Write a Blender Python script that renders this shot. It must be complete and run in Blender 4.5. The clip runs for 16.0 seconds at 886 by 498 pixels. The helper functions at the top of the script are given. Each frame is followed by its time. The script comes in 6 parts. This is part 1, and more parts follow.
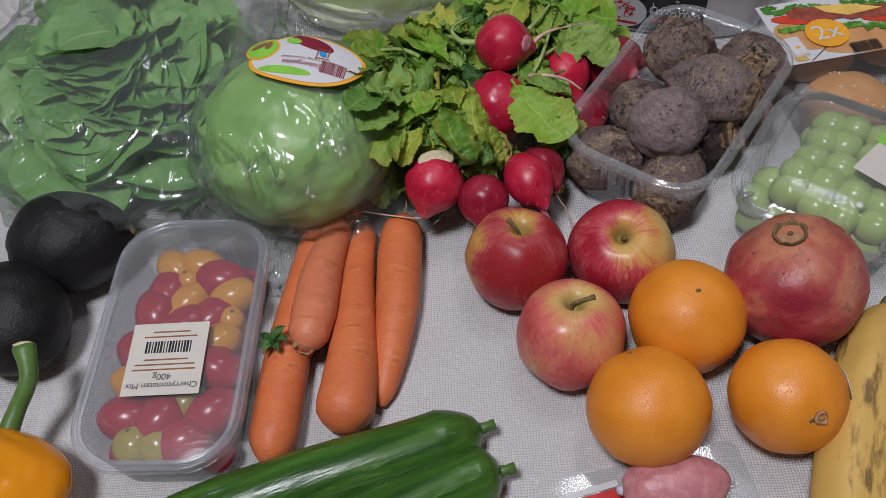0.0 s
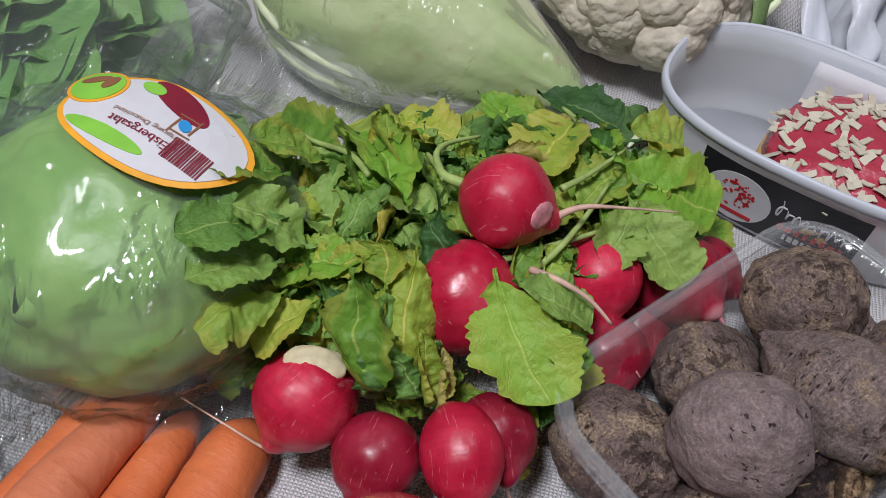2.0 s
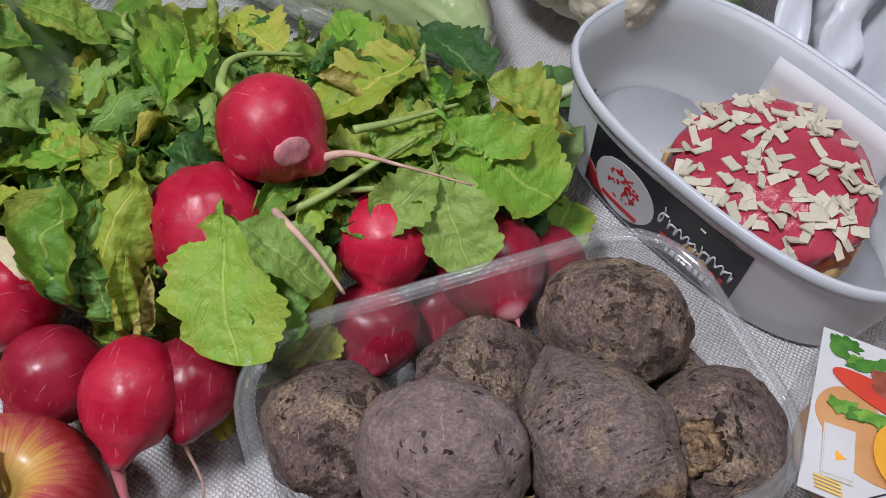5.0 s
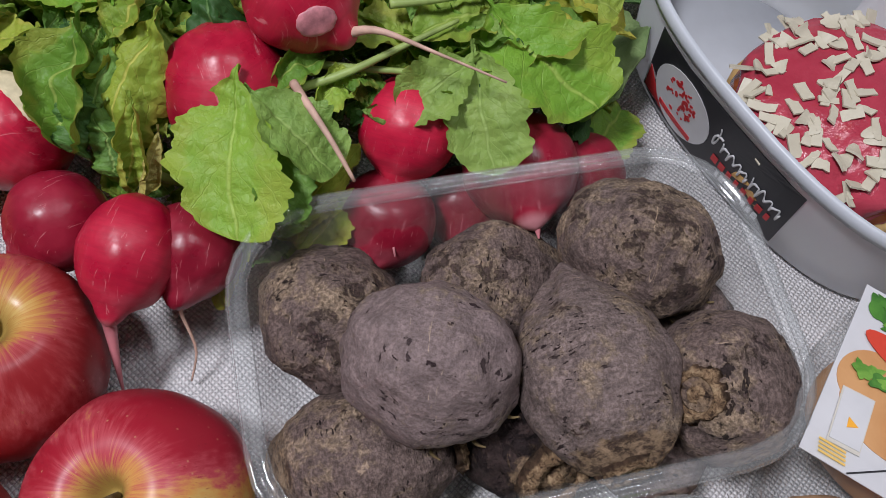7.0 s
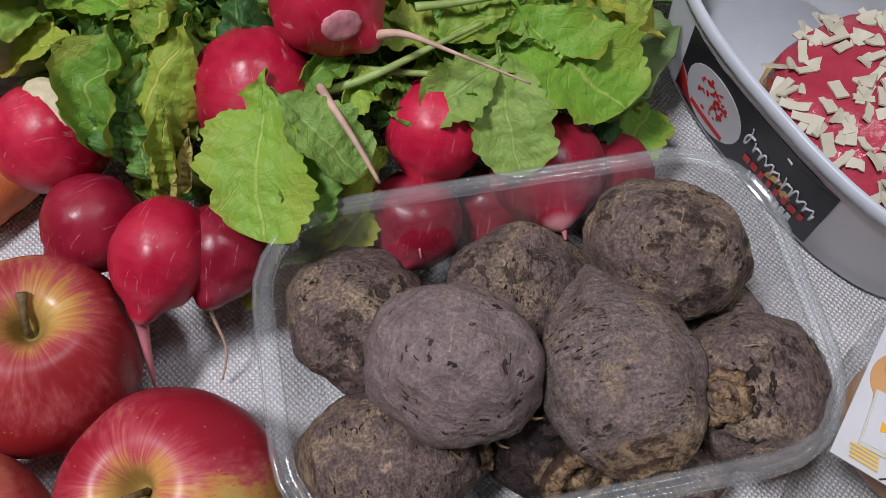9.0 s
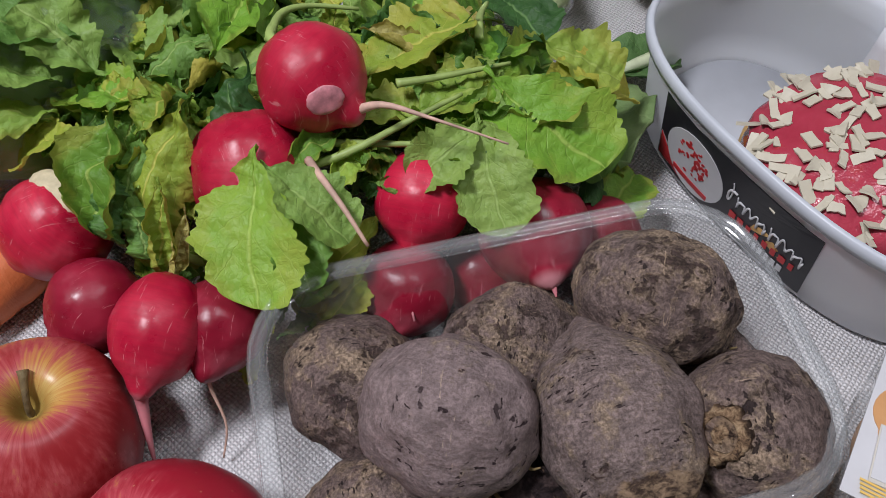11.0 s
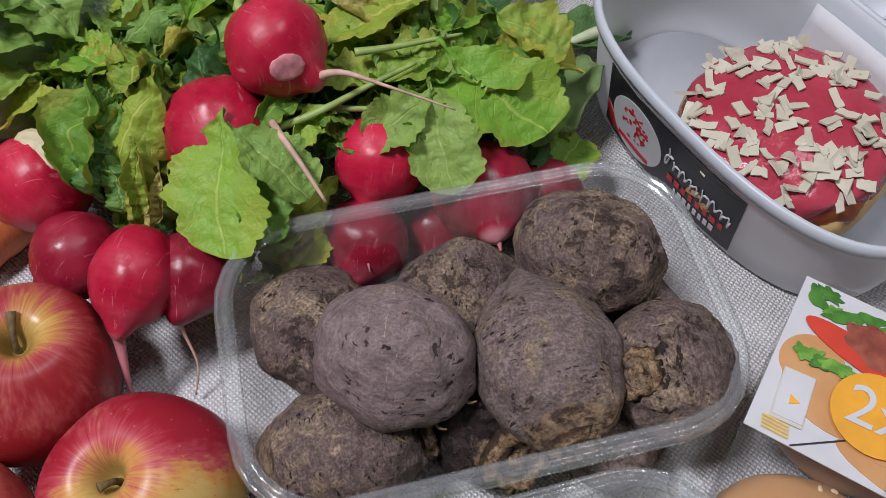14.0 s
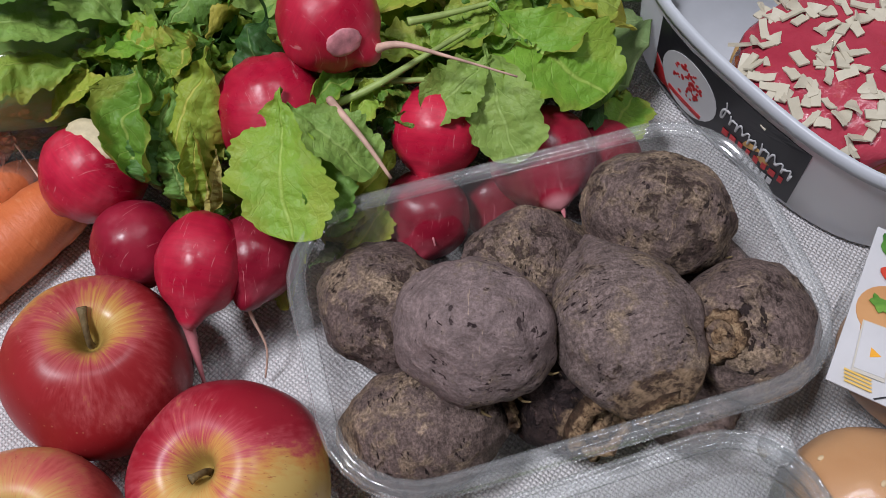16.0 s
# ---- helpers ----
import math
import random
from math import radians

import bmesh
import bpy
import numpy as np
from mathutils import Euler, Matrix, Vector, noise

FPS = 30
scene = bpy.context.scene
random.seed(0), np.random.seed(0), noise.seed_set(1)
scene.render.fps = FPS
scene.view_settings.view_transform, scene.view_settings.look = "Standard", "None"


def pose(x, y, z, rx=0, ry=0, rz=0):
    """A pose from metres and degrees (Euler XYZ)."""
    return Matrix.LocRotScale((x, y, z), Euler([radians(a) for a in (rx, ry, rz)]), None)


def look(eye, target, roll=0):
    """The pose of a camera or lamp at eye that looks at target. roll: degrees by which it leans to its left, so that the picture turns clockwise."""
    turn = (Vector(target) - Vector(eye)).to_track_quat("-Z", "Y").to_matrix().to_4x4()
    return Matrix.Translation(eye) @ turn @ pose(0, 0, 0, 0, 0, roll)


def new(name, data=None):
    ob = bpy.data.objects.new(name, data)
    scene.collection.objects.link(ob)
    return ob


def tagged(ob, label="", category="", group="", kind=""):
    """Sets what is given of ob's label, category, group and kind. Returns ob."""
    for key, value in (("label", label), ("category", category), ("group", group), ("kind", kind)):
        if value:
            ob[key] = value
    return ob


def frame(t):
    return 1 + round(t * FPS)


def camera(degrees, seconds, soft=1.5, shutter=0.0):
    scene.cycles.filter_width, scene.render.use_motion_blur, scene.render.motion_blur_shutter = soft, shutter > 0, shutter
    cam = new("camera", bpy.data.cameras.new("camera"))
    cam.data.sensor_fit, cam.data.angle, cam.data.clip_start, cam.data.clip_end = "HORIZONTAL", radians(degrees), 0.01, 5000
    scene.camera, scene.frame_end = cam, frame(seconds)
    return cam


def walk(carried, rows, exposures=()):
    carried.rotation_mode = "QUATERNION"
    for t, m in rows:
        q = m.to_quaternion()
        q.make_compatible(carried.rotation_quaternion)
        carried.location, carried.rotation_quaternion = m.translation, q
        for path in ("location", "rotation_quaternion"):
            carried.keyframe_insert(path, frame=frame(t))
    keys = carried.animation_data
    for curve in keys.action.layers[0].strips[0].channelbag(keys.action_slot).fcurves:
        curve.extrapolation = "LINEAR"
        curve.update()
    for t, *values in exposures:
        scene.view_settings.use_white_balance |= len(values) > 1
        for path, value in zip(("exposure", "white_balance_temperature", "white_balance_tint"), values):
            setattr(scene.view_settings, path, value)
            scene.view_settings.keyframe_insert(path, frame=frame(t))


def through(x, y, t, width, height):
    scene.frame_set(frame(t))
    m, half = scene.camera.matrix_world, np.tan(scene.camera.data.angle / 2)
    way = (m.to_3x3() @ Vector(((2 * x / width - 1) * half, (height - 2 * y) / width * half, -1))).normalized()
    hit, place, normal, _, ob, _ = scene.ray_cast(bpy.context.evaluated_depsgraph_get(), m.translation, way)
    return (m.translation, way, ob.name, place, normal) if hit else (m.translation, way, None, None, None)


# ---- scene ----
cam = camera(55.0, 16.0, soft=0.7)
PATH = [
    (0, (0.025, 0.003, 0.518), (-0.031, 1.183, -1.096), -6.3),
    (0.5, (0.013, 0.04, 0.52), (-0.016, 1.229, -1.088), -5.7),
    (1, (0.026, 0.138, 0.449), (0.005, 1.329, -1.157), 0.1),
    (1.5, (0.082, 0.176, 0.423), (-0.061, 1.359, -1.184), 7.2),
    (2, (0.085, 0.246, 0.36), (-0.153, 1.501, -1.178), 6.3),
    (2.5, (0.075, 0.286, 0.36), (-0.213, 1.548, -1.164), 6.7),
    (3, (0.079, 0.304, 0.387), (-0.246, 1.572, -1.125), 6.0),
    (3.5, (0.105, 0.293, 0.385), (-0.244, 1.545, -1.135), 6.2),
    (4, (0.169, 0.283, 0.4), (-0.146, 1.485, -1.167), 3.7),
    (4.5, (0.18, 0.285, 0.388), (-0.152, 1.43, -1.218), 5.6),
    (5, (0.208, 0.332, 0.334), (-0.238, 1.388, -1.305), 9.4),
    (5.2, (0.215, 0.329, 0.317), (-0.257, 1.357, -1.332), 10.2),
    (7.5, (0.213, 0.362, 0.33), (-0.178, 1.084, -1.494), 12.6),
    (8.0, (0.218, 0.361, 0.332), (-0.213, 1.062, -1.491), 9.7),
    (8.5, (0.215, 0.364, 0.331), (-0.232, 1.036, -1.499), 8.1),
    (10.8, (0.246, 0.347, 0.318), (-0.451, 1.208, -1.347), 0.2),
    (11, (0.243, 0.351, 0.323), (-0.452, 1.206, -1.346), -0.3),
    (11.5, (0.23, 0.349, 0.333), (-0.464, 1.213, -1.332), -0.3),
    (12, (0.236, 0.339, 0.327), (-0.459, 1.191, -1.344), -0.6),
    (12.5, (0.239, 0.329, 0.32), (-0.44, 1.176, -1.36), 0.4),
    (13, (0.26, 0.343, 0.31), (-0.405, 1.169, -1.385), 1.1),
    (13.5, (0.269, 0.348, 0.34), (-0.387, 1.173, -1.359), 1.6),
    (14, (0.267, 0.346, 0.346), (-0.368, 1.16, -1.367), 1.2),
    (14.5, (0.247, 0.338, 0.337), (-0.348, 1.117, -1.406), 0.3),
    (15, (0.247, 0.345, 0.34), (-0.334, 1.101, -1.418), -1.1),
    (15.5, (0.246, 0.345, 0.346), (-0.326, 1.091, -1.42), -1.5),
    (16, (0.24, 0.336, 0.346), (-0.333, 1.078, -1.421), -1.6),
]
walk(cam, [(t, look(eye, target, roll)) for t, eye, target, roll in PATH],
     exposures=[(0.0, -0.11), (1.0, 0.0), (2.0, 0.25), (3.0, 0.05), (3.5, 0.06), (4.5, 0.22), (5.0, 0.38), (7.5, 0.25), (8.5, 0.24), (11.0, 0.31), (16.0, 0.27)])

# ---- light ----
world = bpy.data.worlds.new("room_air")
scene.world = world
world.use_nodes = True
world.node_tree.nodes["Background"].inputs[0].default_value = (0.9, 0.94, 1.0, 1)
world.node_tree.nodes["Background"].inputs[1].default_value = 0.25


def lamp(name, eye, target, size, watts, colour):
    data = bpy.data.lights.new(name, "AREA")
    data.shape, data.size, data.energy, data.color = "DISK", size, watts, colour
    ob = new(name, data)
    ob.matrix_world = look(eye, target)
    return ob


lamp("ceiling_lamp", (-0.30, -0.12, 1.74), (0.0, 0.45, 0.0), 0.34, 25.0, (0.965, 0.965, 1.05))
lamp("ceiling_lamp", (0.45, 0.85, 1.74), (0.05, 0.5, 0.0), 0.42, 5.5, (0.965, 0.965, 1.05))


# ---- materials ----
class Mat:
    """A node material with a Principled surface, and short calls to wire it."""

    def __init__(self, name, rough=0.5, spec=0.5, **extra):
        self.m = bpy.data.materials.new(name)
        self.m.use_nodes = True
        self.t = self.m.node_tree
        self.b = self.t.nodes["Principled BSDF"]
        self.b.inputs["Roughness"].default_value = rough
        self.b.inputs["Specular IOR Level"].default_value = spec
        for key, value in extra.items():
            self.b.inputs[key.replace("_", " ")].default_value = value
        self.co = self.node("ShaderNodeTexCoord").outputs["Object"]

    def node(self, kind):
        return self.t.nodes.new(kind)

    def put(self, socket, value):
        if hasattr(value, "is_linked"):
            self.t.links.new(value, socket)
        else:
            socket.default_value = value

    def uv(self):
        return self.node("ShaderNodeUVMap").outputs[0]

    def scaled(self, scale, co=None, shift=(0, 0, 0)):
        n = self.node("ShaderNodeMapping")
        self.put(n.inputs[0], co or self.co)
        n.inputs["Scale"].default_value = scale
        n.inputs["Location"].default_value = shift
        return n.outputs[0]

    def noise(self, scale, detail=3.0, rough=0.55, co=None, distort=0.0):
        n = self.node("ShaderNodeTexNoise")
        self.put(n.inputs["Vector"], co or self.co)
        n.inputs["Scale"].default_value, n.inputs["Detail"].default_value = scale, detail
        n.inputs["Roughness"].default_value, n.inputs["Distortion"].default_value = rough, distort
        return n.outputs[0]

    def cells(self, scale, feature="F1", co=None):
        n = self.node("ShaderNodeTexVoronoi")
        n.feature = feature
        self.put(n.inputs["Vector"], co or self.co)
        n.inputs["Scale"].default_value = scale
        return n.outputs[0]

    def math(self, op, a, b=0.0, c=0.0):
        n = self.node("ShaderNodeMath")
        n.operation = op
        self.put(n.inputs[0], a)
        self.put(n.inputs[1], b)
        self.put(n.inputs[2], c)
        return n.outputs[0]

    def axis(self, k, co=None):
        n = self.node("ShaderNodeSeparateXYZ")
        self.put(n.inputs[0], co or self.co)
        return n.outputs[k]

    def between(self, value, lo, hi, a=0.0, b=1.0):
        n = self.node("ShaderNodeMapRange")
        n.interpolation_type = "SMOOTHSTEP"
        self.put(n.inputs[0], value)
        for k, v in zip((1, 2, 3, 4), (lo, hi, a, b)):
            self.put(n.inputs[k], v)
        return n.outputs[0]

    def ramp(self, fac, *stops):
        n = self.node("ShaderNodeValToRGB")
        self.put(n.inputs[0], fac)
        e = n.color_ramp.elements
        while len(e) < len(stops):
            e.new(0.5)
        for k, (at, colour) in enumerate(stops):
            e[k].position, e[k].color = at, (*colour, 1)
        return n.outputs[0]

    def mix(self, fac, a, b, blend="MIX"):
        n = self.node("ShaderNodeMix")
        n.data_type, n.blend_type = "RGBA", blend
        self.put(n.inputs[0], fac)
        for k, v in ((6, a), (7, b)):
            self.put(n.inputs[k], (*v, 1) if isinstance(v, tuple) else v)
        return n.outputs[2]

    def any(self):
        return self.node("ShaderNodeObjectInfo").outputs["Random"]

    def colour(self, value):
        self.put(self.b.inputs["Base Color"], (*value, 1) if isinstance(value, tuple) else value)
        return self

    def bump(self, height, distance, strength=1.0):
        n = self.node("ShaderNodeBump")
        self.put(n.inputs["Height"], height)
        n.inputs["Distance"].default_value, n.inputs["Strength"].default_value = distance, strength
        self.t.links.new(n.outputs[0], self.b.inputs["Normal"])
        self.normal = n.outputs[0]
        return self

    def rough(self, value):
        self.put(self.b.inputs["Roughness"], value)
        return self


def plain(name, colour, rough=0.5, spec=0.4, vary=0.12, size=60.0):
    m = Mat(name, rough, spec)
    dark = tuple(c * (1 - vary) for c in colour)
    light = tuple(min(1, c * (1 + vary)) for c in colour)
    m.colour(m.ramp(m.noise(size, 4), (0.3, dark), (0.7, light)))
    return m.m


def clear(name, tint=(0.96, 0.97, 0.97), edge=0.5, haze=0.04, gloss=0.09, rough=0.06, wrinkle=0.0, size=30.0, milk=(0.8, 0.82, 0.84), through=0.0):
    """Thin see-through plastic: straight-through light, a share of milky scatter, and shine that grows at grazing angles."""
    m = Mat(name)
    t = m.t
    see = m.node("ShaderNodeBsdfTransparent")
    see.inputs[0].default_value = (*tint, 1)
    fog = m.node("ShaderNodeBsdfDiffuse")
    fog.inputs[0].default_value = (*milk, 1)
    shine = m.node("ShaderNodeBsdfGlossy")
    shine.inputs["Roughness"].default_value = rough
    first, last = m.node("ShaderNodeMixShader"), m.node("ShaderNodeMixShader")
    first.inputs[0].default_value = haze
    t.links.new(see.outputs[0], first.inputs[1])
    if through:
        glow, pair = m.node("ShaderNodeBsdfTranslucent"), m.node("ShaderNodeMixShader")
        glow.inputs[0].default_value = (*milk, 1)
        pair.inputs[0].default_value = through
        t.links.new(fog.outputs[0], pair.inputs[1])
        t.links.new(glow.outputs[0], pair.inputs[2])
        t.links.new(pair.outputs[0], first.inputs[2])
    else:
        t.links.new(fog.outputs[0], first.inputs[2])
    face = m.node("ShaderNodeLayerWeight")
    face.inputs[0].default_value = 0.25
    if wrinkle:
        warp = m.noise(size, 3, 0.6, distort=1.2)
        folds = m.math("ABSOLUTE", m.math("SUBTRACT", warp, 0.5))
        n = m.node("ShaderNodeBump")
        patches = m.between(m.noise(size * 1.7, 2, 0.5, m.scaled((1, 1, 1), None, (5, 2, 8))), 0.44, 0.60, 0.04, 1.0)
        streaks = m.math("ABSOLUTE", m.math("SUBTRACT", m.noise(size * 1.6, 4, 0.6, m.scaled((2.6, 0.7, 0.9)), 0.8), 0.5))
        m.put(n.inputs["Height"], m.math("MULTIPLY", m.math("ADD", m.math("POWER", folds, 0.8), streaks), patches))
        n.inputs["Distance"].default_value = wrinkle
        t.links.new(n.outputs[0], shine.inputs["Normal"])
        t.links.new(n.outputs[0], face.inputs["Normal"])
    m.put(last.inputs[0], m.math("MULTIPLY_ADD", face.outputs["Fresnel"], edge, gloss * 0.5))
    t.links.new(first.outputs[0], last.inputs[1])
    t.links.new(shine.outputs[0], last.inputs[2])
    t.links.new(last.outputs[0], t.nodes["Material Output"].inputs[0])
    return m.m


def cloth_mat():
    m = Mat("woven_linen", 0.85, 0.15)
    warp = m.noise(90, 2)
    x = m.math("MULTIPLY_ADD", m.math("ADD", warp, m.math("MULTIPLY", m.noise(420, 2), 0.45)), 3.4, m.math("MULTIPLY", m.axis(0), 1650))
    y = m.math("MULTIPLY_ADD", m.math("ADD", m.noise(70, 2), m.math("MULTIPLY", m.noise(380, 2), 0.45)), 3.4, m.math("MULTIPLY", m.axis(1), 1850))
    weave = m.math("MULTIPLY", m.math("SINE", x), m.math("SINE", y))
    tall = m.math("ABSOLUTE", weave)
    slub = m.math("MAXIMUM", m.noise(1300, 2, co=m.scaled((1, 0.3, 1))), m.noise(1100, 2, co=m.scaled((0.3, 1, 1))))
    tone = m.ramp(m.noise(7, 4), (0.3, (0.71, 0.69, 0.70)), (0.7, (0.80, 0.78, 0.785)))
    tone = m.mix(m.between(tall, 0.02, 0.40, 0.66, 0.0), tone, (0.36, 0.345, 0.352))
    tone = m.mix(m.between(slub, 0.55, 0.72, 0.0, 0.55), tone, (0.90, 0.89, 0.89))
    m.colour(tone).bump(m.math("ADD", tall, m.math("MULTIPLY", m.noise(40, 3), 0.8)), 0.0009, 1.0)
    return m.m


def leaf_mat(name, dark, mid, pale, spots=0.2, gloss=0.42, rim=0.0):
    """A leaf's skin: hue by leaf, blotches, pale midrib and side veins from the leaf's own UV, and a yellowed margin in patches."""
    m = Mat(name, gloss, 0.35)
    m.b.inputs["Subsurface Weight"].default_value = 0.0
    uv = m.uv()
    u = m.math("ABSOLUTE", m.math("SUBTRACT", m.axis(0, uv), 0.5))
    v = m.axis(1, uv)
    hue = m.math("ADD", m.math("MULTIPLY", m.any(), 0.75), m.math("MULTIPLY_ADD", m.noise(45, 3), 0.9, -0.32))
    base = m.ramp(hue, (0.05, dark), (0.45, mid), (0.95, pale))
    base = m.mix(m.between(m.noise(180, 4), 0.55, 0.8, 0, spots), base, tuple(0.6 * c for c in dark))
    if rim:
        faded = m.math("ADD", m.math("MULTIPLY", m.math("ADD", u, m.math("MULTIPLY", v, 0.25)), 0.75), m.math("MULTIPLY", m.noise(75, 4), 0.9))
        base = m.mix(m.between(faded, 0.72, 0.92, 0, rim), base, (0.50, 0.43, 0.085))
        base = m.mix(m.between(m.noise(210, 5, 0.65, distort=0.8), 0.63, 0.72, 0, 0.35 * rim), base, (0.24, 0.17, 0.05))
    side = m.math("FRACT", m.math("MULTIPLY", m.math("SUBTRACT", v, m.math("MULTIPLY_ADD", u, 0.9, m.math("MULTIPLY", m.noise(60, 2), 0.16))), 5.5))
    side = m.math("ABSOLUTE", m.math("SUBTRACT", side, 0.5))
    vein = m.math("MAXIMUM", m.between(u, 0.006, 0.030, 0.62, 0), m.between(side, 0.008, 0.045, 0.20, 0))
    net = m.cells(260, "DISTANCE_TO_EDGE")
    vein = m.math("MAXIMUM", vein, m.between(net, 0.0, 0.05, 0.05, 0))
    m.colour(m.mix(vein, base, tuple(min(1, 1.15 * c + 0.05) for c in pale)))
    m.bump(m.math("SUBTRACT", m.math("ADD", m.noise(130, 6, 0.62, distort=0.7), m.math("MULTIPLY", net, 0.4)), m.math("MULTIPLY", vein, 0.6)), 0.0015, 0.7)
    glow = m.node("ShaderNodeBsdfTranslucent")
    m.t.links.new(m.b.inputs["Base Color"].links[0].from_socket, glow.inputs[0])
    both = m.node("ShaderNodeMixShader")
    both.inputs[0].default_value = 0.22
    m.t.links.new(m.b.outputs[0], both.inputs[1])
    m.t.links.new(glow.outputs[0], both.inputs[2])
    m.t.links.new(both.outputs[0], m.t.nodes["Material Output"].inputs[0])
    return m.m


def apple_mat(name, lo, hi, cheek=0.0, red=(0.34, 0.018, 0.026), gold=(0.58, 0.33, 0.075), eye=0.22):
    m = Mat(name, 0.28, 0.34)
    x, y, z = m.axis(0), m.axis(1), m.axis(2)
    turn = m.math("ARCTAN2", y, x)
    streak_at = m.node("ShaderNodeCombineXYZ")
    m.put(streak_at.inputs[0], m.math("MULTIPLY", m.math("SINE", turn), 1.6))
    m.put(streak_at.inputs[1], m.math("MULTIPLY", m.math("COSINE", turn), 1.6))
    m.put(streak_at.inputs[2], m.math("MULTIPLY", z, 26))
    streak = m.noise(9.0, 6, 0.6, streak_at.outputs[0])
    patch = m.noise(22, 3)
    out = m.math("SQRT", m.math("ADD", m.math("MULTIPLY", x, x), m.math("MULTIPLY", y, y)))
    blush = m.math("ADD", m.math("MULTIPLY", streak, 0.36), m.math("MULTIPLY", patch, 0.84))
    blush = m.math("ADD", blush, m.between(out, 0.003, 0.026, -eye, 0.03))
    if cheek:
        blush = m.math("SUBTRACT", blush, m.between(m.math("SUBTRACT", x, m.math("MULTIPLY", y, 0.3)), -0.014, 0.046, 0, 1.25 * cheek))
    tone = m.ramp(m.between(blush, lo, hi), (0.0, (0.58, 0.40, 0.13)), (0.35, gold), (0.72, tuple(1.25 * c + 0.05 for c in red)), (1.0, red))
    tone = m.mix(m.between(out, 0.002, 0.011, 0.75, 0), tone, (0.24, 0.19, 0.045))
    spots = m.between(m.cells(230), 0.0, 0.13, 0.5, 0)
    tone = m.mix(spots, tone, (0.62, 0.36, 0.20))
    dash = m.between(m.noise(16, 4, 0.6, streak_at.outputs[0], 0.3), 0.62, 0.70, 0, 0.55)
    tone = m.mix(dash, tone, tuple(0.8 * c for c in red))
    scuff = m.between(m.noise(130, 5, 0.7), 0.66, 0.74, 0, 0.5)
    tone = m.mix(scuff, tone, (0.26, 0.15, 0.06))
    m.colour(tone).bump(m.noise(160, 2), 0.0003, 0.25)
    m.rough(m.between(m.noise(35, 3), 0.3, 0.7, 0.30, 0.46))
    return m.m


def orange_mat():
    m = Mat("orange_peel", 0.36, 0.5)
    pits = m.between(m.cells(820), 0.05, 0.5)
    tone = m.ramp(m.noise(26, 4), (0.3, (0.66, 0.205, 0.012)), (0.7, (0.76, 0.275, 0.022)))
    tone = m.mix(m.between(m.noise(60, 5), 0.62, 0.8, 0, 0.35), tone, (0.50, 0.26, 0.08))
    m.colour(tone).bump(m.math("ADD", pits, m.noise(60, 3)), 0.0003, 0.5)
    m.rough(m.between(m.noise(40, 3), 0.3, 0.7, 0.38, 0.55))
    return m.m


def pomegranate_mat():
    m = Mat("pomegranate_skin", 0.42, 0.4)
    tone = m.ramp(m.noise(19, 5, 0.62, distort=0.4), (0.38, (0.25, 0.016, 0.034)), (0.5, (0.38, 0.055, 0.062)), (0.62, (0.52, 0.20, 0.12)))
    tone = m.mix(m.between(m.math("ADD", m.axis(2), m.math("MULTIPLY_ADD", m.noise(45, 5), 0.030, -0.015)), 0.024, 0.046, 0, 0.75), tone, m.mix(m.noise(60, 4), (0.44, 0.17, 0.08), (0.56, 0.27, 0.14)))
    tone = m.mix(m.between(m.noise(75, 6, 0.7), 0.54, 0.68, 0, 0.65), tone, (0.20, 0.065, 0.045))
    tone = m.mix(m.between(m.cells(420), 0.0, 0.22, 0.45, 0), tone, (0.62, 0.30, 0.24))
    tone = m.mix(m.between(m.noise(260, 3), 0.66, 0.72, 0, 0.8), tone, (0.09, 0.035, 0.025))
    m.colour(tone).bump(m.math("ADD", m.noise(60, 4), m.math("MULTIPLY", m.noise(420, 3), 0.5)), 0.0012, 0.5)
    return m.m


def carrot_mat():
    m = Mat("carrot_skin", 0.5, 0.4)
    ring = m.noise(95, 4, 0.6, m.scaled((0.35, 0.35, 1.7)), 0.5)
    tone = m.ramp(m.noise(30, 4), (0.3, (0.56, 0.115, 0.022)), (0.7, (0.67, 0.175, 0.045)))
    tone = m.mix(m.math("MULTIPLY", m.any(), 0.75), tone, (0.56, 0.215, 0.135))
    tone = m.mix(m.between(ring, 0.56, 0.72, 0, 0.45), tone, (0.36, 0.075, 0.02))
    tone = m.mix(m.between(m.noise(300, 3), 0.7, 0.8, 0, 0.6), tone, (0.12, 0.05, 0.025))
    tone = m.mix(m.between(m.noise(110, 4, 0.7, m.scaled((0.5, 0.5, 1.5)), 0.5), 0.56, 0.74, 0, 0.40), tone, (0.72, 0.34, 0.18))
    tone = m.mix(m.between(m.noise(55, 5, 0.7), 0.60, 0.74, 0, 0.35), tone, (0.30, 0.10, 0.05))
    m.colour(tone).bump(m.math("ADD", ring, m.noise(160, 4)), 0.0011, 0.6)
    return m.m


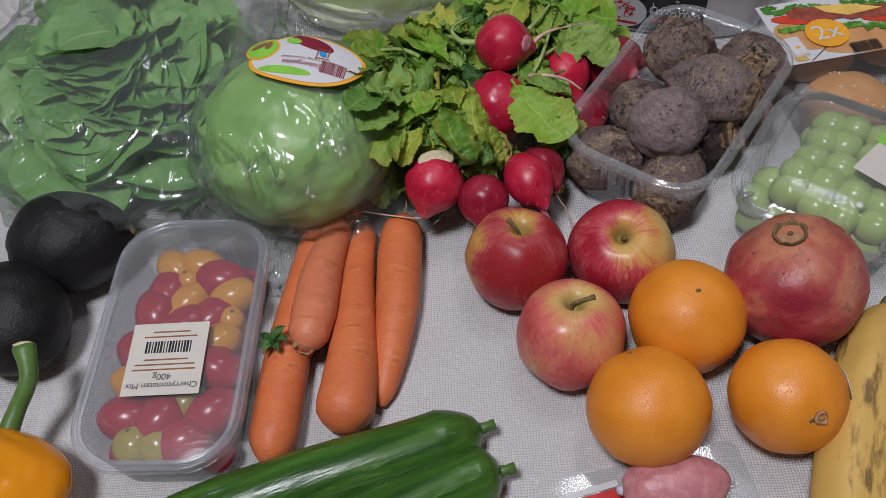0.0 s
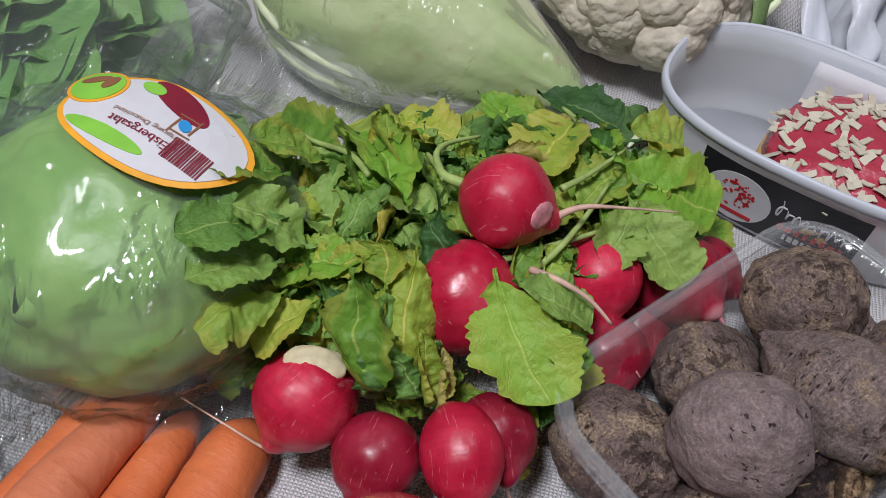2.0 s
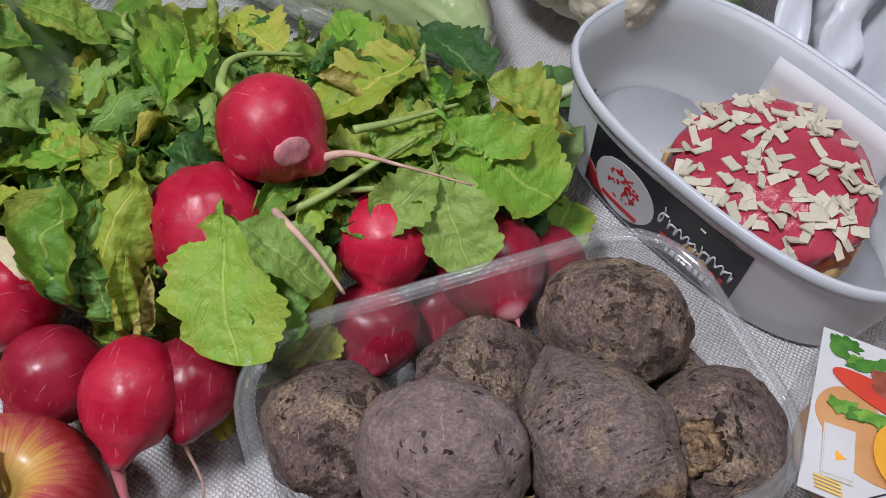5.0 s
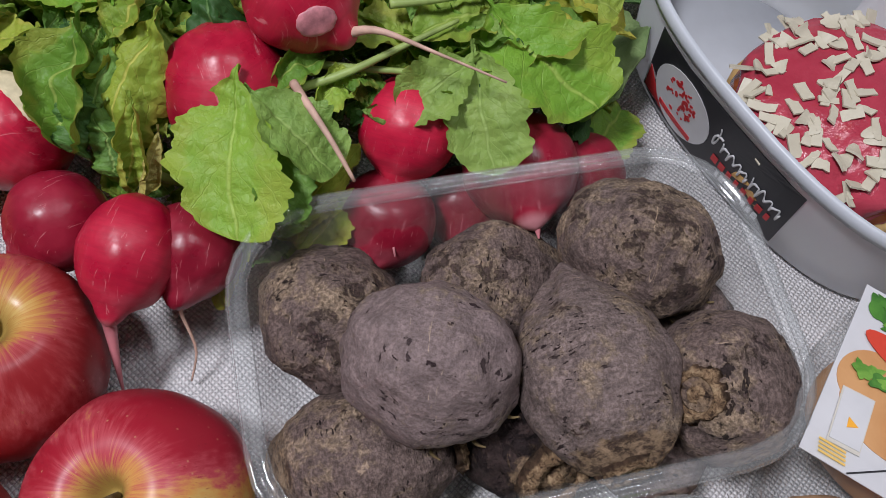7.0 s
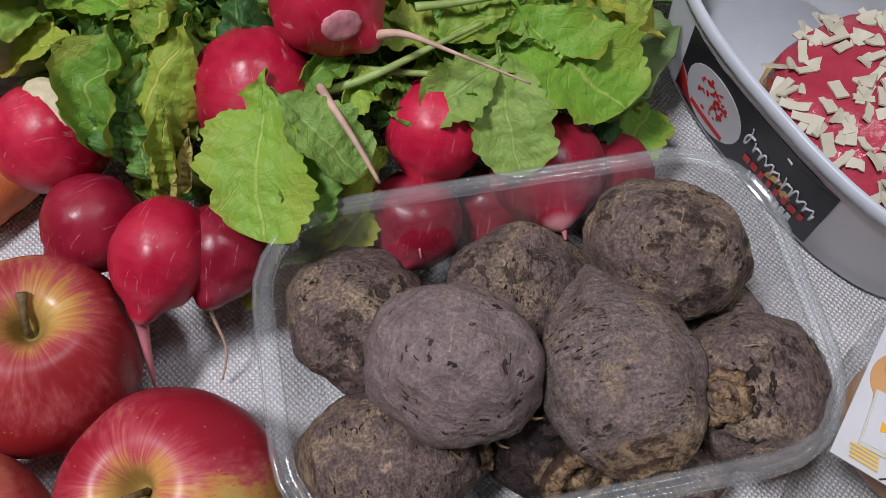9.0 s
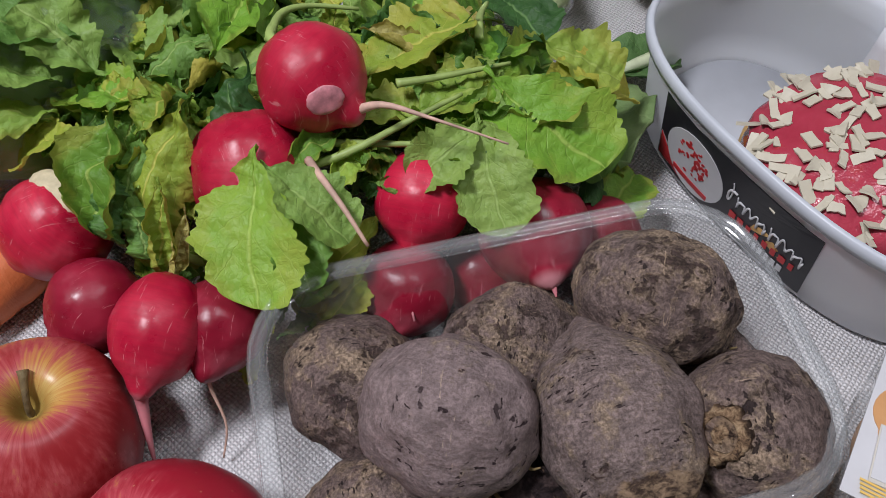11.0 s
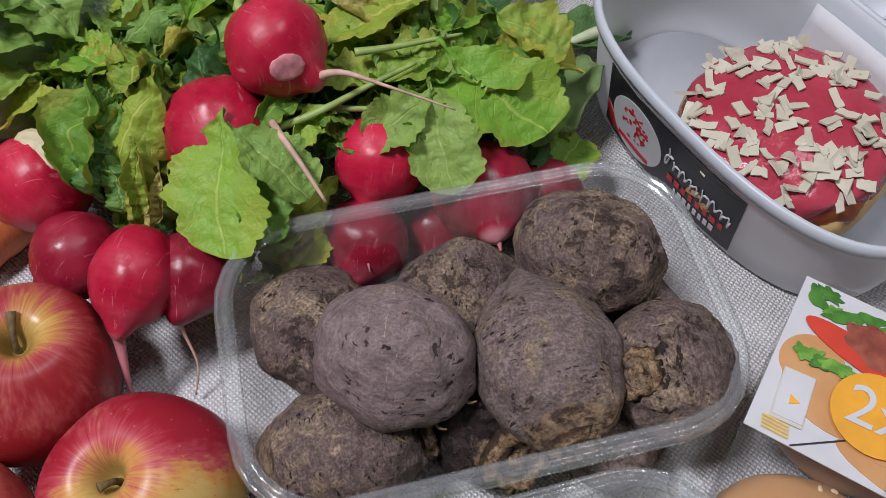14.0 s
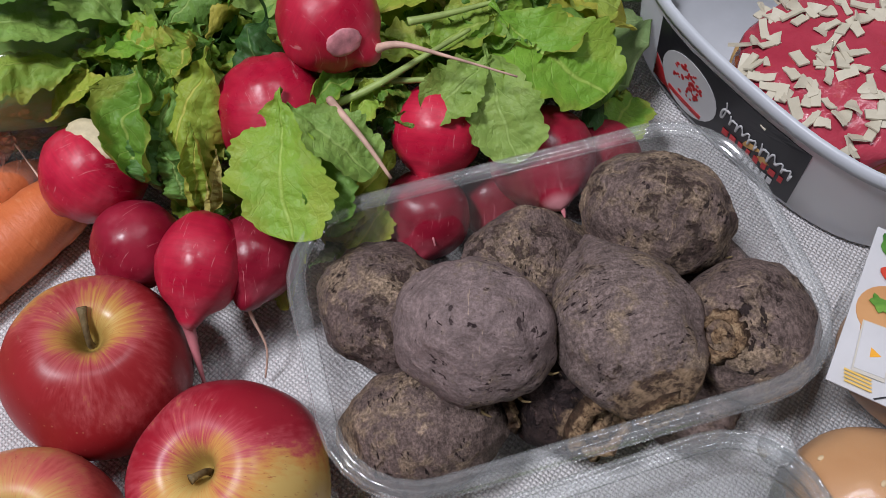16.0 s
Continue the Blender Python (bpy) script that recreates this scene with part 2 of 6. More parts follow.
def radish_mat(name, deep, bright):
    m = Mat(name, 0.33, 0.4)
    tone = m.ramp(m.noise(70, 4), (0.3, deep), (0.7, bright))
    dim = m.mix(m.any(), (1.0, 1.0, 1.0), (0.80, 0.76, 0.78))
    tone = m.mix(1.0, tone, dim, "MULTIPLY")
    ring = m.noise(300, 5, 0.7, m.scaled((0.25, 0.25, 2.2)))
    tone = m.mix(m.between(ring, 0.36, 0.60, 0.28, 0), tone, (0.26, 0.005, 0.024))
    scar = m.noise(320, 4, 0.65, m.scaled((1.9, 0.14, 0.22)), 0.9)
    tone = m.mix(m.between(scar, 0.63, 0.69, 0, 0.5), tone, (0.66, 0.26, 0.28))
    bloom = m.noise(38, 4, 0.6, distort=0.6)
    tone = m.mix(m.between(bloom, 0.52, 0.72, 0, 0.30), tone, (0.56, 0.15, 0.19))
    speck = m.between(m.cells(190), 0.0, 0.09, 0.5, 0)
    tone = m.mix(speck, tone, (0.62, 0.25, 0.28))
    tip = m.between(m.axis(2), -0.0262, -0.0225, 0.6, 0)
    tone = m.mix(tip, tone, (0.62, 0.32, 0.34))
    m.colour(tone).bump(m.math("ADD", m.noise(90, 3), m.math("MULTIPLY", ring, 0.12)), 0.0008, 0.5)
    m.rough(m.between(m.noise(60, 4), 0.3, 0.7, 0.26, 0.46))
    return m.m


def beet_mat(name, bare, skin, earth, dirt, raw, rough, end=-0.0195, coarse=1.0):
    """Beet skin: dull fibrous skin under dry earth, a few raw dark patches with torn edges, many small nicks, cork at the crown end."""
    m = Mat(name, rough, 0.25)
    broad, mid, fine = m.noise(42, 5, 0.62, distort=0.5), m.noise(130, 6, 0.68, distort=0.4), m.noise(620, 4, 0.65)
    fibre = m.noise(330, 6, 0.74, m.scaled((0.6, 0.6, 1.5)), 0.15)
    dim = m.math("MULTIPLY_ADD", m.any(), 0.06, -0.03)
    tone = m.mix(m.between(fibre, 0.32, 0.68), tuple((1 - 0.34 * coarse) * c for c in skin), tuple((1 + 0.30 * coarse) * c for c in skin))
    soil = m.math("ADD", m.math("ADD", m.math("MULTIPLY", broad, 0.5), m.math("MULTIPLY", mid, 0.5)), dim)
    soil_tone = m.mix(m.between(fine, 0.35, 0.65), tuple(0.55 * c for c in earth), tuple(1.25 * c for c in earth))
    tone = m.mix(m.between(soil, 0.60 - dirt, 0.70 - dirt, 0, 0.85), tone, soil_tone)
    patch = m.math("ADD", m.math("ADD", m.math("MULTIPLY", m.noise(30, 5, 0.6, m.scaled((1, 1, 1), None, (3, 1, 2)), 0.4), 0.48), m.math("MULTIPLY", mid, 0.52)), m.math("MULTIPLY_ADD", fine, 0.10, -0.05))
    torn = m.between(patch, raw, raw + 0.045, 0, 0.85)
    tone = m.mix(torn, tone, m.mix(m.between(fibre, 0.35, 0.65), tuple(0.5 * c for c in bare), tuple(1.9 * c for c in bare)))
    where = m.between(m.noise(55, 2), 0.44, 0.58, 0.10, 0.0)
    nick = m.between(m.math("SUBTRACT", m.noise(480, 3, 0.55, m.scaled((0.5, 0.5, 1.6))), where), 0.60, 0.635, 0, 0.92)
    tone = m.mix(nick, tone, tuple(0.42 * c for c in bare))
    scrape = m.between(m.noise(210, 3, 0.6, m.scaled((2.2, 0.3, 0.6)), 0.8), 0.66, 0.72, 0, 0.45)
    tone = m.mix(scrape, tone, tuple(min(1, 1.9 * c) for c in earth))
    grit = m.between(m.noise(900, 4, 0.75), 0.38, 0.62, 0.0, 1.0)
    tone = m.mix(0.8, tone, m.mix(grit, (1 - 0.50 * coarse, 1 - 0.52 * coarse, 1 - 0.54 * coarse), (1.0, 1.0, 1.0)), "MULTIPLY")
    ring = m.noise(60, 5, 0.6, m.scaled((0.25, 0.25, 9.0)), 0.2)
    tone = m.mix(m.between(ring, 0.36, 0.56, 0.28, 0.0), tone, tuple(0.62 * c for c in skin))
    tone = m.mix(1.0, tone, (1.30, 1.29, 1.27), "MULTIPLY")
    cork = m.between(m.math("ADD", m.axis(2), m.math("MULTIPLY_ADD", mid, 0.016, -0.008)), end - 0.0035, end, 0.9, 0.0)
    tone = m.mix(cork, tone, m.mix(m.between(fibre, 0.4, 0.6), (0.05, 0.028, 0.018), (0.30, 0.205, 0.125)))
    m.colour(tone)
    tall = m.math("ADD", m.math("MULTIPLY", fibre, 0.8), m.math("MULTIPLY", soil, 1.6))
    tall = m.math("SUBTRACT", tall, m.math("ADD", m.math("MULTIPLY", nick, 0.8), m.math("MULTIPLY", torn, 0.7)))
    m.bump(m.math("ADD", tall, m.math("MULTIPLY", fine, 0.35)), 0.0006 + 0.0013 * coarse, 0.9)
    return m.m


def crown_mat():
    m = Mat("corky_beet_crown", 0.9, 0.2)
    grain = m.noise(420, 5, 0.7, distort=0.5)
    tone = m.ramp(grain, (0.36, (0.045, 0.026, 0.018)), (0.50, (0.26, 0.165, 0.095)), (0.66, (0.46, 0.33, 0.20)))
    soil = m.ramp(m.noise(300, 4), (0.3, (0.018, 0.011, 0.009)), (0.7, (0.085, 0.048, 0.030)))
    tone = m.mix(m.between(m.math("ADD", m.axis(2), m.math("MULTIPLY_ADD", grain, 0.0016, -0.0008)), -0.0006, 0.0007, 0.92, 0), tone, soil)
    m.colour(tone).bump(grain, 0.0026, 0.9)
    return m.m


def veg_mat(name, dark, light, size=25.0, rough=0.4, relief=0.0012, spots=None, stretch=(1, 1, 1), rare=0.58):
    m = Mat(name, rough, 0.42)
    co = m.scaled(stretch)
    tone = m.ramp(m.noise(size, 5, 0.58, co, 0.4), (0.28, dark), (0.72, light))
    if spots:
        tone = m.mix(m.between(m.noise(size * 2.6, 6, 0.62, co), rare, rare + 0.12, 0, 0.75), tone, spots)
    m.colour(tone).bump(m.noise(size * 3, 4, 0.6, co), relief, 0.6)
    return m.m


CLOTH = cloth_mat()
RADISH_LEAF = leaf_mat("radish_leaf", (0.070, 0.175, 0.020), (0.155, 0.315, 0.038), (0.33, 0.43, 0.070), 0.3, 0.48, 0.35)
LEAF_FRESH = leaf_mat("fresh_radish_leaf", (0.14, 0.32, 0.030), (0.22, 0.43, 0.045), (0.36, 0.50, 0.075), 0.15, 0.45, 0.22)
LEAF_DARK = leaf_mat("dark_radish_leaf", (0.028, 0.085, 0.022), (0.060, 0.160, 0.034), (0.13, 0.26, 0.058), 0.4, 0.5)
LEAF_WILTED = leaf_mat("wilted_radish_leaf", (0.19, 0.31, 0.036), (0.34, 0.43, 0.052), (0.54, 0.50, 0.080), 0.25, 0.5, 0.5)
LEAF_MUTED = leaf_mat("muted_radish_leaf", (0.095, 0.215, 0.042), (0.180, 0.340, 0.068), (0.30, 0.43, 0.100), 0.3, 0.48)
LEAF_STRAW = leaf_mat("straw_coloured_leaf", (0.36, 0.32, 0.11), (0.50, 0.45, 0.15), (0.62, 0.54, 0.22), 0.3, 0.6, 0.5)
SALAD_LEAF = leaf_mat("butterhead_leaf", (0.085, 0.23, 0.050), (0.16, 0.36, 0.085), (0.26, 0.46, 0.14), 0.1, 0.42)
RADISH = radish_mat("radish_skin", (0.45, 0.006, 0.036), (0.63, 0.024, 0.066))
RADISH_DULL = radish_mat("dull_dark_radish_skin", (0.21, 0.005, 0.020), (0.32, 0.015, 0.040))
ROOT = plain("pale_root", (0.58, 0.38, 0.30), 0.6, vary=0.3, size=120)
STALK = plain("leaf_stalk", (0.30, 0.40, 0.12), 0.45, vary=0.3, size=90)
SCAR = plain("rubbed_radish_skin", (0.55, 0.22, 0.25), 0.40, vary=0.55, size=150)
CUT = plain("dry_cut_flesh", (0.60, 0.52, 0.34), 0.7, vary=0.25, size=140)
BEET = beet_mat("earthy_beet_skin", (0.026, 0.014, 0.017), (0.160, 0.117, 0.108), (0.35, 0.262, 0.185), 0.125, 0.548, 0.8, -0.0215, 1.25)
BEET_PALE = beet_mat("rubbed_beet_skin", (0.040, 0.016, 0.022), (0.205, 0.156, 0.156), (0.280, 0.215, 0.160), 0.080, 0.622, 0.7, -0.0270, 0.85)
BEET_PEAR = beet_mat("scuffed_beet_skin", (0.036, 0.014, 0.018), (0.200, 0.153, 0.146), (0.310, 0.235, 0.165), 0.125, 0.590, 0.75, -0.0285, 1.15)
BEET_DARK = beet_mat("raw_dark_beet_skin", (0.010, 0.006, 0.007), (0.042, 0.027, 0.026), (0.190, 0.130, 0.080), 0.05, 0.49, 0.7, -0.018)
CROWN = crown_mat()
CORK = veg_mat("tan_dry_rind", (0.26, 0.12, 0.055), (0.46, 0.26, 0.13), 160, 0.8, 0.001)
ORANGE = orange_mat()
CARROT = carrot_mat()
CUCUMBER = veg_mat("cucumber_skin", (0.010, 0.046, 0.006), (0.075, 0.185, 0.026), 75, 0.26, 0.0009, (0.11, 0.20, 0.045), (1, 1, 0.12))
AVOCADO = veg_mat("avocado_skin", (0.0025, 0.0025, 0.003), (0.008, 0.007, 0.008), 150, 0.55, 0.0012)
PEPPER = veg_mat("pepper_skin", (0.70, 0.23, 0.008), (0.80, 0.32, 0.012), 14, 0.2, 0.0004)
BANANA = veg_mat("banana_peel", (0.50, 0.29, 0.065), (0.70, 0.47, 0.14), 24, 0.55, 0.0006, (0.075, 0.035, 0.016), (1, 1, 0.30), 0.53)
POMEGRANATE = pomegranate_mat()
TOMATO_RED = veg_mat("tomato_red", (0.30, 0.010, 0.024), (0.42, 0.028, 0.045), 30, 0.25, 0.0002)
TOMATO_YELLOW = veg_mat("tomato_yellow", (0.56, 0.23, 0.025), (0.64, 0.31, 0.045), 30, 0.25, 0.0002)
TOMATO_GREEN = veg_mat("tomato_olive", (0.30, 0.24, 0.04), (0.42, 0.32, 0.06), 30, 0.22, 0.0002)
GRAPE = veg_mat("grape_skin", (0.27, 0.39, 0.11), (0.42, 0.52, 0.19), 40, 0.26, 0.0003)
ICEBERG = veg_mat("iceberg_leaf", (0.13, 0.30, 0.05), (0.29, 0.47, 0.13), 16, 0.42, 0.0018)
CABBAGE = veg_mat("pointed_cabbage_leaf", (0.30, 0.42, 0.14), (0.58, 0.64, 0.36), 19, 0.42, 0.0024, (0.40, 0.34, 0.17))
CABBAGE_RIB = plain("cabbage_rib", (0.66, 0.72, 0.48), 0.4, vary=0.15)
CURD = veg_mat("cauliflower_curd", (0.60, 0.53, 0.41), (0.70, 0.645, 0.53), 120, 0.85, 0.0010)
CURD_LEAF = leaf_mat("cauliflower_leaf", (0.07, 0.16, 0.05), (0.15, 0.28, 0.09), (0.32, 0.42, 0.18))
STEM = veg_mat("woody_stem", (0.07, 0.045, 0.02), (0.22, 0.16, 0.07), 200, 0.7, 0.001)
GREEN_STEM = veg_mat("pepper_stem", (0.045, 0.105, 0.018), (0.12, 0.22, 0.05), 60, 0.45, 0.0006)
TRAY = clear("clear_tray_plastic", tint=(0.985, 0.99, 0.99), edge=0.22, haze=0.035, gloss=0.05, rough=0.1)
TRAY_RIM = clear("tray_rim_plastic", tint=(0.97, 0.98, 0.98), edge=0.28, haze=0.075, gloss=0.08, rough=0.10)
LID = clear("clear_lid_plastic", tint=(0.985, 0.99, 0.99), edge=0.25, haze=0.045, gloss=0.05, rough=0.08, wrinkle=0.0008, size=26)
MILKY_TRAY = clear("milky_tray_plastic", haze=0.11, gloss=0.05, rough=0.25, milk=(0.66, 0.66, 0.72))
MILKY_FILM = clear("hazy_lid_film", edge=0.3, haze=0.06, gloss=0.03, rough=0.28, wrinkle=0.0004, size=14, milk=(0.54, 0.54, 0.60))
FILM = clear("crinkled_film", tint=(0.985, 0.99, 0.985), milk=(0.66, 0.74, 0.76), haze=0.065, gloss=0.08, rough=0.09, wrinkle=0.02, size=9)
BAG_FILM = clear("loose_bag_film", tint=(0.985, 0.99, 0.985), haze=0.065, gloss=0.06, rough=0.12, wrinkle=0.014, size=8, milk=(0.7, 0.76, 0.76))
CLING = clear("stretched_cling_film", edge=0.45, haze=0.03, gloss=0.05, rough=0.13, wrinkle=0.0045, size=16)
BAG_WHITE = clear("thin_white_bag", tint=(0.9, 0.92, 0.96), haze=0.72, gloss=0.06, rough=0.35, wrinkle=0.004, size=22, milk=(0.78, 0.81, 0.87))
TUB = clear("frosted_tub_plastic", tint=(0.94, 0.95, 0.97), edge=0.2, haze=0.78, gloss=0.05, rough=0.4, milk=(0.90, 0.92, 0.95), through=0.6)
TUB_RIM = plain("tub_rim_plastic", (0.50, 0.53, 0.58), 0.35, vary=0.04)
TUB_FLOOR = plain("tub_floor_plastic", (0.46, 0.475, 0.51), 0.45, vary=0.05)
BLACK = plain("label_black", (0.018, 0.018, 0.022), 0.4)
WHITE = plain("label_white", (0.58, 0.58, 0.60), 0.55, vary=0.05)
CREAM = plain("label_cream", (0.56, 0.53, 0.47), 0.6, vary=0.05)
RED = plain("label_red", (0.50, 0.025, 0.03), 0.45)
MAROON = plain("label_maroon", (0.20, 0.012, 0.03), 0.45)
LABEL_ORANGE = plain("label_orange", (0.78, 0.36, 0.03), 0.45)
LABEL_GREEN = plain("label_green", (0.22, 0.52, 0.06), 0.45)
LABEL_BLUE = plain("label_blue", (0.018, 0.04, 0.22), 0.35)
SKY_BLUE = plain("label_sky_blue", (0.03, 0.26, 0.58), 0.35)
LABEL_BROWN = plain("label_brown", (0.24, 0.10, 0.05), 0.45)
CHEESE = plain("printed_cheese", (0.76, 0.50, 0.12), 0.45)
PATTY = veg_mat("printed_patty", (0.16, 0.03, 0.02), (0.38, 0.10, 0.06), 140, 0.45, 0.0)
ROCKET_PRINT = veg_mat("printed_rocket", (0.02, 0.11, 0.012), (0.09, 0.27, 0.035), 150, 0.45, 0.0)
LETTUCE_PRINT = veg_mat("printed_lettuce", (0.05, 0.19, 0.015), (0.24, 0.45, 0.07), 150, 0.45, 0.0)
TOMATO_PRINT = plain("printed_tomato", (0.58, 0.05, 0.025), 0.45)
BUN = veg_mat("bun_crust", (0.50, 0.235, 0.085), (0.62, 0.33, 0.14), 30, 0.5, 0.0005)
SEED = plain("sesame_seed", (0.70, 0.52, 0.30), 0.5)
PASTRY = veg_mat("fried_pastry", (0.50, 0.27, 0.08), (0.72, 0.50, 0.22), 40, 0.6, 0.001)
GLAZE = veg_mat("berry_glaze", (0.33, 0.027, 0.050), (0.46, 0.058, 0.090), 45, 0.2, 0.0015, (0.38, 0.035, 0.03))
JAM = veg_mat("brown_jam_edge", (0.16, 0.03, 0.01), (0.36, 0.09, 0.02), 60, 0.18, 0.001)
CHOC = veg_mat("white_chocolate", (0.50, 0.46, 0.355), (0.57, 0.53, 0.42), 200, 0.5, 0.0002)
PORK = veg_mat("pink_salami", (0.40, 0.12, 0.14), (0.60, 0.28, 0.28), 130, 0.35, 0.0006)
SOIL = veg_mat("dark_dried_berries", (0.006, 0.004, 0.005), (0.05, 0.02, 0.025), 300, 0.4, 0.003)
PACK_GREEN = plain("pack_green", (0.014, 0.075, 0.034), 0.45)
PAPER = plain("white_label_paper", (0.64, 0.64, 0.67), 0.8, vary=0.03)
BREAD = veg_mat("bread_crust", (0.45, 0.30, 0.15), (0.62, 0.47, 0.28), 40, 0.6, 0.001)
WALL = plain("wall_paint", (0.52, 0.51, 0.49), 0.8, vary=0.04, size=8)
WOOD = veg_mat("table_wood", (0.17, 0.09, 0.045), (0.30, 0.17, 0.09), 12, 0.5, 0.001, stretch=(1, 9, 9))


# ---- building helpers ----
def mesh(verts, faces, uvs=None, smooth=True):
    me = bpy.data.meshes.new("mesh")
    me.from_pydata([tuple(v) for v in verts], [], faces)
    if uvs:
        layer = me.uv_layers.new(name="UVMap")
        for loop in me.loops:
            layer.data[loop.index].uv = uvs[loop.vertex_index]
    if smooth:
        me.polygons.foreach_set("use_smooth", [True] * len(me.polygons))
    me.update()
    return me


def part(name, me, material, parent=None, label="", m=None):
    """Links a mesh as one object, under its thing or part where one is given."""
    if not me.materials:
        me.materials.append(material)
    ob = new(name, me)
    if m is not None:
        ob.matrix_basis = m
    ob.parent = parent
    if label:
        ob["label"] = label
    return ob


def thing(name, label, category, m=None, group="", kind=""):
    ob = new(name)
    ob.empty_display_size = 0.02
    if m is not None:
        ob.matrix_basis = m
    return tagged(ob, label, category, group, kind)


def loft(loops, ends=(True, True), smooth=True):
    n = len(loops[0])
    verts = [p for loop in loops for p in loop]
    faces = [(k * n + i, k * n + (i + 1) % n, (k + 1) * n + (i + 1) % n, (k + 1) * n + i) for k in range(len(loops) - 1) for i in range(n)]
    if ends[0]:
        faces.append(tuple(reversed(range(n))))
    if ends[1]:
        faces.append(tuple(range((len(loops) - 1) * n, len(loops) * n)))
    return mesh(verts, faces, smooth=smooth)


def sheet(rows):
    """An open grid of points."""
    n = len(rows[0])
    return mesh([p for row in rows for p in row], [(k * n + i, k * n + i + 1, (k + 1) * n + i + 1, (k + 1) * n + i) for k in range(len(rows) - 1) for i in range(n - 1)])


def lathe(profile, n=40, shape=None):
    loops = []
    for r, z in profile:
        ring = [(r * math.cos(2 * math.pi * i / n), r * math.sin(2 * math.pi * i / n), z) for i in range(n)]
        loops.append([shape(Vector(p)) for p in ring] if shape else ring)
    return loft(loops)


def tube(points, radii, n=10):
    pts = [Vector(p) for p in points]
    loops, side = [], None
    for k, p in enumerate(pts):
        way = (pts[min(k + 1, len(pts) - 1)] - pts[max(k - 1, 0)]).normalized()
        if side is None:
            side = way.orthogonal().normalized()
        side = (side - way * side.dot(way)).normalized()
        up = way.cross(side)
        r = radii[k] if isinstance(radii, (list, tuple)) else radii
        loops.append([p + r * (math.cos(2 * math.pi * i / n) * side + math.sin(2 * math.pi * i / n) * up) for i in range(n)])
    return loft(loops)


def smooth_line(points, count):
    """Points along a soft curve through those given."""
    pts = [Vector(p) for p in points]
    out = []
    for k in range(count):
        s = k / (count - 1) * (len(pts) - 1)
        i = min(int(s), len(pts) - 2)
        f = s - i
        a, b, c, d = pts[max(i - 1, 0)], pts[i], pts[i + 1], pts[min(i + 2, len(pts) - 1)]
        out.append(0.5 * (2 * b + (c - a) * f + (2 * a - 5 * b + 4 * c - d) * f * f + (3 * b - a - 3 * c + d) * f ** 3))
    return out


def blob(rx, ry, rz, amp=0.0, freq=3.0, seed=0, nu=40, nv=26, shape=None):
    """A rounded body about its own centre, uneven by amp of its size; shape bends each point of the unit ball first."""
    loops = []
    off = Vector((seed * 7.3, seed * 3.1, seed * 5.7))
    for j in range(nv + 1):
        a = math.pi * (0.002 + 0.996 * j / nv)
        loop = []
        for i in range(nu):
            b = 2 * math.pi * i / nu
            d = Vector((math.sin(a) * math.cos(b), math.sin(a) * math.sin(b), -math.cos(a)))
            s = 1 + amp * noise.fractal(d * freq + off, 0.8, 2.0, 3)
            q = shape(d) if shape else d
            loop.append((q.x * rx * s, q.y * ry * s, q.z * rz * s))
        loops.append(loop)
    return loft(loops)


def round_rect(lx, ly, r, z, n=7, wave=0.0, count=9):
    """A rounded rectangle's outline at height z, wavy along its straight sides where asked."""
    pts = []
    for k, (cx, cy) in enumerate(((lx - r, ly - r), (-lx + r, ly - r), (-lx + r, -ly + r), (lx - r, -ly + r))):
        for i in range(n):
            a = math.pi / 2 * (k + i / (n - 1))
            pts.append(Vector((cx + r * math.cos(a), cy + r * math.sin(a), z)))
        if wave is not None:
            nx = ((-lx + r, ly), (-lx, -ly + r), (lx - r, -ly), (lx, ly - r))[k]
            last = pts[-1]
            out = (Vector((0, 1, 0)), Vector((-1, 0, 0)), Vector((0, -1, 0)), Vector((1, 0, 0)))[k]
            for i in range(1, 4 * count):
                f = i / (4 * count)
                p = last.lerp(Vector((*nx, z)), f)
                pts.append(p + out * wave * math.sin(f * count * 2 * math.pi))
    return pts


def slab(outline, mapper, off, thick=0.0003, rings=5):
    """A thin sheet with that outline, laid over a surface by mapper(x, y, off)."""
    cx = sum(p[0] for p in outline) / len(outline)
    cy = sum(p[1] for p in outline) / len(outline)
    loops = []
    for k in range(rings + 1):
        f = 1 - k / rings * 0.985
        loops.append([mapper(cx + (x - cx) * f, cy + (y - cy) * f, off) for x, y in outline])
    skirt = [mapper(x, y, off - thick) for x, y in outline]
    return loft([skirt] + loops, (True, True), False)


def oval(cx, cy, rx, ry, turn=0.0, n=28, lump=0.0, k=3):
    out = []
    for i in range(n):
        a = 2 * math.pi * i / n
        s = 1 + lump * math.sin(k * a)
        x, y = rx * s * math.cos(a), ry * s * math.sin(a)
        c, d = math.cos(radians(turn)), math.sin(radians(turn))
        out.append((cx + c * x - d * y, cy + d * x + c * y))
    return out


def box(cx, cy, lx, ly, turn=0.0, n=4):
    c, d = math.cos(radians(turn)), math.sin(radians(turn))
    corners = [(-lx, -ly), (lx, -ly), (lx, ly), (-lx, ly)]
    out = []
    for k in range(4):
        (x0, y0), (x1, y1) = corners[k], corners[(k + 1) % 4]
        for i in range(n):
            x, y = x0 + (x1 - x0) * i / n, y0 + (y1 - y0) * i / n
            out.append((cx + c * x - d * y, cy + d * x + c * y))
    return out


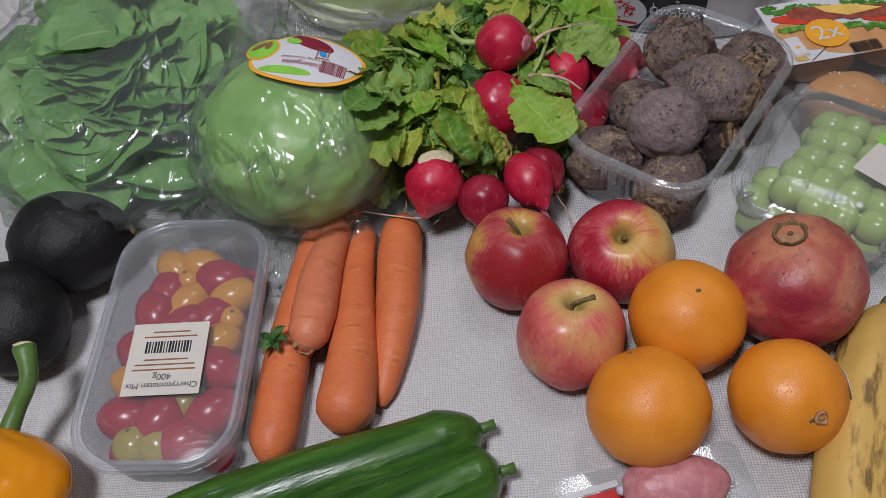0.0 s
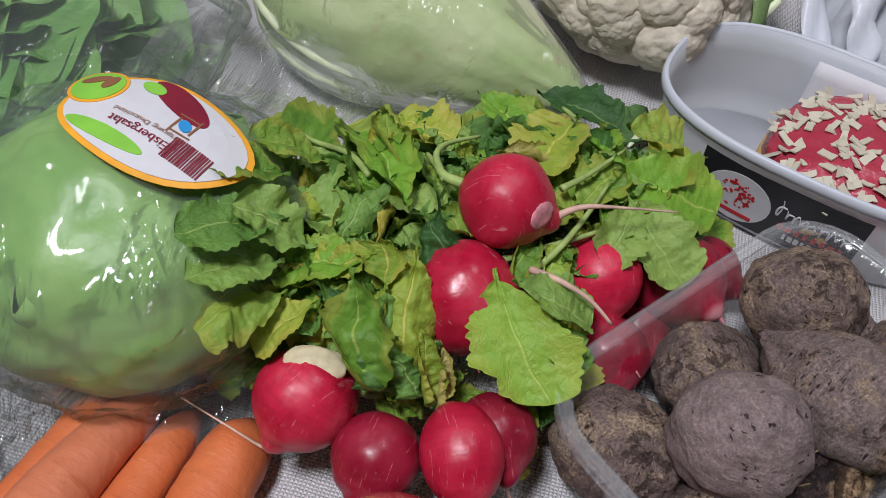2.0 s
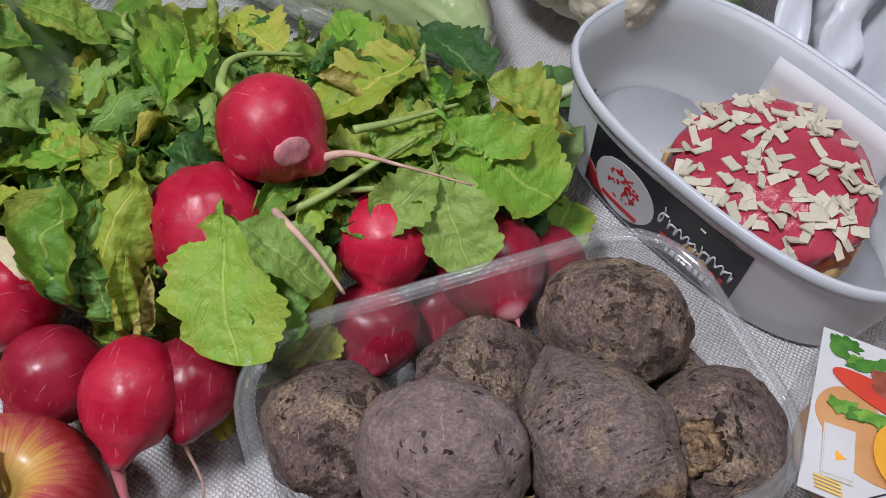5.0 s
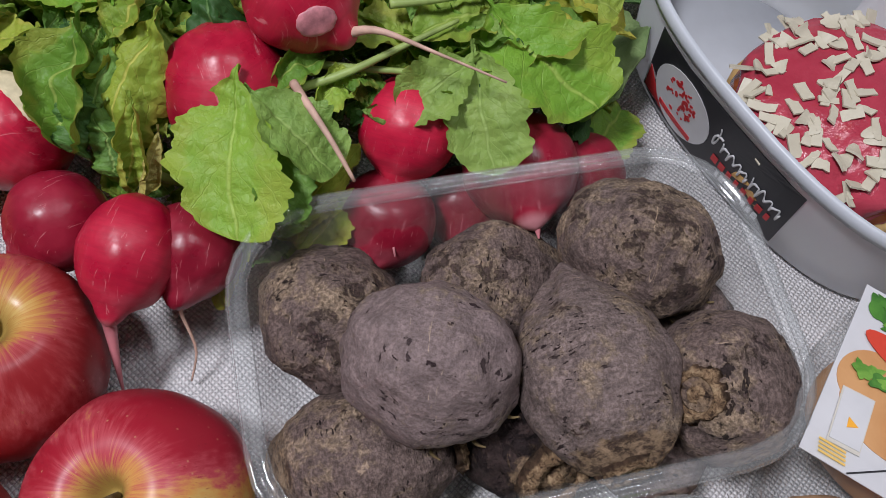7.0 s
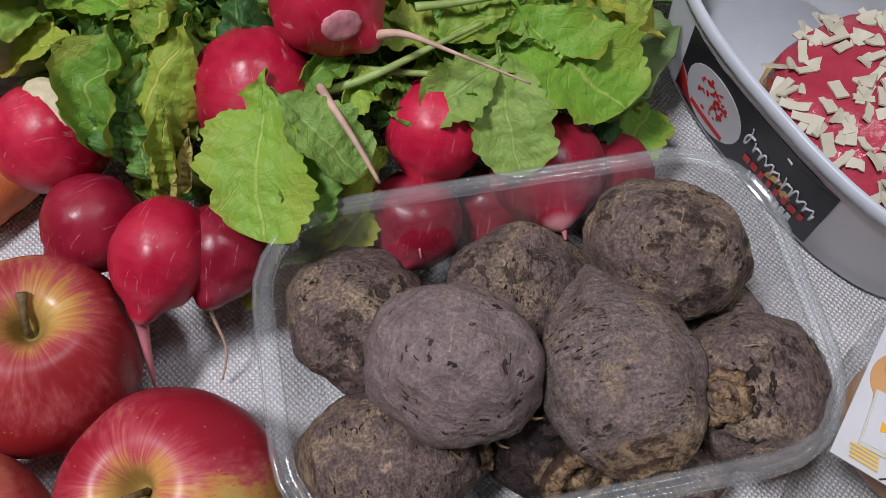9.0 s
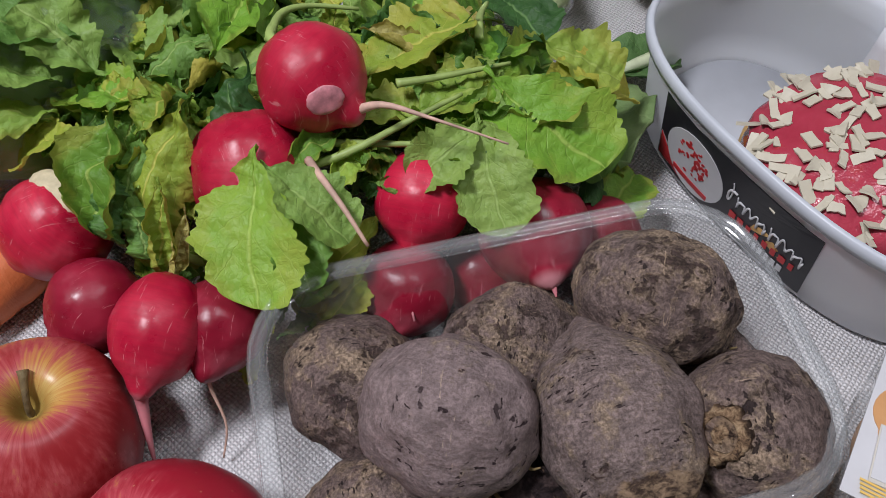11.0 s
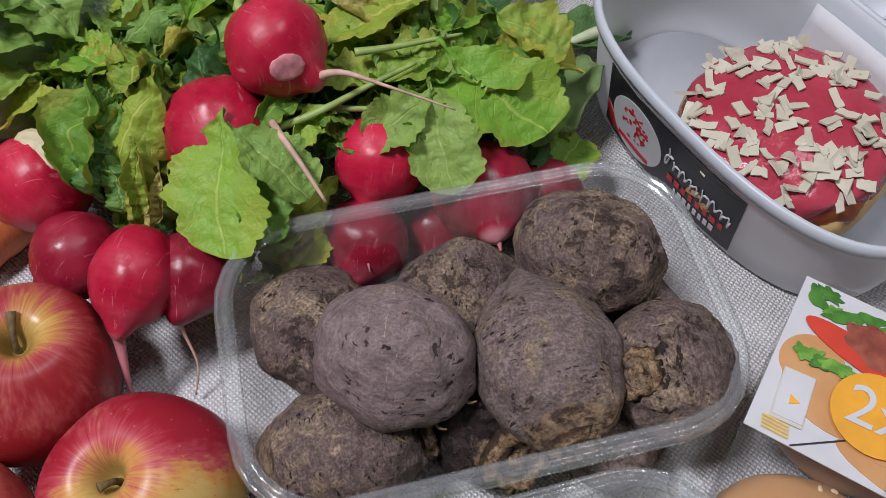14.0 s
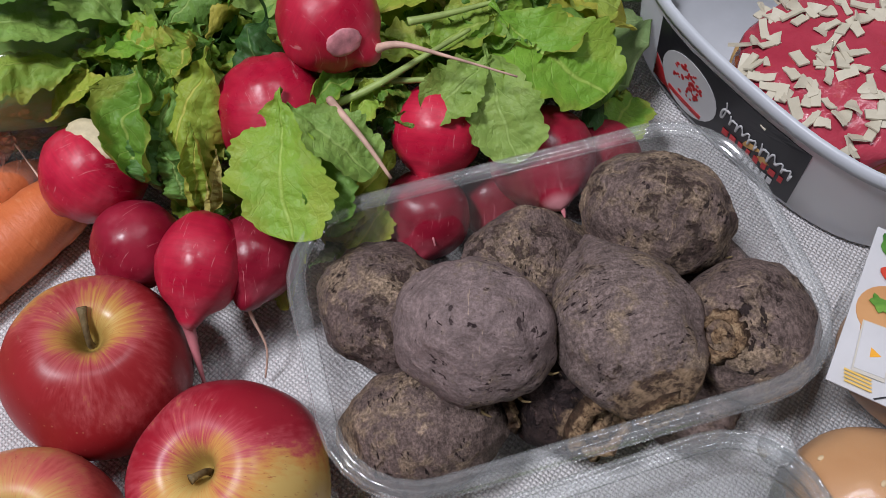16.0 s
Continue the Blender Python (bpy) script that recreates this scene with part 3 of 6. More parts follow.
def lettering(words, size, cx, cy, turn, mapper, off, material, parent, label=""):
    """Words in the built-in font, laid over a surface by mapper."""
    curve = bpy.data.curves.new("words", "FONT")
    curve.body, curve.size, curve.align_x, curve.align_y = words, size, "CENTER", "CENTER"
    ob = new("words", curve)
    bpy.context.view_layer.update()
    me = bpy.data.meshes.new_from_object(ob.evaluated_get(bpy.context.evaluated_depsgraph_get()))
    bpy.data.objects.remove(ob)
    c, d = math.cos(radians(turn)), math.sin(radians(turn))
    for v in me.vertices:
        x, y = v.co.x, v.co.y
        v.co = mapper(cx + c * x - d * y, cy + d * x + c * y, off)
    me.materials.clear()
    return part("lettering", me, material, parent, label)


def bars(count, cx, cy, lx, ly, turn, mapper, off, material, parent, name="code_bar", seed=1):
    """A row of printed bars of uneven width."""
    rnd = random.Random(seed)
    c, d = math.cos(radians(turn)), math.sin(radians(turn))
    for k in range(count):
        x = -lx + 2 * lx * (k + 0.5) / count
        w = lx / count * rnd.uniform(0.35, 0.85)
        part(name, slab(box(cx + c * x, cy + d * x, w, ly, turn, 2), mapper, off, 0.0002, 2), material, parent)


def flat(z):
    return lambda x, y, off: Vector((x, y, z + off))


def leaf(length, width, seed, lobes=5, curl=0.3, cup=0.25, wave=0.06, nu=11, nv=27, notch=0.12):
    """A leaf along +y from its stalk at the origin, lying in xy, face up; wavy, with a scalloped edge."""
    rnd = random.Random(seed)
    ph, sway = rnd.uniform(0, 6), rnd.uniform(-0.25, 0.25)
    off = Vector((rnd.uniform(0, 50), rnd.uniform(0, 50), 0))
    verts, uvs, faces = [], [], []
    for j in range(nv):
        v = j / (nv - 1)
        w = width * (0.10 + 0.9 * math.sin(math.pi * min(1, v * 0.93 + 0.05) ** 0.8) ** 0.75) * (1 if v < 0.98 else 0.55)
        scallop = 1 + notch * (abs(math.sin(lobes * math.pi * v + ph)) ** 0.7 * 1.6 - 1.0) + 0.5 * notch * noise.noise(Vector((v * 9, ph, 0)))
        for i in range(nu):
            u = 2 * i / (nu - 1) - 1
            x = u * w * (scallop if abs(u) > 0.9 else 1 + (scallop - 1) * abs(u)) + sway * length * v * v
            y = length * v * (1 - 0.1 * abs(u) * (1 - v))
            n1 = noise.noise(Vector((x / width * 1.3, y / width * 1.3, 0)) + off)
            z = cup * width * (u * u - 0.3) - curl * length * (v - 0.45) ** 2 + wave * length * n1
            z += 0.45 * wave * length * noise.noise(Vector((x / width * 3.6, y / width * 3.6, 3)) + off)
            z += 0.35 * wave * length * math.sin(3.2 * math.pi * v * 2 + ph) * abs(u) * u
            verts.append((x, y, z))
            uvs.append((0.5 + u / 2, v))
    for j in range(nv - 1):
        for i in range(nu - 1):
            a = j * nu + i
            faces.append((a, a + 1, a + nu + 1, a + nu))
    return mesh(verts, faces, uvs)


def solid(ob, thick):
    mod = ob.modifiers.new("thickness", "SOLIDIFY")
    mod.thickness, mod.offset = thick, 0
    return ob


def crown_mesh(r, seed):
    """A torn corky ring with a sunken middle and a knob in it, about the z axis."""
    off = Vector((seed * 3.7, 0, 0))

    def shape(p):
        f = p.to_2d().length / r
        n = noise.fractal(p * 260 + off, 0.9, 2.1, 4)
        return p + Vector((p.x * 0.18 * n, p.y * 0.18 * n, 0.16 * r * n * (1 if f > 0.15 else 0.3)))
    return lathe([(r * a, r * b) for a, b in ((1.18, -0.22), (1.06, 0.02), (0.92, 0.16), (0.78, 0.22), (0.68, 0.06), (0.60, -0.20), (0.48, -0.30), (0.40, -0.12), (0.32, 0.06), (0.22, 0.08), (0.13, 0.16), (0.03, 0.18))], 52, shape)


# ---- the setting ----
def slab_box(x0, x1, y0, y1, z0, z1):
    c = [(x, y, z) for z in (z0, z1) for y in (y0, y1) for x in (x0, x1)]
    return mesh(c, [(0, 2, 3, 1), (4, 5, 7, 6), (0, 1, 5, 4), (2, 6, 7, 3), (0, 4, 6, 2), (1, 3, 7, 5)], smooth=False)


def structure(name, me, material, label, category):
    return tagged(part(name, me, material), label, category, kind="structure")


structure("floor", slab_box(-2.2, 2.2, -1.8, 2.6, -0.80, -0.75), WOOD, "brown wooden room floor under the table", "floor")
structure("ceiling", slab_box(-2.2, 2.2, -1.8, 2.6, 1.80, 1.85), WALL, "plain pale ceiling above the table", "ceiling")
structure("wall_north", slab_box(-2.2, 2.2, 2.5, 2.6, -0.75, 1.80), WALL, "plain pale room wall", "wall")
structure("wall_south", slab_box(-2.2, 2.2, -1.8, -1.7, -0.75, 1.80), WALL, "plain pale room wall", "wall")
structure("wall_east", slab_box(2.1, 2.2, -1.7, 2.5, -0.75, 1.80), WALL, "plain pale room wall", "wall")
structure("wall_west", slab_box(-2.2, -2.1, -1.7, 2.5, -0.75, 1.80), WALL, "plain pale room wall", "wall")

table = thing("table", "wooden table hidden under a pale cloth", "table")
part("tabletop", slab_box(-0.85, 0.85, -0.35, 1.25, -0.04, -0.006), WOOD, table)
for lx in (-0.78, 0.78):
    for ly in (-0.28, 1.18):
        part("leg", slab_box(lx - 0.03, lx + 0.03, ly - 0.03, ly + 0.03, -0.75, -0.04), WOOD, table)


def cloth_sheet():
    nx, ny = 120, 120
    verts, faces = [], []
    for j in range(ny):
        for i in range(nx):
            x, y = -0.9 + 1.8 * i / (nx - 1), -0.4 + 1.7 * j / (ny - 1)
            z = 0.0012 * noise.noise(Vector((x * 9, y * 9, 0))) - 0.0012
            over = max(abs(x) - 0.86, 0) + max(-0.36 - y, 0) + max(y - 1.26, 0)
            verts.append((x, y, z - 6 * over))
    for j in range(ny - 1):
        for i in range(nx - 1):
            a = j * nx + i
            faces.append((a, a + 1, a + nx + 1, a + nx))
    return mesh(verts, faces)


tagged(solid(part("tablecloth", cloth_sheet(), CLOTH), 0.001), "off-white coarse woven linen tablecloth on the table", "tablecloth")


# ---- apples, oranges, pomegranate ----
def apple(x, y, r, tilt, turn, material, label, seed, stem):
    prof = [(0.001, 0.50), (0.05, 0.51), (0.10, 0.58), (0.17, 0.71), (0.28, 0.81), (0.44, 0.84), (0.62, 0.77), (0.80, 0.60), (0.93, 0.35), (1.0, 0.04), (0.98, -0.26),
            (0.88, -0.54), (0.70, -0.78), (0.50, -0.88), (0.30, -0.86), (0.14, -0.78), (0.02, -0.74)]
    line = smooth_line([(a, 0, b) for a, b in prof], 46)
    off = Vector((seed * 3.7, 0, 0))

    def shape(p):
        d = p.normalized()
        return p * (1 + 0.05 * noise.noise(d * 1.6 + off) + 0.02 * math.cos(5 * math.atan2(p.y, p.x)) * max(0, -p.z / r))

    top = thing("apple", label, "apple", pose(x, y, 0.88 * r, *tilt, turn), "apples on the cloth")
    part("flesh", lathe([(max(v.x, 0.001) * r, v.z * r) for v in line], 56, shape), material, top)
    part("stem", tube(smooth_line([(0, 0, 0.47 * r), (0.05 * r, 0, 0.68 * r), stem], 8), [0.0016, 0.0014, 0.0013, 0.0012, 0.0012, 0.0013, 0.0016, 0.002], 8), STEM, top, "brown woody stem")


apple(0.0595, 0.347, 0.0355, (12, -4), 165, apple_mat("apple_streaked", 0.20, 0.64, 0.18, (0.29, 0.017, 0.022), (0.50, 0.24, 0.065), 0.20), "streaked red and yellow apple, glossy, on the cloth", 1, (0.010, -0.003, 0.031))
apple(0.1315, 0.346, 0.0360, (12, -6), 0, apple_mat("apple_red", 0.22, 0.66, 0.33, (0.33, 0.012, 0.028), (0.58, 0.28, 0.08), 0.16), "deep red apple with a yellow cheek on the cloth", 2, (0.001, -0.004, 0.028))
apple(0.089, 0.284, 0.0355, (8, 12), 110, apple_mat("apple_pale", 0.30, 0.84, 0.0, (0.42, 0.06, 0.05), (0.58, 0.26, 0.11), 0.26), "pale yellow apple flushed with red on the cloth", 3, (-0.004, -0.012, 0.031))


def orange(x, y, r, tilt, turn, seed, label, sticker=False):
    top = thing("orange", label, "orange", pose(x, y, 0.97 * r, *tilt, turn), "oranges on the cloth")
    part("peel", blob(r, r, r * 0.97, 0.025, 1.3, seed, 56, 40, lambda d: d * (1 - 0.035 * max(0, d.z - 0.93) / 0.07)), ORANGE, top)
    part("stem_scar", blob(0.0016, 0.0012, 0.0007, 0.6, 3, seed, 16, 10), STEM, top, "dry brown stem scar", pose(0, 0, 0.925 * r))
    if sticker:
        part("navel", crown_mesh(0.0042, seed), CORK, top, "rough dry navel", pose(0.006, 0, 0.945 * r, 0, 9, 0))
        part("sticker", slab(oval(0, 0, 0.012, 0.009), lambda px, py, off: Vector((px, py, math.sqrt(max(0, (r * 1.01) ** 2 - px * px - py * py)) + off)), 0.0004), WHITE, top, "white paper sticker", pose(0, 0, 0, 0, 0, 0) @ pose(0, 0, 0, 0, 82, 0))


orange(0.164, 0.287, 0.0372, (4, 2), 0, 4, "large smooth orange touching the apples")
orange(0.128, 0.226, 0.0375, (-50, 0), 20, 5, "large smooth orange with a faint scuffed top")
orange(0.213, 0.228, 0.0350, (52, -8), 10, 6, "orange with a dry stem scar and a white sticker", True)

pomegranate = thing("pomegranate", "mottled red-brown pomegranate with a dry open crown", "pomegranate", Matrix.Translation((0.236, 0.304, 0.0430)) @ Vector((-0.24, 0.20, 0.94)).to_track_quat("Z", "Y").to_matrix().to_4x4())
part("rind", blob(0.0447, 0.0440, 0.0430, 0.05, 1.5, 9, 56, 40), POMEGRANATE, pomegranate)
part("crown", lathe([(0.0086, 0.0425), (0.0098, 0.0455), (0.0104, 0.0478), (0.0096, 0.0480), (0.0084, 0.0462), (0.0078, 0.0444), (0.0074, 0.0436)], 36,
     lambda p: p * (1 + 0.05 * noise.noise(p * 300)) + Vector((0, 0, 0.0010 * math.sin(6 * math.atan2(p.y, p.x)))) * (p.z > 0.046)), STEM, pomegranate, "dry brown crown", pose(0, 0, -0.0025))
part("crown_floor", blob(0.0078, 0.0078, 0.0016, 0.25, 5, 3, 26, 12), CORK, pomegranate, "tan dry middle of the crown", pose(0, 0, 0.0415))
part("dry_style", blob(0.0017, 0.0017, 0.0014, 0.4, 4, 3, 12, 8), STEM, pomegranate, "", pose(0, 0, 0.0433))


# ---- carrots, cucumbers, avocados, pepper, bananas ----
def carrot(a, b, radii, label, seed, crown=None):
    a, b = Vector(a), Vector(b)
    way = b - a
    m = Matrix.Translation(a) @ way.to_track_quat("Z", "Y").to_matrix().to_4x4()
    size = way.length
    n = 30
    pts = [(0.0016 * math.sin(7 * k / n + seed), 0.0016 * math.cos(5 * k / n + seed), size * k / (n - 1)) for k in range(n)]
    r = []
    for k in range(n):
        f = k / (n - 1) * (len(radii) - 1)
        i = min(int(f), len(radii) - 2)
        end = min(1, (k + 0.25) / 2.6, (n - 1 - k + 0.25) / 2.6) ** 0.5
        r.append((radii[i] + (radii[i + 1] - radii[i]) * (f - i)) * end * (1 + 0.035 * noise.noise(Vector((k * 0.9, seed * 9, 0)))))
    top = thing("carrot", label, "carrot", m, "carrots on the cloth")
    part("root", tube(pts, r, 22), CARROT, top)
    if crown is not None:
        part("crown", crown_mesh(0.0062, seed), CORK, top, "trimmed tan crown", pose(0, 0, size * crown + 0.0008))
    else:
        for q in range(3):
            a = 2.1 * q + seed
            tip = Vector((0.012 * math.cos(a), 0.012 * math.sin(a), -0.010 - 0.004 * q))
            part("root_hair", tube(smooth_line([(0.003 * math.cos(a), 0.003 * math.sin(a), 0.002), tip * 0.5 + Vector((0.002, 0, 0)), tip], 8), [0.0007 - 0.00006 * h for h in range(8)], 6), CORK, top, "thin dry root hair")
    return top


carrot((-0.086, 0.400, 0.014), (-0.110, 0.213, 0.0165), (0.0125, 0.0145, 0.0155, 0.016, 0.0155), "long orange carrot lying under another carrot", 1)
carrot((-0.069, 0.404, 0.020), (-0.088, 0.285, 0.031), (0.010, 0.0125, 0.0150, 0.0155, 0.013), "short thick bright orange carrot on top of the others", 2, 0.985)
carrot((-0.050, 0.404, 0.011), (-0.062, 0.230, 0.0195), (0.0095, 0.0115, 0.014, 0.018, 0.0205), "long pale orange carrot with its crown trimmed", 3, 0.985)
carrot((-0.019, 0.404, 0.0155), (-0.037, 0.252, 0.008), (0.0145, 0.0165, 0.0155, 0.0125, 0.0075), "tapered orange carrot on the cloth", 4)
sprig = thing("carrot_greens", "small wilted sprig of carrot greens on a carrot", "greens", pose(-0.107, 0.291, 0.034))
for k in range(7):
    a = k * 0.9
    part("sprig_leaf", leaf(0.011, 0.003, 40 + k, 3, 0.8, 0.6, 0.2, 5, 7), LEAF_DARK, sprig, "", pose(0, 0, 0.001 * k, 10, 0, math.degrees(a)))


def cucumber(points, r, label, seed):
    line = smooth_line(points, 34)
    rad = []
    for k in range(34):
        end = min(1, (k + 0.2) / 5.0) ** 0.55 * min(1, (33 - k + 0.2) / 4.0) ** 0.5
        rad.append(r * end * (1 + 0.03 * noise.noise(Vector((k * 0.5, seed, 0)))))
    m = Matrix.Translation(line[0]) @ (line[0] - line[-1]).to_track_quat("Z", "Y").to_matrix().to_4x4()
    local = [m.inverted() @ p for p in line]
    top = thing("cucumber", label, "cucumber", m, "cucumbers on the cloth")
    part("skin", tube(local, rad, 26), CUCUMBER, top)
    way = (local[0] - local[3]).normalized()
    part("stem", tube([way * -0.004, way * 0.004, way * 0.009], [0.0045, 0.0032, 0.0036], 10), GREEN_STEM, top, "short green stem end")


cucumber([(0.026, 0.227, 0.0175), (-0.02, 0.213, 0.0195), (-0.09, 0.196, 0.021), (-0.16, 0.173, 0.021), (-0.225, 0.135, 0.021)], 0.0205, "long dark green cucumber on the cloth", 1)
cucumber([(0.036, 0.198, 0.018), (0.0, 0.188, 0.0195), (-0.07, 0.160, 0.020), (-0.15, 0.125, 0.020)], 0.0195, "dark green cucumber beside another", 2)


def avocado(x, y, rx, ry, rz, turn, seed, label):
    top = thing("avocado", label, "avocado", pose(x, y, rz * 0.97, 6, 0, turn), "avocados on the cloth")
    part("skin", blob(rx, ry, rz, 0.04, 2, seed, 48, 32, lambda d: Vector((d.x, d.y * (1 - 0.14 * d.x), d.z * (1 - 0.1 * d.x)))), AVOCADO, top)
    part("stem_nub", blob(0.004, 0.004, 0.003, 0.3, 3, seed, 10, 8), STEM, top, "", pose(rx * 0.985, 0, 0.001))


avocado(-0.263, 0.387, 0.044, 0.038, 0.036, 8, 1, "almost black ripe avocado on the cloth")
avocado(-0.293, 0.325, 0.040, 0.043, 0.037, 60, 2, "almost black avocado partly behind a pepper stem")

pepper = thing("bell_pepper", "orange-yellow bell pepper with a curved green stem", "pepper", pose(-0.272, 0.195, 0.036))
part("skin", blob(0.046, 0.042, 0.036, 0.05, 1.6, 3, 60, 36, lambda d: d * (1 + 0.06 * math.cos(4 * math.atan2(d.z, d.x)) * (1 - d.y * d.y))), PEPPER, pepper)
part("stem", tube(smooth_line([(0.004, 0.034, 0.006), (0.010, 0.052, 0.012), (0.018, 0.068, 0.022), (0.014, 0.086, 0.030)], 12),
     [0.008, 0.0068, 0.006, 0.0056, 0.0054, 0.0054, 0.0054, 0.0055, 0.0057, 0.006, 0.0068, 0.0072], 14), GREEN_STEM, pepper, "curved green stem")
part("stem_cut", blob(0.0062, 0.0062, 0.0022, 0.15, 3, 2, 14, 8), CUT, pepper, "pale cut end", pose(0.014, 0.087, 0.0305, -55, 0, 0))


def banana(points, r, label, seed):
    line = smooth_line(points, 30)
    m = Matrix.Translation(line[0]) @ (line[0] - line[-1]).to_track_quat("Z", "Y").to_matrix().to_4x4()
    n = 20
    loops = []
    for k, p in enumerate(line):
        way = (line[min(k + 1, 29)] - line[max(k - 1, 0)]).normalized()
        side = way.cross(Vector((0, 0, 1))).normalized()
        up = side.cross(way)
        end = min(1, (k + 0.5) / 5.0) ** 0.7 * min(1, (29 - k + 0.6) / 7.0) ** 0.8
        loops.append([m.inverted() @ (p + r * end * (1 + 0.06 * math.cos(5 * 2 * math.pi * i / n)) * (math.cos(2 * math.pi * i / n) * side + math.sin(2 * math.pi * i / n) * up)) for i in range(n)])
    top = thing("banana", label, "banana", m, "bananas on the cloth")
    part("peel", loft(loops), BANANA, top)
    way = (m.inverted() @ line[0] - m.inverted() @ line[2]).normalized()
    part("tip", tube([way * -0.003, way * 0.004, way * 0.007], [0.0062, 0.005, 0.004], 10), STEM, top, "dark dry tip")


banana([(0.300, 0.292, 0.022), (0.275, 0.250, 0.021), (0.249, 0.200, 0.021), (0.230, 0.150, 0.021), (0.224, 0.100, 0.022)], 0.0205, "yellow banana with brown bruises and spots", 1)
banana([(0.332, 0.290, 0.022), (0.312, 0.245, 0.021), (0.292, 0.195, 0.021), (0.278, 0.145, 0.021), (0.272, 0.095, 0.022)], 0.0205, "yellow banana with brown bruises beside another", 2)

salami = thing("salami_pack", "pink salami sausage in a flat clear vacuum pack", "sausage pack", pose(0.130, 0.178, 0.0015, 0, 0, 10))
part("backing", loft([round_rect(0.060, 0.028, 0.008, 0.0), round_rect(0.060, 0.028, 0.008, 0.0012)], smooth=False), TRAY_RIM, salami, "clear plastic backing")
part("red_label", slab(box(-0.036, 0.006, 0.016, 0.008, 2), flat(0.0014), 0.0003), RED, salami, "red printed label")
part("white_band", slab(box(-0.036, 0.017, 0.016, 0.002, 2), flat(0.0014), 0.0003), WHITE, salami)
part("sausage", blob(0.032, 0.0165, 0.0145, 0.05, 2, 5, 40, 24, lambda d: Vector((math.copysign(abs(d.x) ** 0.7, d.x), d.y, d.z))), PORK, salami, "pink marbled sausage", pose(0.010, 0.004, 0.0155, 0, 0, -8))
for sx in (-1, 1):
    part("clip", blob(0.0028, 0.003, 0.003, 0.2, 3, 3, 10, 8), TUB_RIM, salami, "metal end clip", pose(0.010 + sx * 0.0325, 0.004 - sx * 0.0045, 0.0145))


# ---- trays ----
def open_tray(lx, ly, tall, inset, material, rim, parent, wave=0.0009, count=9):
    """A tapered clear tray with fluted sides, and its rolled rim as a part of its own."""
    loops = []
    for f, z in ((0.0, 0.0015), (0.12, 0.003), (0.2, 0.008), (0.45, tall * 0.4), (0.75, tall * 0.72), (1.0, tall)):
        r = 0.016 + 0.012 * f
        loops.append(round_rect(lx - inset * (1 - f), ly - inset * (1 - f), r, z, 7, wave if 0.15 < f < 0.9 else 0.0, count))
    solid(part("body", loft(loops, (True, False)), material, parent), 0.0005).visible_shadow = False
    edge = []
    for dx, z in ((0, tall - 0.001), (0.0010, tall + 0.0008), (0.0024, tall + 0.0009), (0.0030, tall - 0.0006), (0.0044, tall - 0.0007), (0.0050, tall + 0.0005), (0.0060, tall + 0.0004), (0.0066, tall - 0.001), (0.0066, tall - 0.0045)):
        edge.append(round_rect(lx + dx, ly + dx, 0.028 + dx, z, 7, 0.0))
    solid(part("rim", loft(edge, (False, False)), rim, parent, "rolled clear rim"), 0.0006).visible_shadow = False


beet_tray = thing("beetroot_tray", "clear plastic tray with fluted sides holding beetroots", "tray", pose(0.1922, 0.4635, 0.0, 0, 0, 52.3))
open_tray(0.0868, 0.0528, 0.067, 0.011, TRAY, TRAY_RIM, beet_tray)


def beet(x, y, z, rx, ry, rz, spin, material, label, seed, point=0.25, crown_at=-1, crown=0.011, aim=None):
    m = pose(x, y, z, *spin)
    if aim:
        m = Matrix.Translation((x, y, z)) @ (-Vector(aim)).to_track_quat("Z", "Y").to_matrix().to_4x4() @ pose(0, 0, 0, 0, 0, spin[2])
    top = thing("beetroot", label, "beetroot", m, "beetroots in the tray")
    part("root", blob(rx, ry, rz, 0.08, 2.0, seed, 60, 42, lambda d: Vector((d.x * (1 - point * max(0, d.z) ** 1.7), d.y * (1 - point * max(0, d.z) ** 1.7), d.z))), material, top)
    if crown:
        part("crown", crown_mesh(crown, seed), CROWN, top, "rough corky crown", pose(0, 0, crown_at * rz * 0.975, 180 if crown_at < 0 else 0, 0, 0))
    else:
        for q in range(5):
            a = 0.5 * q - 1.4
            foot = Vector((rx * 0.93 * math.cos(a), ry * 0.93 * math.sin(a), rz * (0.12 * (q % 3) - 0.28)))
            part("rootlet", tube(smooth_line([foot, foot * 1.06 + Vector((0.001, -0.002, 0.002)), foot * 1.05 + Vector((0.003, -0.004 + 0.001 * q, 0.006))], 7), [0.0009 - 0.0001 * h for h in range(7)], 6), STEM, top, "dry brown rootlet")


beet(0.134, 0.433, 0.031, 0.0262, 0.0245, 0.0330, (60, 20, 40), BEET, "dark earthy beetroot against the tray side", 1, crown=0.006)
beet(0.177, 0.403, 0.030, 0.0260, 0.0245, 0.0340, (0, 82, 52), BEET, "muddy beetroot in the tray corner", 2, 0.15, crown=0.010, crown_at=1)
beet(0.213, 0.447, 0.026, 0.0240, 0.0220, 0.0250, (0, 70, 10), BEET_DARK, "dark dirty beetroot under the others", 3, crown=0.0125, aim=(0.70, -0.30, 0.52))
beet(0.252, 0.474, 0.024, 0.0215, 0.0205, 0.0235, (40, 40, 0), BEET, "dark beetroot at the bottom of the tray", 4, crown=0.006)
beet(0.170, 0.486, 0.026, 0.0245, 0.0225, 0.0300, (70, 10, -50), BEET, "grey earthy beetroot below a larger one", 5, crown=0.006)
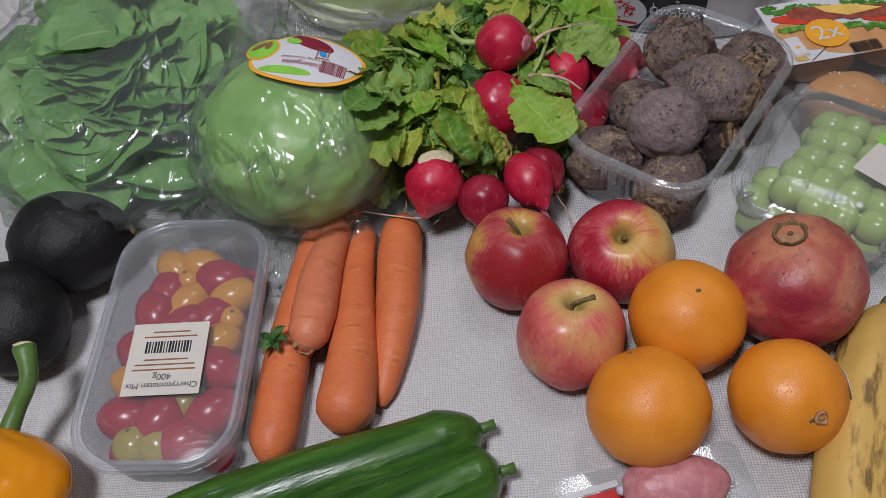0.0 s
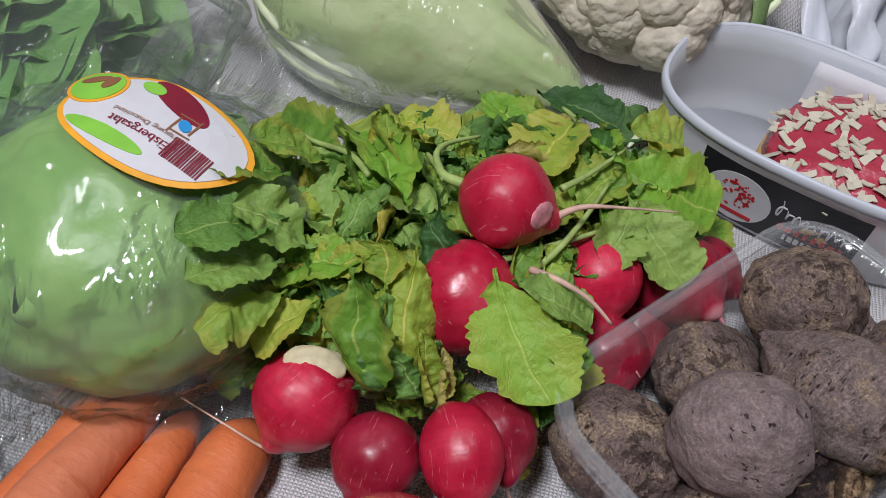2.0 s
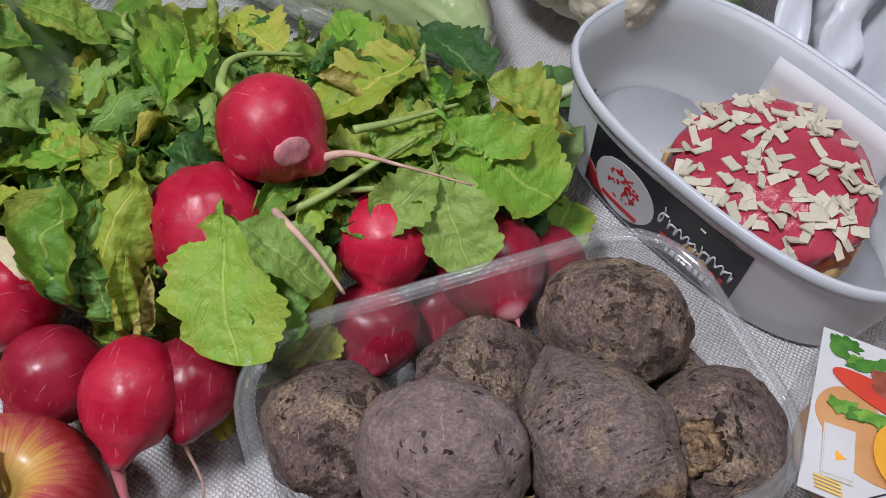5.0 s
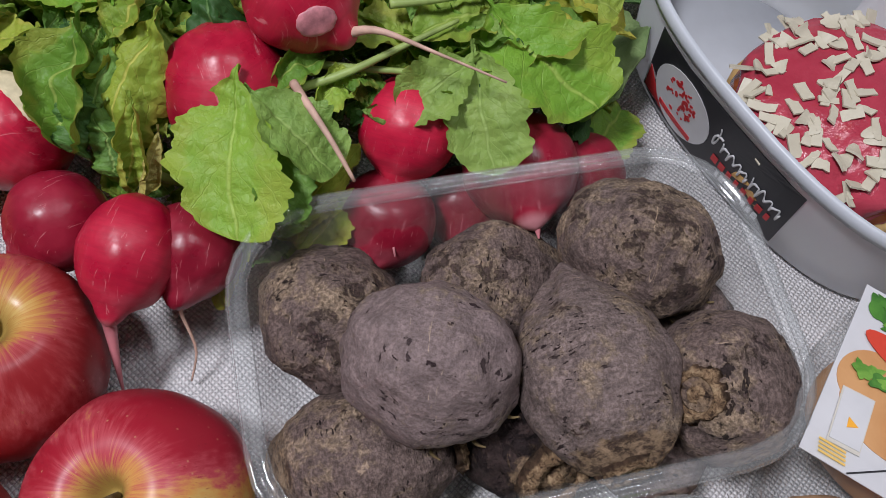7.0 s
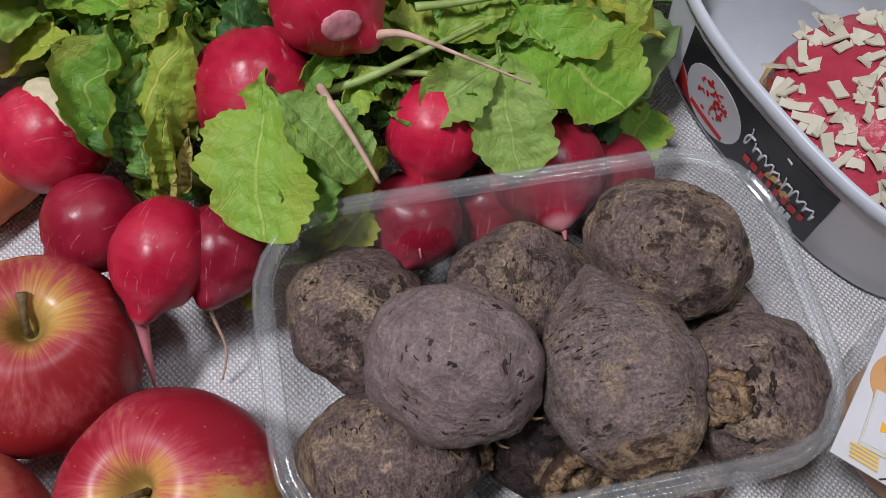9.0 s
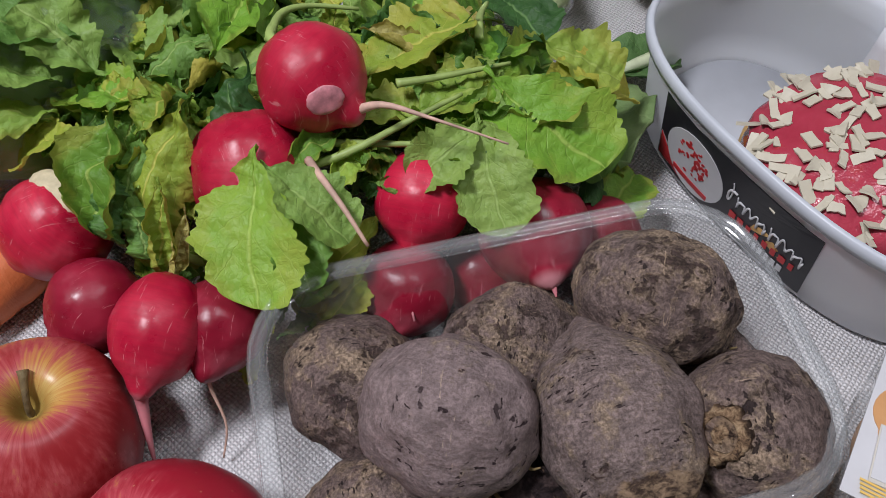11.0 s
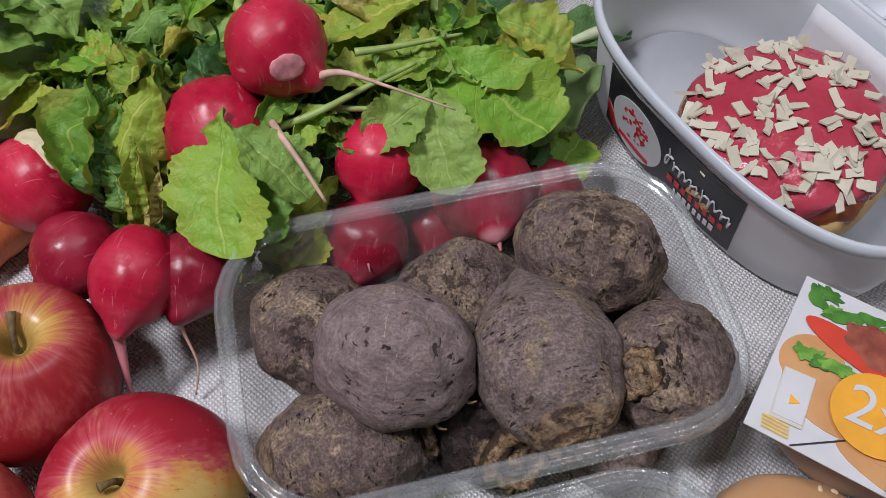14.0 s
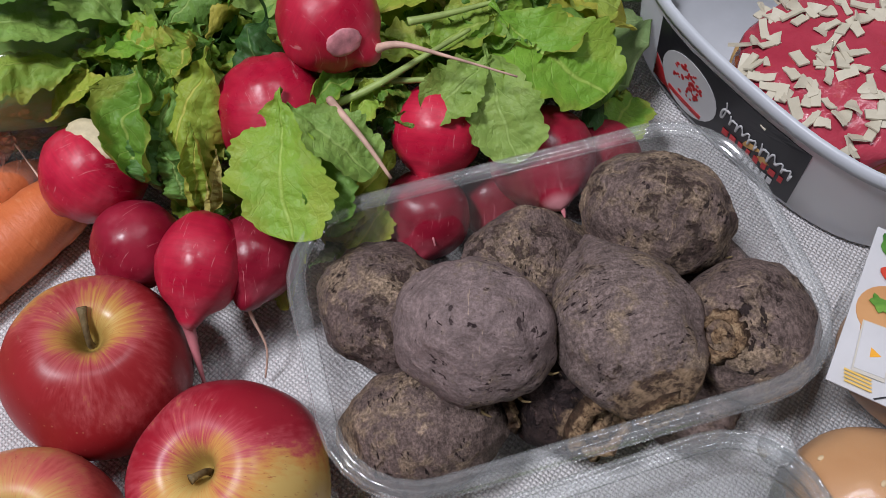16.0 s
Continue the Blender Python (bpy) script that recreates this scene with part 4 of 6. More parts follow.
beet(0.230, 0.524, 0.026, 0.0205, 0.0195, 0.0235, (30, 60, 30), BEET, "brown beetroot mostly hidden in the tray", 6, crown=0.008, crown_at=1)
beet(0.2565, 0.4985, 0.052, 0.0262, 0.0255, 0.0240, (0, 0, 20), BEET, "earthy beetroot with its rough crown facing up", 7, 0.1, crown=0.0085, aim=(-0.33, -0.68, 0.62))
beet(0.205, 0.521, 0.053, 0.0305, 0.0260, 0.0255, (12, 14, 30), BEET, "lumpy earthy beetroot with dark bare patches", 8, 0.1, crown=0)
beet(0.177, 0.435, 0.061, 0.0305, 0.0262, 0.0255, (8, 14, 34), BEET_PALE, "smooth greyish purple beetroot on top", 9, 0.05, crown=0)
beet(0.2170, 0.4730, 0.055, 0.0292, 0.0272, 0.0385, (0, 0, 60), BEET_PEAR, "pear-shaped greyish beetroot with a corky crown", 10, 0.66, crown=0.0095, aim=(0.78, -0.58, 0.10))

tomato_tray = thing("tomato_tray", "milky plastic tray of cherry tomatoes under clear film", "tray", pose(-0.166, 0.290, 0.0, 0, 0, 86.7))
open_tray(0.086, 0.046, 0.055, 0.008, MILKY_TRAY, MILKY_TRAY, tomato_tray, 0.0006)
solid(part("film", loft([round_rect(0.090, 0.050, 0.030, 0.0565, 7, 0.0), round_rect(0.089, 0.049, 0.030, 0.0572, 7, 0.0), round_rect(0.04, 0.02, 0.015, 0.0556, 7, 0.0)], (False, True)), MILKY_FILM, tomato_tray, "hazy sealing film"), 0.0002)
TOP = lambda x, y, off: Vector((x, y, 0.0578 + off))
label_card = part("label", slab(box(-0.020, 0.001, 0.0245, 0.0255, 92, 5), TOP, 0.0004), CREAM, tomato_tray, "cream paper label with a barcode")
lettering("Cherrytomaten Mix", 0.0056, -0.039, 0.000, 92, TOP, 0.0006, BLACK, label_card)
lettering("400g", 0.0062, -0.033, 0.001, 92, TOP, 0.0006, BLACK, label_card)
bars(16, -0.012, 0.001, 0.015, 0.0042, 92, TOP, 0.0006, BLACK, label_card)
for k, (cx, lx) in enumerate(((-0.028, 0.020), (-0.0245, 0.019), (-0.021, 0.014), (-0.0045, 0.017), (-0.001, 0.012))):
    part("text_bar", slab(box(cx, 0.001, lx, 0.0005, 92, 2), TOP, 0.0006, 0.0002, 2), LABEL_BROWN, label_card)


def tomato(x, y, z, r, long, turn, material, label, seed):
    top = thing("cherry_tomato", label, "tomato", pose(x, y, z, 0, 80 if long > 1.15 else 20, turn), "cherry tomatoes in the tray")
    part("skin", blob(r, r, r * long, 0.03, 1.5, seed, 26, 18), material, top)
    part("stem_scar", blob(0.0016, 0.0016, 0.0007, 0.3, 3, seed, 8, 6), STEM, top, "", pose(0, 0, r * long * 0.985))


rnd = random.Random(5)
KINDS = {"r": (TOMATO_RED, "red plum cherry tomato in the tray", 0.0150, 1.3), "y": (TOMATO_YELLOW, "yellow cherry tomato in the tray", 0.0125, 1.35), "g": (TOMATO_GREEN, "olive green round cherry tomato in the tray", 0.0138, 1.0), "s": (TOMATO_YELLOW, "small round yellow cherry tomato in the tray", 0.0095, 1.05)}
for k, (u, v, kind) in enumerate(((0.066, 0.022, "y"), (0.068, -0.002, "y"), (0.054, -0.024, "r"), (0.044, 0.024, "r"), (0.053, 0.006, "s"), (0.040, -0.036, "y"), (0.036, 0.004, "y"), (0.026, 0.030, "r"),
        (0.022, -0.020, "r"), (0.022, 0.014, "s"), (0.014, 0.000, "r"), (0.020, -0.038, "s"), (0.002, -0.030, "y"), (-0.004, 0.034, "r"), (-0.012, 0.010, "r"), (-0.020, -0.034, "r"), (-0.028, 0.034, "y"), (-0.036, 0.008, "r"),
        (-0.044, -0.014, "g"), (-0.056, 0.032, "r"), (-0.058, 0.004, "r"), (-0.052, -0.036, "r"), (-0.072, -0.016, "r"), (-0.074, 0.022, "g"), (-0.074, 0.002, "g"))):
    mat, words, r, long = KINDS[kind]
    spot = tomato_tray.matrix_basis @ Vector((0.93 * u, 0.76 * v, 0.0))
    tomato(spot.x, spot.y, 0.0375 + rnd.uniform(-0.002, 0.002), r, long, rnd.uniform(0, 180), mat, words, k)
for k in range(22):
    u, v = -0.066 + 0.0132 * 1.6 * (k % 7), -0.028 + 0.019 * (k // 7)
    spot = tomato_tray.matrix_basis @ Vector((u, v, 0.0))
    mat, words, r, long = KINDS["ry"[k % 3 == 1]]
    tomato(spot.x, spot.y, 0.016, 0.0122, 1.1, rnd.uniform(0, 180), mat, words, 60 + k)

grape_box = thing("grape_box", "clear hinged plastic box of green grapes", "fruit box", pose(0.290, 0.388, 0.0, 0, 0, 54))
open_tray(0.062, 0.056, 0.052, 0.008, TRAY, TRAY_RIM, grape_box, 0.0010, 7)
solid(part("lid", loft([round_rect(0.066, 0.060, 0.026, 0.055, 7, 0.0), round_rect(0.064, 0.058, 0.026, 0.0565, 7, 0.0), round_rect(0.055, 0.049, 0.024, 0.0570, 7, 0.0), round_rect(0.052, 0.046, 0.022, 0.068, 7, 0.0006, 9),
     round_rect(0.049, 0.043, 0.020, 0.0705, 7, 0.0), round_rect(0.030, 0.026, 0.012, 0.0698, 7, 0.0)], (False, True)), LID, grape_box, "domed clear lid"), 0.0005)
for sx, sy in ((0.060, 0.052), (-0.060, 0.052), (0.060, -0.052), (-0.060, -0.052)):
    part("snap_button", lathe([(0.0065, 0.057), (0.0062, 0.0595), (0.0046, 0.0605), (0.0040, 0.0590), (0.0022, 0.0585), (0.0016, 0.0605), (0.0003, 0.0612)], 20), TRAY_RIM, grape_box, "", pose(sx * 0.93, sy * 0.93, 0))
paper = part("label", slab(box(0.006, -0.028, 0.024, 0.016, -14), lambda x, y, off: Vector((x, y, 0.0708 + off)), 0.0004), CREAM, grape_box, "cream paper label with a green strip")
part("green_strip", slab(box(0.018, -0.028, 0.004, 0.015, -14), lambda x, y, off: Vector((x, y, 0.0708 + off)), 0.0008), LABEL_GREEN, paper)
rnd = random.Random(8)
GRAPES = [blob(0.0118, 0.0118, 0.0135, 0.02, 2, k, 24, 16) for k in range(3)]
for k in range(64):
    level = k // 22
    i = k % 22
    u, v = -0.040 + 0.0195 * (i % 5) + rnd.uniform(-0.003, 0.003), -0.034 + 0.0185 * (i // 5) + rnd.uniform(-0.003, 0.003)
    spot = grape_box.matrix_basis @ Vector((u, v, 0.0))
    g = tagged(part("grape", GRAPES[k % 3], GRAPE, None, "", pose(spot.x, spot.y, 0.0145 + 0.0185 * level, rnd.uniform(0, 90), rnd.uniform(0, 90), 0)), "pale green seedless grape in the clear box", "grape", "grapes in the box")


# ---- iceberg lettuce in film ----
LX, LY, LZ, LR, LH = -0.095, 0.452, 0.060, 0.073, 0.060
lettuce = thing("iceberg_lettuce", "round pale green iceberg lettuce wrapped in clear film", "lettuce", pose(LX, LY, LZ))


def leafy_ball(d, seed, fold):
    ridge = abs(noise.noise(Vector((d.x * 2.4, d.y * 2.4, d.z * 2.4 + seed))))
    return d * (1 - fold * (1 - min(1, ridge * 7)) * 0.5 + 0.05 * noise.noise(d * 2.1))


part("head", blob(LR, LR, LH, 0.035, 2.2, 3, 110, 80, lambda d: leafy_ball(d, 4, 0.008)), ICEBERG, lettuce)
rnd = random.Random(3)
for k in range(9):
    a = 2 * math.pi * k / 9 + rnd.uniform(-0.2, 0.2)
    low = -0.02 + rnd.uniform(-0.012, 0.012)
    spot = pose(0.066 * math.cos(a), 0.066 * math.sin(a), low, 0, 0, math.degrees(a) - 90) @ pose(0, -0.028, -0.018, 62, 0, rnd.uniform(-20, 20))
    solid(part("outer_leaf", leaf(0.07, 0.038, 200 + k, 4, -0.5, 0.5, 0.10, 11, 15, 0.05), ICEBERG if k % 3 else SALAD_LEAF, lettuce, "", spot), 0.0006)
part("film", blob(LR + 0.008, LR + 0.009, LH + 0.005, 0.07, 3.4, 7, 90, 60, lambda d: Vector((d.x, d.y, max(d.z, -0.9)))), FILM, lettuce, "shiny crinkled clear film")
part("film_skirt", lathe([(LR - 0.002, -0.035), (LR + 0.012, -0.050), (LR + 0.030, -0.0565), (LR + 0.034, -0.0580)], 70,
     lambda p: p + Vector((p.x, p.y, 0)) * 0.12 * noise.noise(Vector((p.x * 40, p.y * 40, 1))) + Vector((0, 0, 0.006 * abs(noise.noise(Vector((p.x * 70, p.y * 70, 3))))))), FILM, lettuce, "gathered film at the base")


def on_lettuce(x, y, off):
    dx, dy = x + 0.026, y - 0.020
    h = math.sqrt(max(0.0, 1 - ((x - 0.004) / 0.085) ** 2 - ((y - 0.004) / 0.086) ** 2))
    return Vector((x, y, (LH + 0.0075) * h + off))


sleeve = part("label", slab(oval(0.018, 0.0105, 0.040, 0.0265, -8, 36, 0.03, 4), on_lettuce, 0.0005), LABEL_ORANGE, lettuce, "white oval label with an orange edge")
part("label_face", slab(oval(0.018, 0.0105, 0.0375, 0.0240, -8, 36, 0.03, 4), on_lettuce, 0.0009), WHITE, sleeve)
part("green_badge", slab(oval(-0.013, 0.023, 0.0125, 0.0125), on_lettuce, 0.0012), LABEL_ORANGE, sleeve)
part("green_badge", slab(oval(-0.013, 0.023, 0.0110, 0.0110), on_lettuce, 0.0015), LABEL_GREEN, sleeve)
part("brown_mark", slab(oval(-0.016, 0.027, 0.0062, 0.0026, 28), on_lettuce, 0.0018), LABEL_BROWN, sleeve)
part("brown_mark", slab(oval(-0.009, 0.026, 0.0026, 0.0050, -10), on_lettuce, 0.0018), LABEL_BROWN, sleeve)
part("maroon_field", slab(oval(0.022, 0.026, 0.017, 0.0065, -32), on_lettuce, 0.0012), MAROON, sleeve)
part("green_patch", slab(oval(0.009, 0.029, 0.006, 0.0035, -25), on_lettuce, 0.0015), LABEL_GREEN, sleeve)
part("green_band", slab(oval(0.004, -0.003, 0.019, 0.0036, -14), on_lettuce, 0.0012), LABEL_GREEN, sleeve)
part("blue_drop", slab(oval(0.030, 0.013, 0.0034, 0.0024, -60), on_lettuce, 0.0014), SKY_BLUE, sleeve)
for cx, cy in ((0.034, 0.014), (0.026, 0.012), (0.030, 0.018), (0.030, 0.008)):
    part("grey_rule", slab(box(cx, cy, 0.0045 if cy > 0.016 or cy < 0.01 else 0.0004, 0.0004 if cy > 0.016 or cy < 0.01 else 0.005, -10, 2), on_lettuce, 0.0014, 0.0002, 2), LABEL_BROWN, sleeve)
bars(15, 0.037, -0.001, 0.0085, 0.0058, -12, on_lettuce, 0.0014, MAROON, sleeve)
lettering("Eisbergsalat", 0.0060, 0.016, 0.0025, 168, on_lettuce, 0.0014, MAROON, sleeve)
lettering("Ursprung: Deutschland", 0.0034, 0.017, 0.0078, 168, on_lettuce, 0.0014, LABEL_BROWN, sleeve)


# ---- butterhead salad in a bag ----
salad = thing("salad_bag", "green butterhead lettuce leaves in a loose clear bag", "salad", pose(-0.255, 0.545, 0.0))
SALAD = [leaf(0.085, 0.046, 300 + k, 3, 0.45, 0.22, 0.06, 11, 17, 0.02) for k in range(8)]
part("heart", blob(0.070, 0.100, 0.038, 0.14, 2.4, 6, 60, 40), SALAD_LEAF, salad, "", pose(0, 0, 0.044))
rnd = random.Random(14)
for k in range(120):
    a = rnd.uniform(0, 2 * math.pi)
    f = math.sqrt(rnd.uniform(0.0, 1.0))
    x, y = 0.090 * f * math.cos(a), 0.125 * f * math.sin(a)
    z = 0.030 + 0.060 * math.sqrt(max(0, 1 - f * f)) + rnd.uniform(-0.003, 0.006)
    m = pose(x, y, z, 0, 0, math.degrees(a) - 90 + rnd.uniform(-50, 50)) @ pose(0, -0.042, 0, -30 * f + rnd.uniform(-7, 7), rnd.uniform(-10, 10), 0) @ Matrix.Scale(rnd.uniform(0.7, 1.05), 4)
    part("leaf", SALAD[k % 8], SALAD_LEAF, salad, "", m)
part("bag", blob(0.125, 0.165, 0.058, 0.12, 3.0, 12, 100, 64, lambda d: Vector((d.x, d.y, max(d.z, -0.8)))), BAG_FILM, salad, "loose shiny clear bag", pose(0.018, 0.0, 0.054))
part("bag_flap", sheet([[Vector((0.10 + 0.16 * k / 9, -0.07 + 0.15 * i / 11 + 0.02 * k / 9, 0.062 - 0.045 * k / 9 + 0.010 * noise.noise(Vector((k * 0.7, i * 0.6, 2))))) for i in range(12)] for k in range(10)]), BAG_FILM, salad, "crumpled bag end")
ON_BAG = lambda x, y, off: Vector((x, y, 0.122 - 0.30 * max(0.0, y - 0.03) + off))
bag_card = part("label", slab(box(0.010, 0.056, 0.036, 0.025, -42, 6), ON_BAG, 0.0006), LABEL_ORANGE, salad, "orange and white paper label")
part("white_field", slab(box(0.004, 0.045, 0.028, 0.0085, -42), ON_BAG, 0.0010), WHITE, bag_card)
bars(12, -0.010, 0.048, 0.010, 0.006, -42, ON_BAG, 0.0013, BLACK, bag_card)
part("blue_field", slab(box(0.022, 0.074, 0.022, 0.005, -42), ON_BAG, 0.0010), SKY_BLUE, bag_card)


# ---- pointed cabbage in film ----
CA, CB = Vector((-0.128, 0.700, 0.060)), Vector((0.082, 0.640, 0.040))
CWAY = (CB - CA).normalized()
CSIDE = Vector((0, 0, 1)).cross(CWAY).normalized()


def cabbage_radius(f):
    return 0.066 * (max(0.0, 1 - (1 - min(1, f / 0.34)) ** 2.4) ** 0.5) if f < 0.34 else 0.066 * (1 - ((f - 0.34) / 0.66) ** 1.35 * 0.86) * (1 if f < 0.97 else 0.8)


def cabbage_skin(grow, ripple, seed, n=72, rows=54):
    loops = []
    for k in range(rows):
        f = 0.002 + 0.996 * k / (rows - 1)
        c = CA.lerp(CB, f) - CA
        r = cabbage_radius(f) + grow
        loop = []
        for i in range(n):
            a = 2 * math.pi * i / n
            d = math.cos(a) * CSIDE + math.sin(a) * CWAY.cross(CSIDE) * -1
            w = noise.fractal(Vector((f * 3 + 0.5 * math.sin(a), 2.1 * math.cos(a), 2.1 * math.sin(a) + seed)), 0.8, 2, 3)
            rib = 0.05 * max(0, 1 - abs(math.sin(2.5 * a + 2.2 * f + seed)) * 5)
            p = c + d * r * (1 + ripple * w + (rib if grow == 0 else 0))
            p.z = max(p.z, 0.002 - CA.z + 0.15 * (p.z + CA.z))
            loop.append(p)
        loops.append(loop)
    return loft(loops)


cabbage = thing("pointed_cabbage", "pale green pointed cabbage with bruises in tight clear film", "cabbage", Matrix.Translation(CA))
part("head", cabbage_skin(0.0, 0.06, 1.0), CABBAGE, cabbage)
part("film", cabbage_skin(0.0022, 0.05, 1.0), CLING, cabbage, "tight shiny cling film")
for k, (side, lift, reach) in enumerate(((-0.45, -0.35, 0.98), (-0.85, -0.1, 0.9), (-0.2, -0.7, 0.8))):
    pts = []
    for i in range(14):
        f = 0.06 + reach * 0.9 * i / 13
        a = -math.pi / 2 + side + lift * f
        d = math.cos(a) * CSIDE * -1 + math.sin(a) * Vector((0, 0, -1)) * -1
        d = (math.cos(side + lift * (f - 0.5)) * CSIDE * -1 + math.sin(side + lift * (f - 0.5)) * Vector((0, 0, 1))).normalized()
        pts.append(CA.lerp(CB, f) - CA + d * (cabbage_radius(f) * 0.985))
    part("leaf_rib", tube(pts, [0.0048 * (1 - 0.8 * i / 13) for i in range(14)], 8), CABBAGE_RIB, cabbage, "thick pale leaf rib")


def on_cabbage(x, y, off):
    p = Vector((x, y, 0)) - Vector((CA.x, CA.y, 0))
    flat_way = Vector((CWAY.x, CWAY.y, 0)).normalized()
    f = min(0.98, max(0.02, p.dot(flat_way) / Vector((CB.x - CA.x, CB.y - CA.y, 0)).length))
    d = p.dot(CSIDE)
    r = (cabbage_radius(f) + 0.0022) * 1.02
    return Vector((x, y, CA.z + (CB.z - CA.z) * f + math.sqrt(max(0.0002, r * r - d * d)) + off)) - CA


print_card = part("label", slab(box(-0.076, 0.6605, 0.029, 0.0335, -10, 6), on_cabbage, 0.0022, 0.0004, 6), LABEL_BLUE, cabbage, "dark blue printed label")
part("white_strip", slab(box(-0.0935, 0.6640, 0.0108, 0.0325, -10, 6), on_cabbage, 0.0027), WHITE, print_card)
bars(12, -0.0935, 0.652, 0.0095, 0.006, 80, on_cabbage, 0.0031, BLACK, print_card)
for k in range(4):
    part("text_bar", slab(box(-0.100 + 0.0045 * k, 0.681, 0.0007, 0.012, -10, 2), on_cabbage, 0.0031, 0.0002, 2), LABEL_BROWN, print_card)
part("printed_cabbage", slab([(-0.0735, 0.664), (-0.0755, 0.656), (-0.0800, 0.648), (-0.0785, 0.642), (-0.071, 0.640), (-0.066, 0.6425), (-0.0695, 0.651)], on_cabbage, 0.0029), CABBAGE_RIB, print_card)
part("printed_cabbage", slab(oval(-0.057, 0.660, 0.0058, 0.0050, 20, 20, 0.2, 3), on_cabbage, 0.0029), CABBAGE_RIB, print_card)
part("ring_mark", slab(oval(-0.0925, 0.6380, 0.0035, 0.0035), on_cabbage, 0.0031), LABEL_ORANGE, print_card)
lettering("Spitzkohl", 0.0125, -0.072, 0.668, -98, on_cabbage, 0.0031, WHITE, print_card)
part("white_box", slab(box(-0.055, 0.680, 0.006, 0.010, -25), on_cabbage, 0.0031), WHITE, print_card)


# ---- cauliflower ----
cauliflower = thing("cauliflower", "large cream cauliflower with tight curds and one green leaf", "cauliflower", pose(0.099, 0.760, 0.0))


def floret_mesh(seed):
    def shape(d):
        off = Vector((seed * 5.0, 0, 0))
        knob = noise.voronoi(d * 2.6 + off)[0]
        grain = noise.voronoi(d * 8.0 + off)[0]
        return d * (0.93 + 0.085 * max(0.0, 1 - (1.15 * knob[0]) ** 2) + 0.016 * max(0.0, 1 - (1.2 * grain[0]) ** 2))
    return blob(0.026, 0.026, 0.024, 0.03, 3, seed, 96, 64, shape)


FLORETS = [floret_mesh(k) for k in range(5)]
part("core", blob(0.060, 0.060, 0.058, 0.08, 3, 2, 40, 26), CURD, cauliflower, "", pose(0, 0, 0.058))
rnd = random.Random(21)
for k in range(52):
    z = 1 - 1.5 * (k + 0.5) / 52
    a = k * 2.39996 + rnd.uniform(-0.18, 0.18)
    s = math.sqrt(1 - z * z)
    d = Vector((s * math.cos(a), s * math.sin(a), z))
    big = rnd.uniform(0.62, 0.98)
    place = Vector((0.0600 * d.x, 0.0600 * d.y, 0.064 + 0.050 * d.z))
    m = Matrix.Translation(place) @ d.to_track_quat("Z", "Y").to_matrix().to_4x4() @ pose(0, 0, 0, 0, 0, rnd.uniform(0, 360)) @ Matrix.Diagonal((big, big, 0.85 * big, 1))
    part("floret", FLORETS[k % 5], CURD, cauliflower, "", m)
for k, (a, tall) in enumerate(((12, 66), (34, 50), (-4, 74))):
    m = pose(0.070 * math.cos(radians(a)), 0.070 * math.sin(radians(a)), 0.010, 0, 0, a - 90) @ pose(0, 0, 0, tall, 0, 0)
    solid(part("leaf", leaf(0.072, 0.026, 400 + k, 3, -0.5, 0.5, 0.10, 9, 13, 0.08), CURD_LEAF, cauliflower, "green outer leaf", m), 0.0012)
    part("leaf_rib", tube([m @ Vector((0, 0, -0.001)), m @ Vector((0, 0.03, 0.002)), m @ Vector((0, 0.055, -0.002))], [0.007, 0.0045, 0.002], 10), CABBAGE_RIB, cauliflower)


for k, (base, tip) in enumerate((((0.014, -0.120, 0.012), (0.040, -0.186, 0.036)), ((0.030, -0.082, 0.012), (0.016, -0.128, 0.022)))):
    base, tip = Vector(base), Vector(tip)
    y = (tip - base).normalized()
    x = y.cross(Vector((0, 0, 1))).normalized()
    m = Matrix.Translation(base) @ Matrix((x, y, x.cross(y))).transposed().to_4x4() @ Matrix.Scale((tip - base).length / 0.08, 4)
    solid(part("leaf", leaf(0.08, 0.026, 430 + k, 3, 0.3, 0.5, 0.10, 9, 13, 0.08), CURD_LEAF, cauliflower, "dark green outer leaf lying on the cloth", m), 0.001)
    part("leaf_rib", tube([base, base.lerp(tip, 0.5) + Vector((0, 0, 0.001)), tip], [0.005, 0.003, 0.001], 8), CABBAGE_RIB, cauliflower)


# ---- the bunch of radishes ----
bunch = thing("radish_bunch", "bunch of red radishes with wilting green and yellow leaves", "radishes")


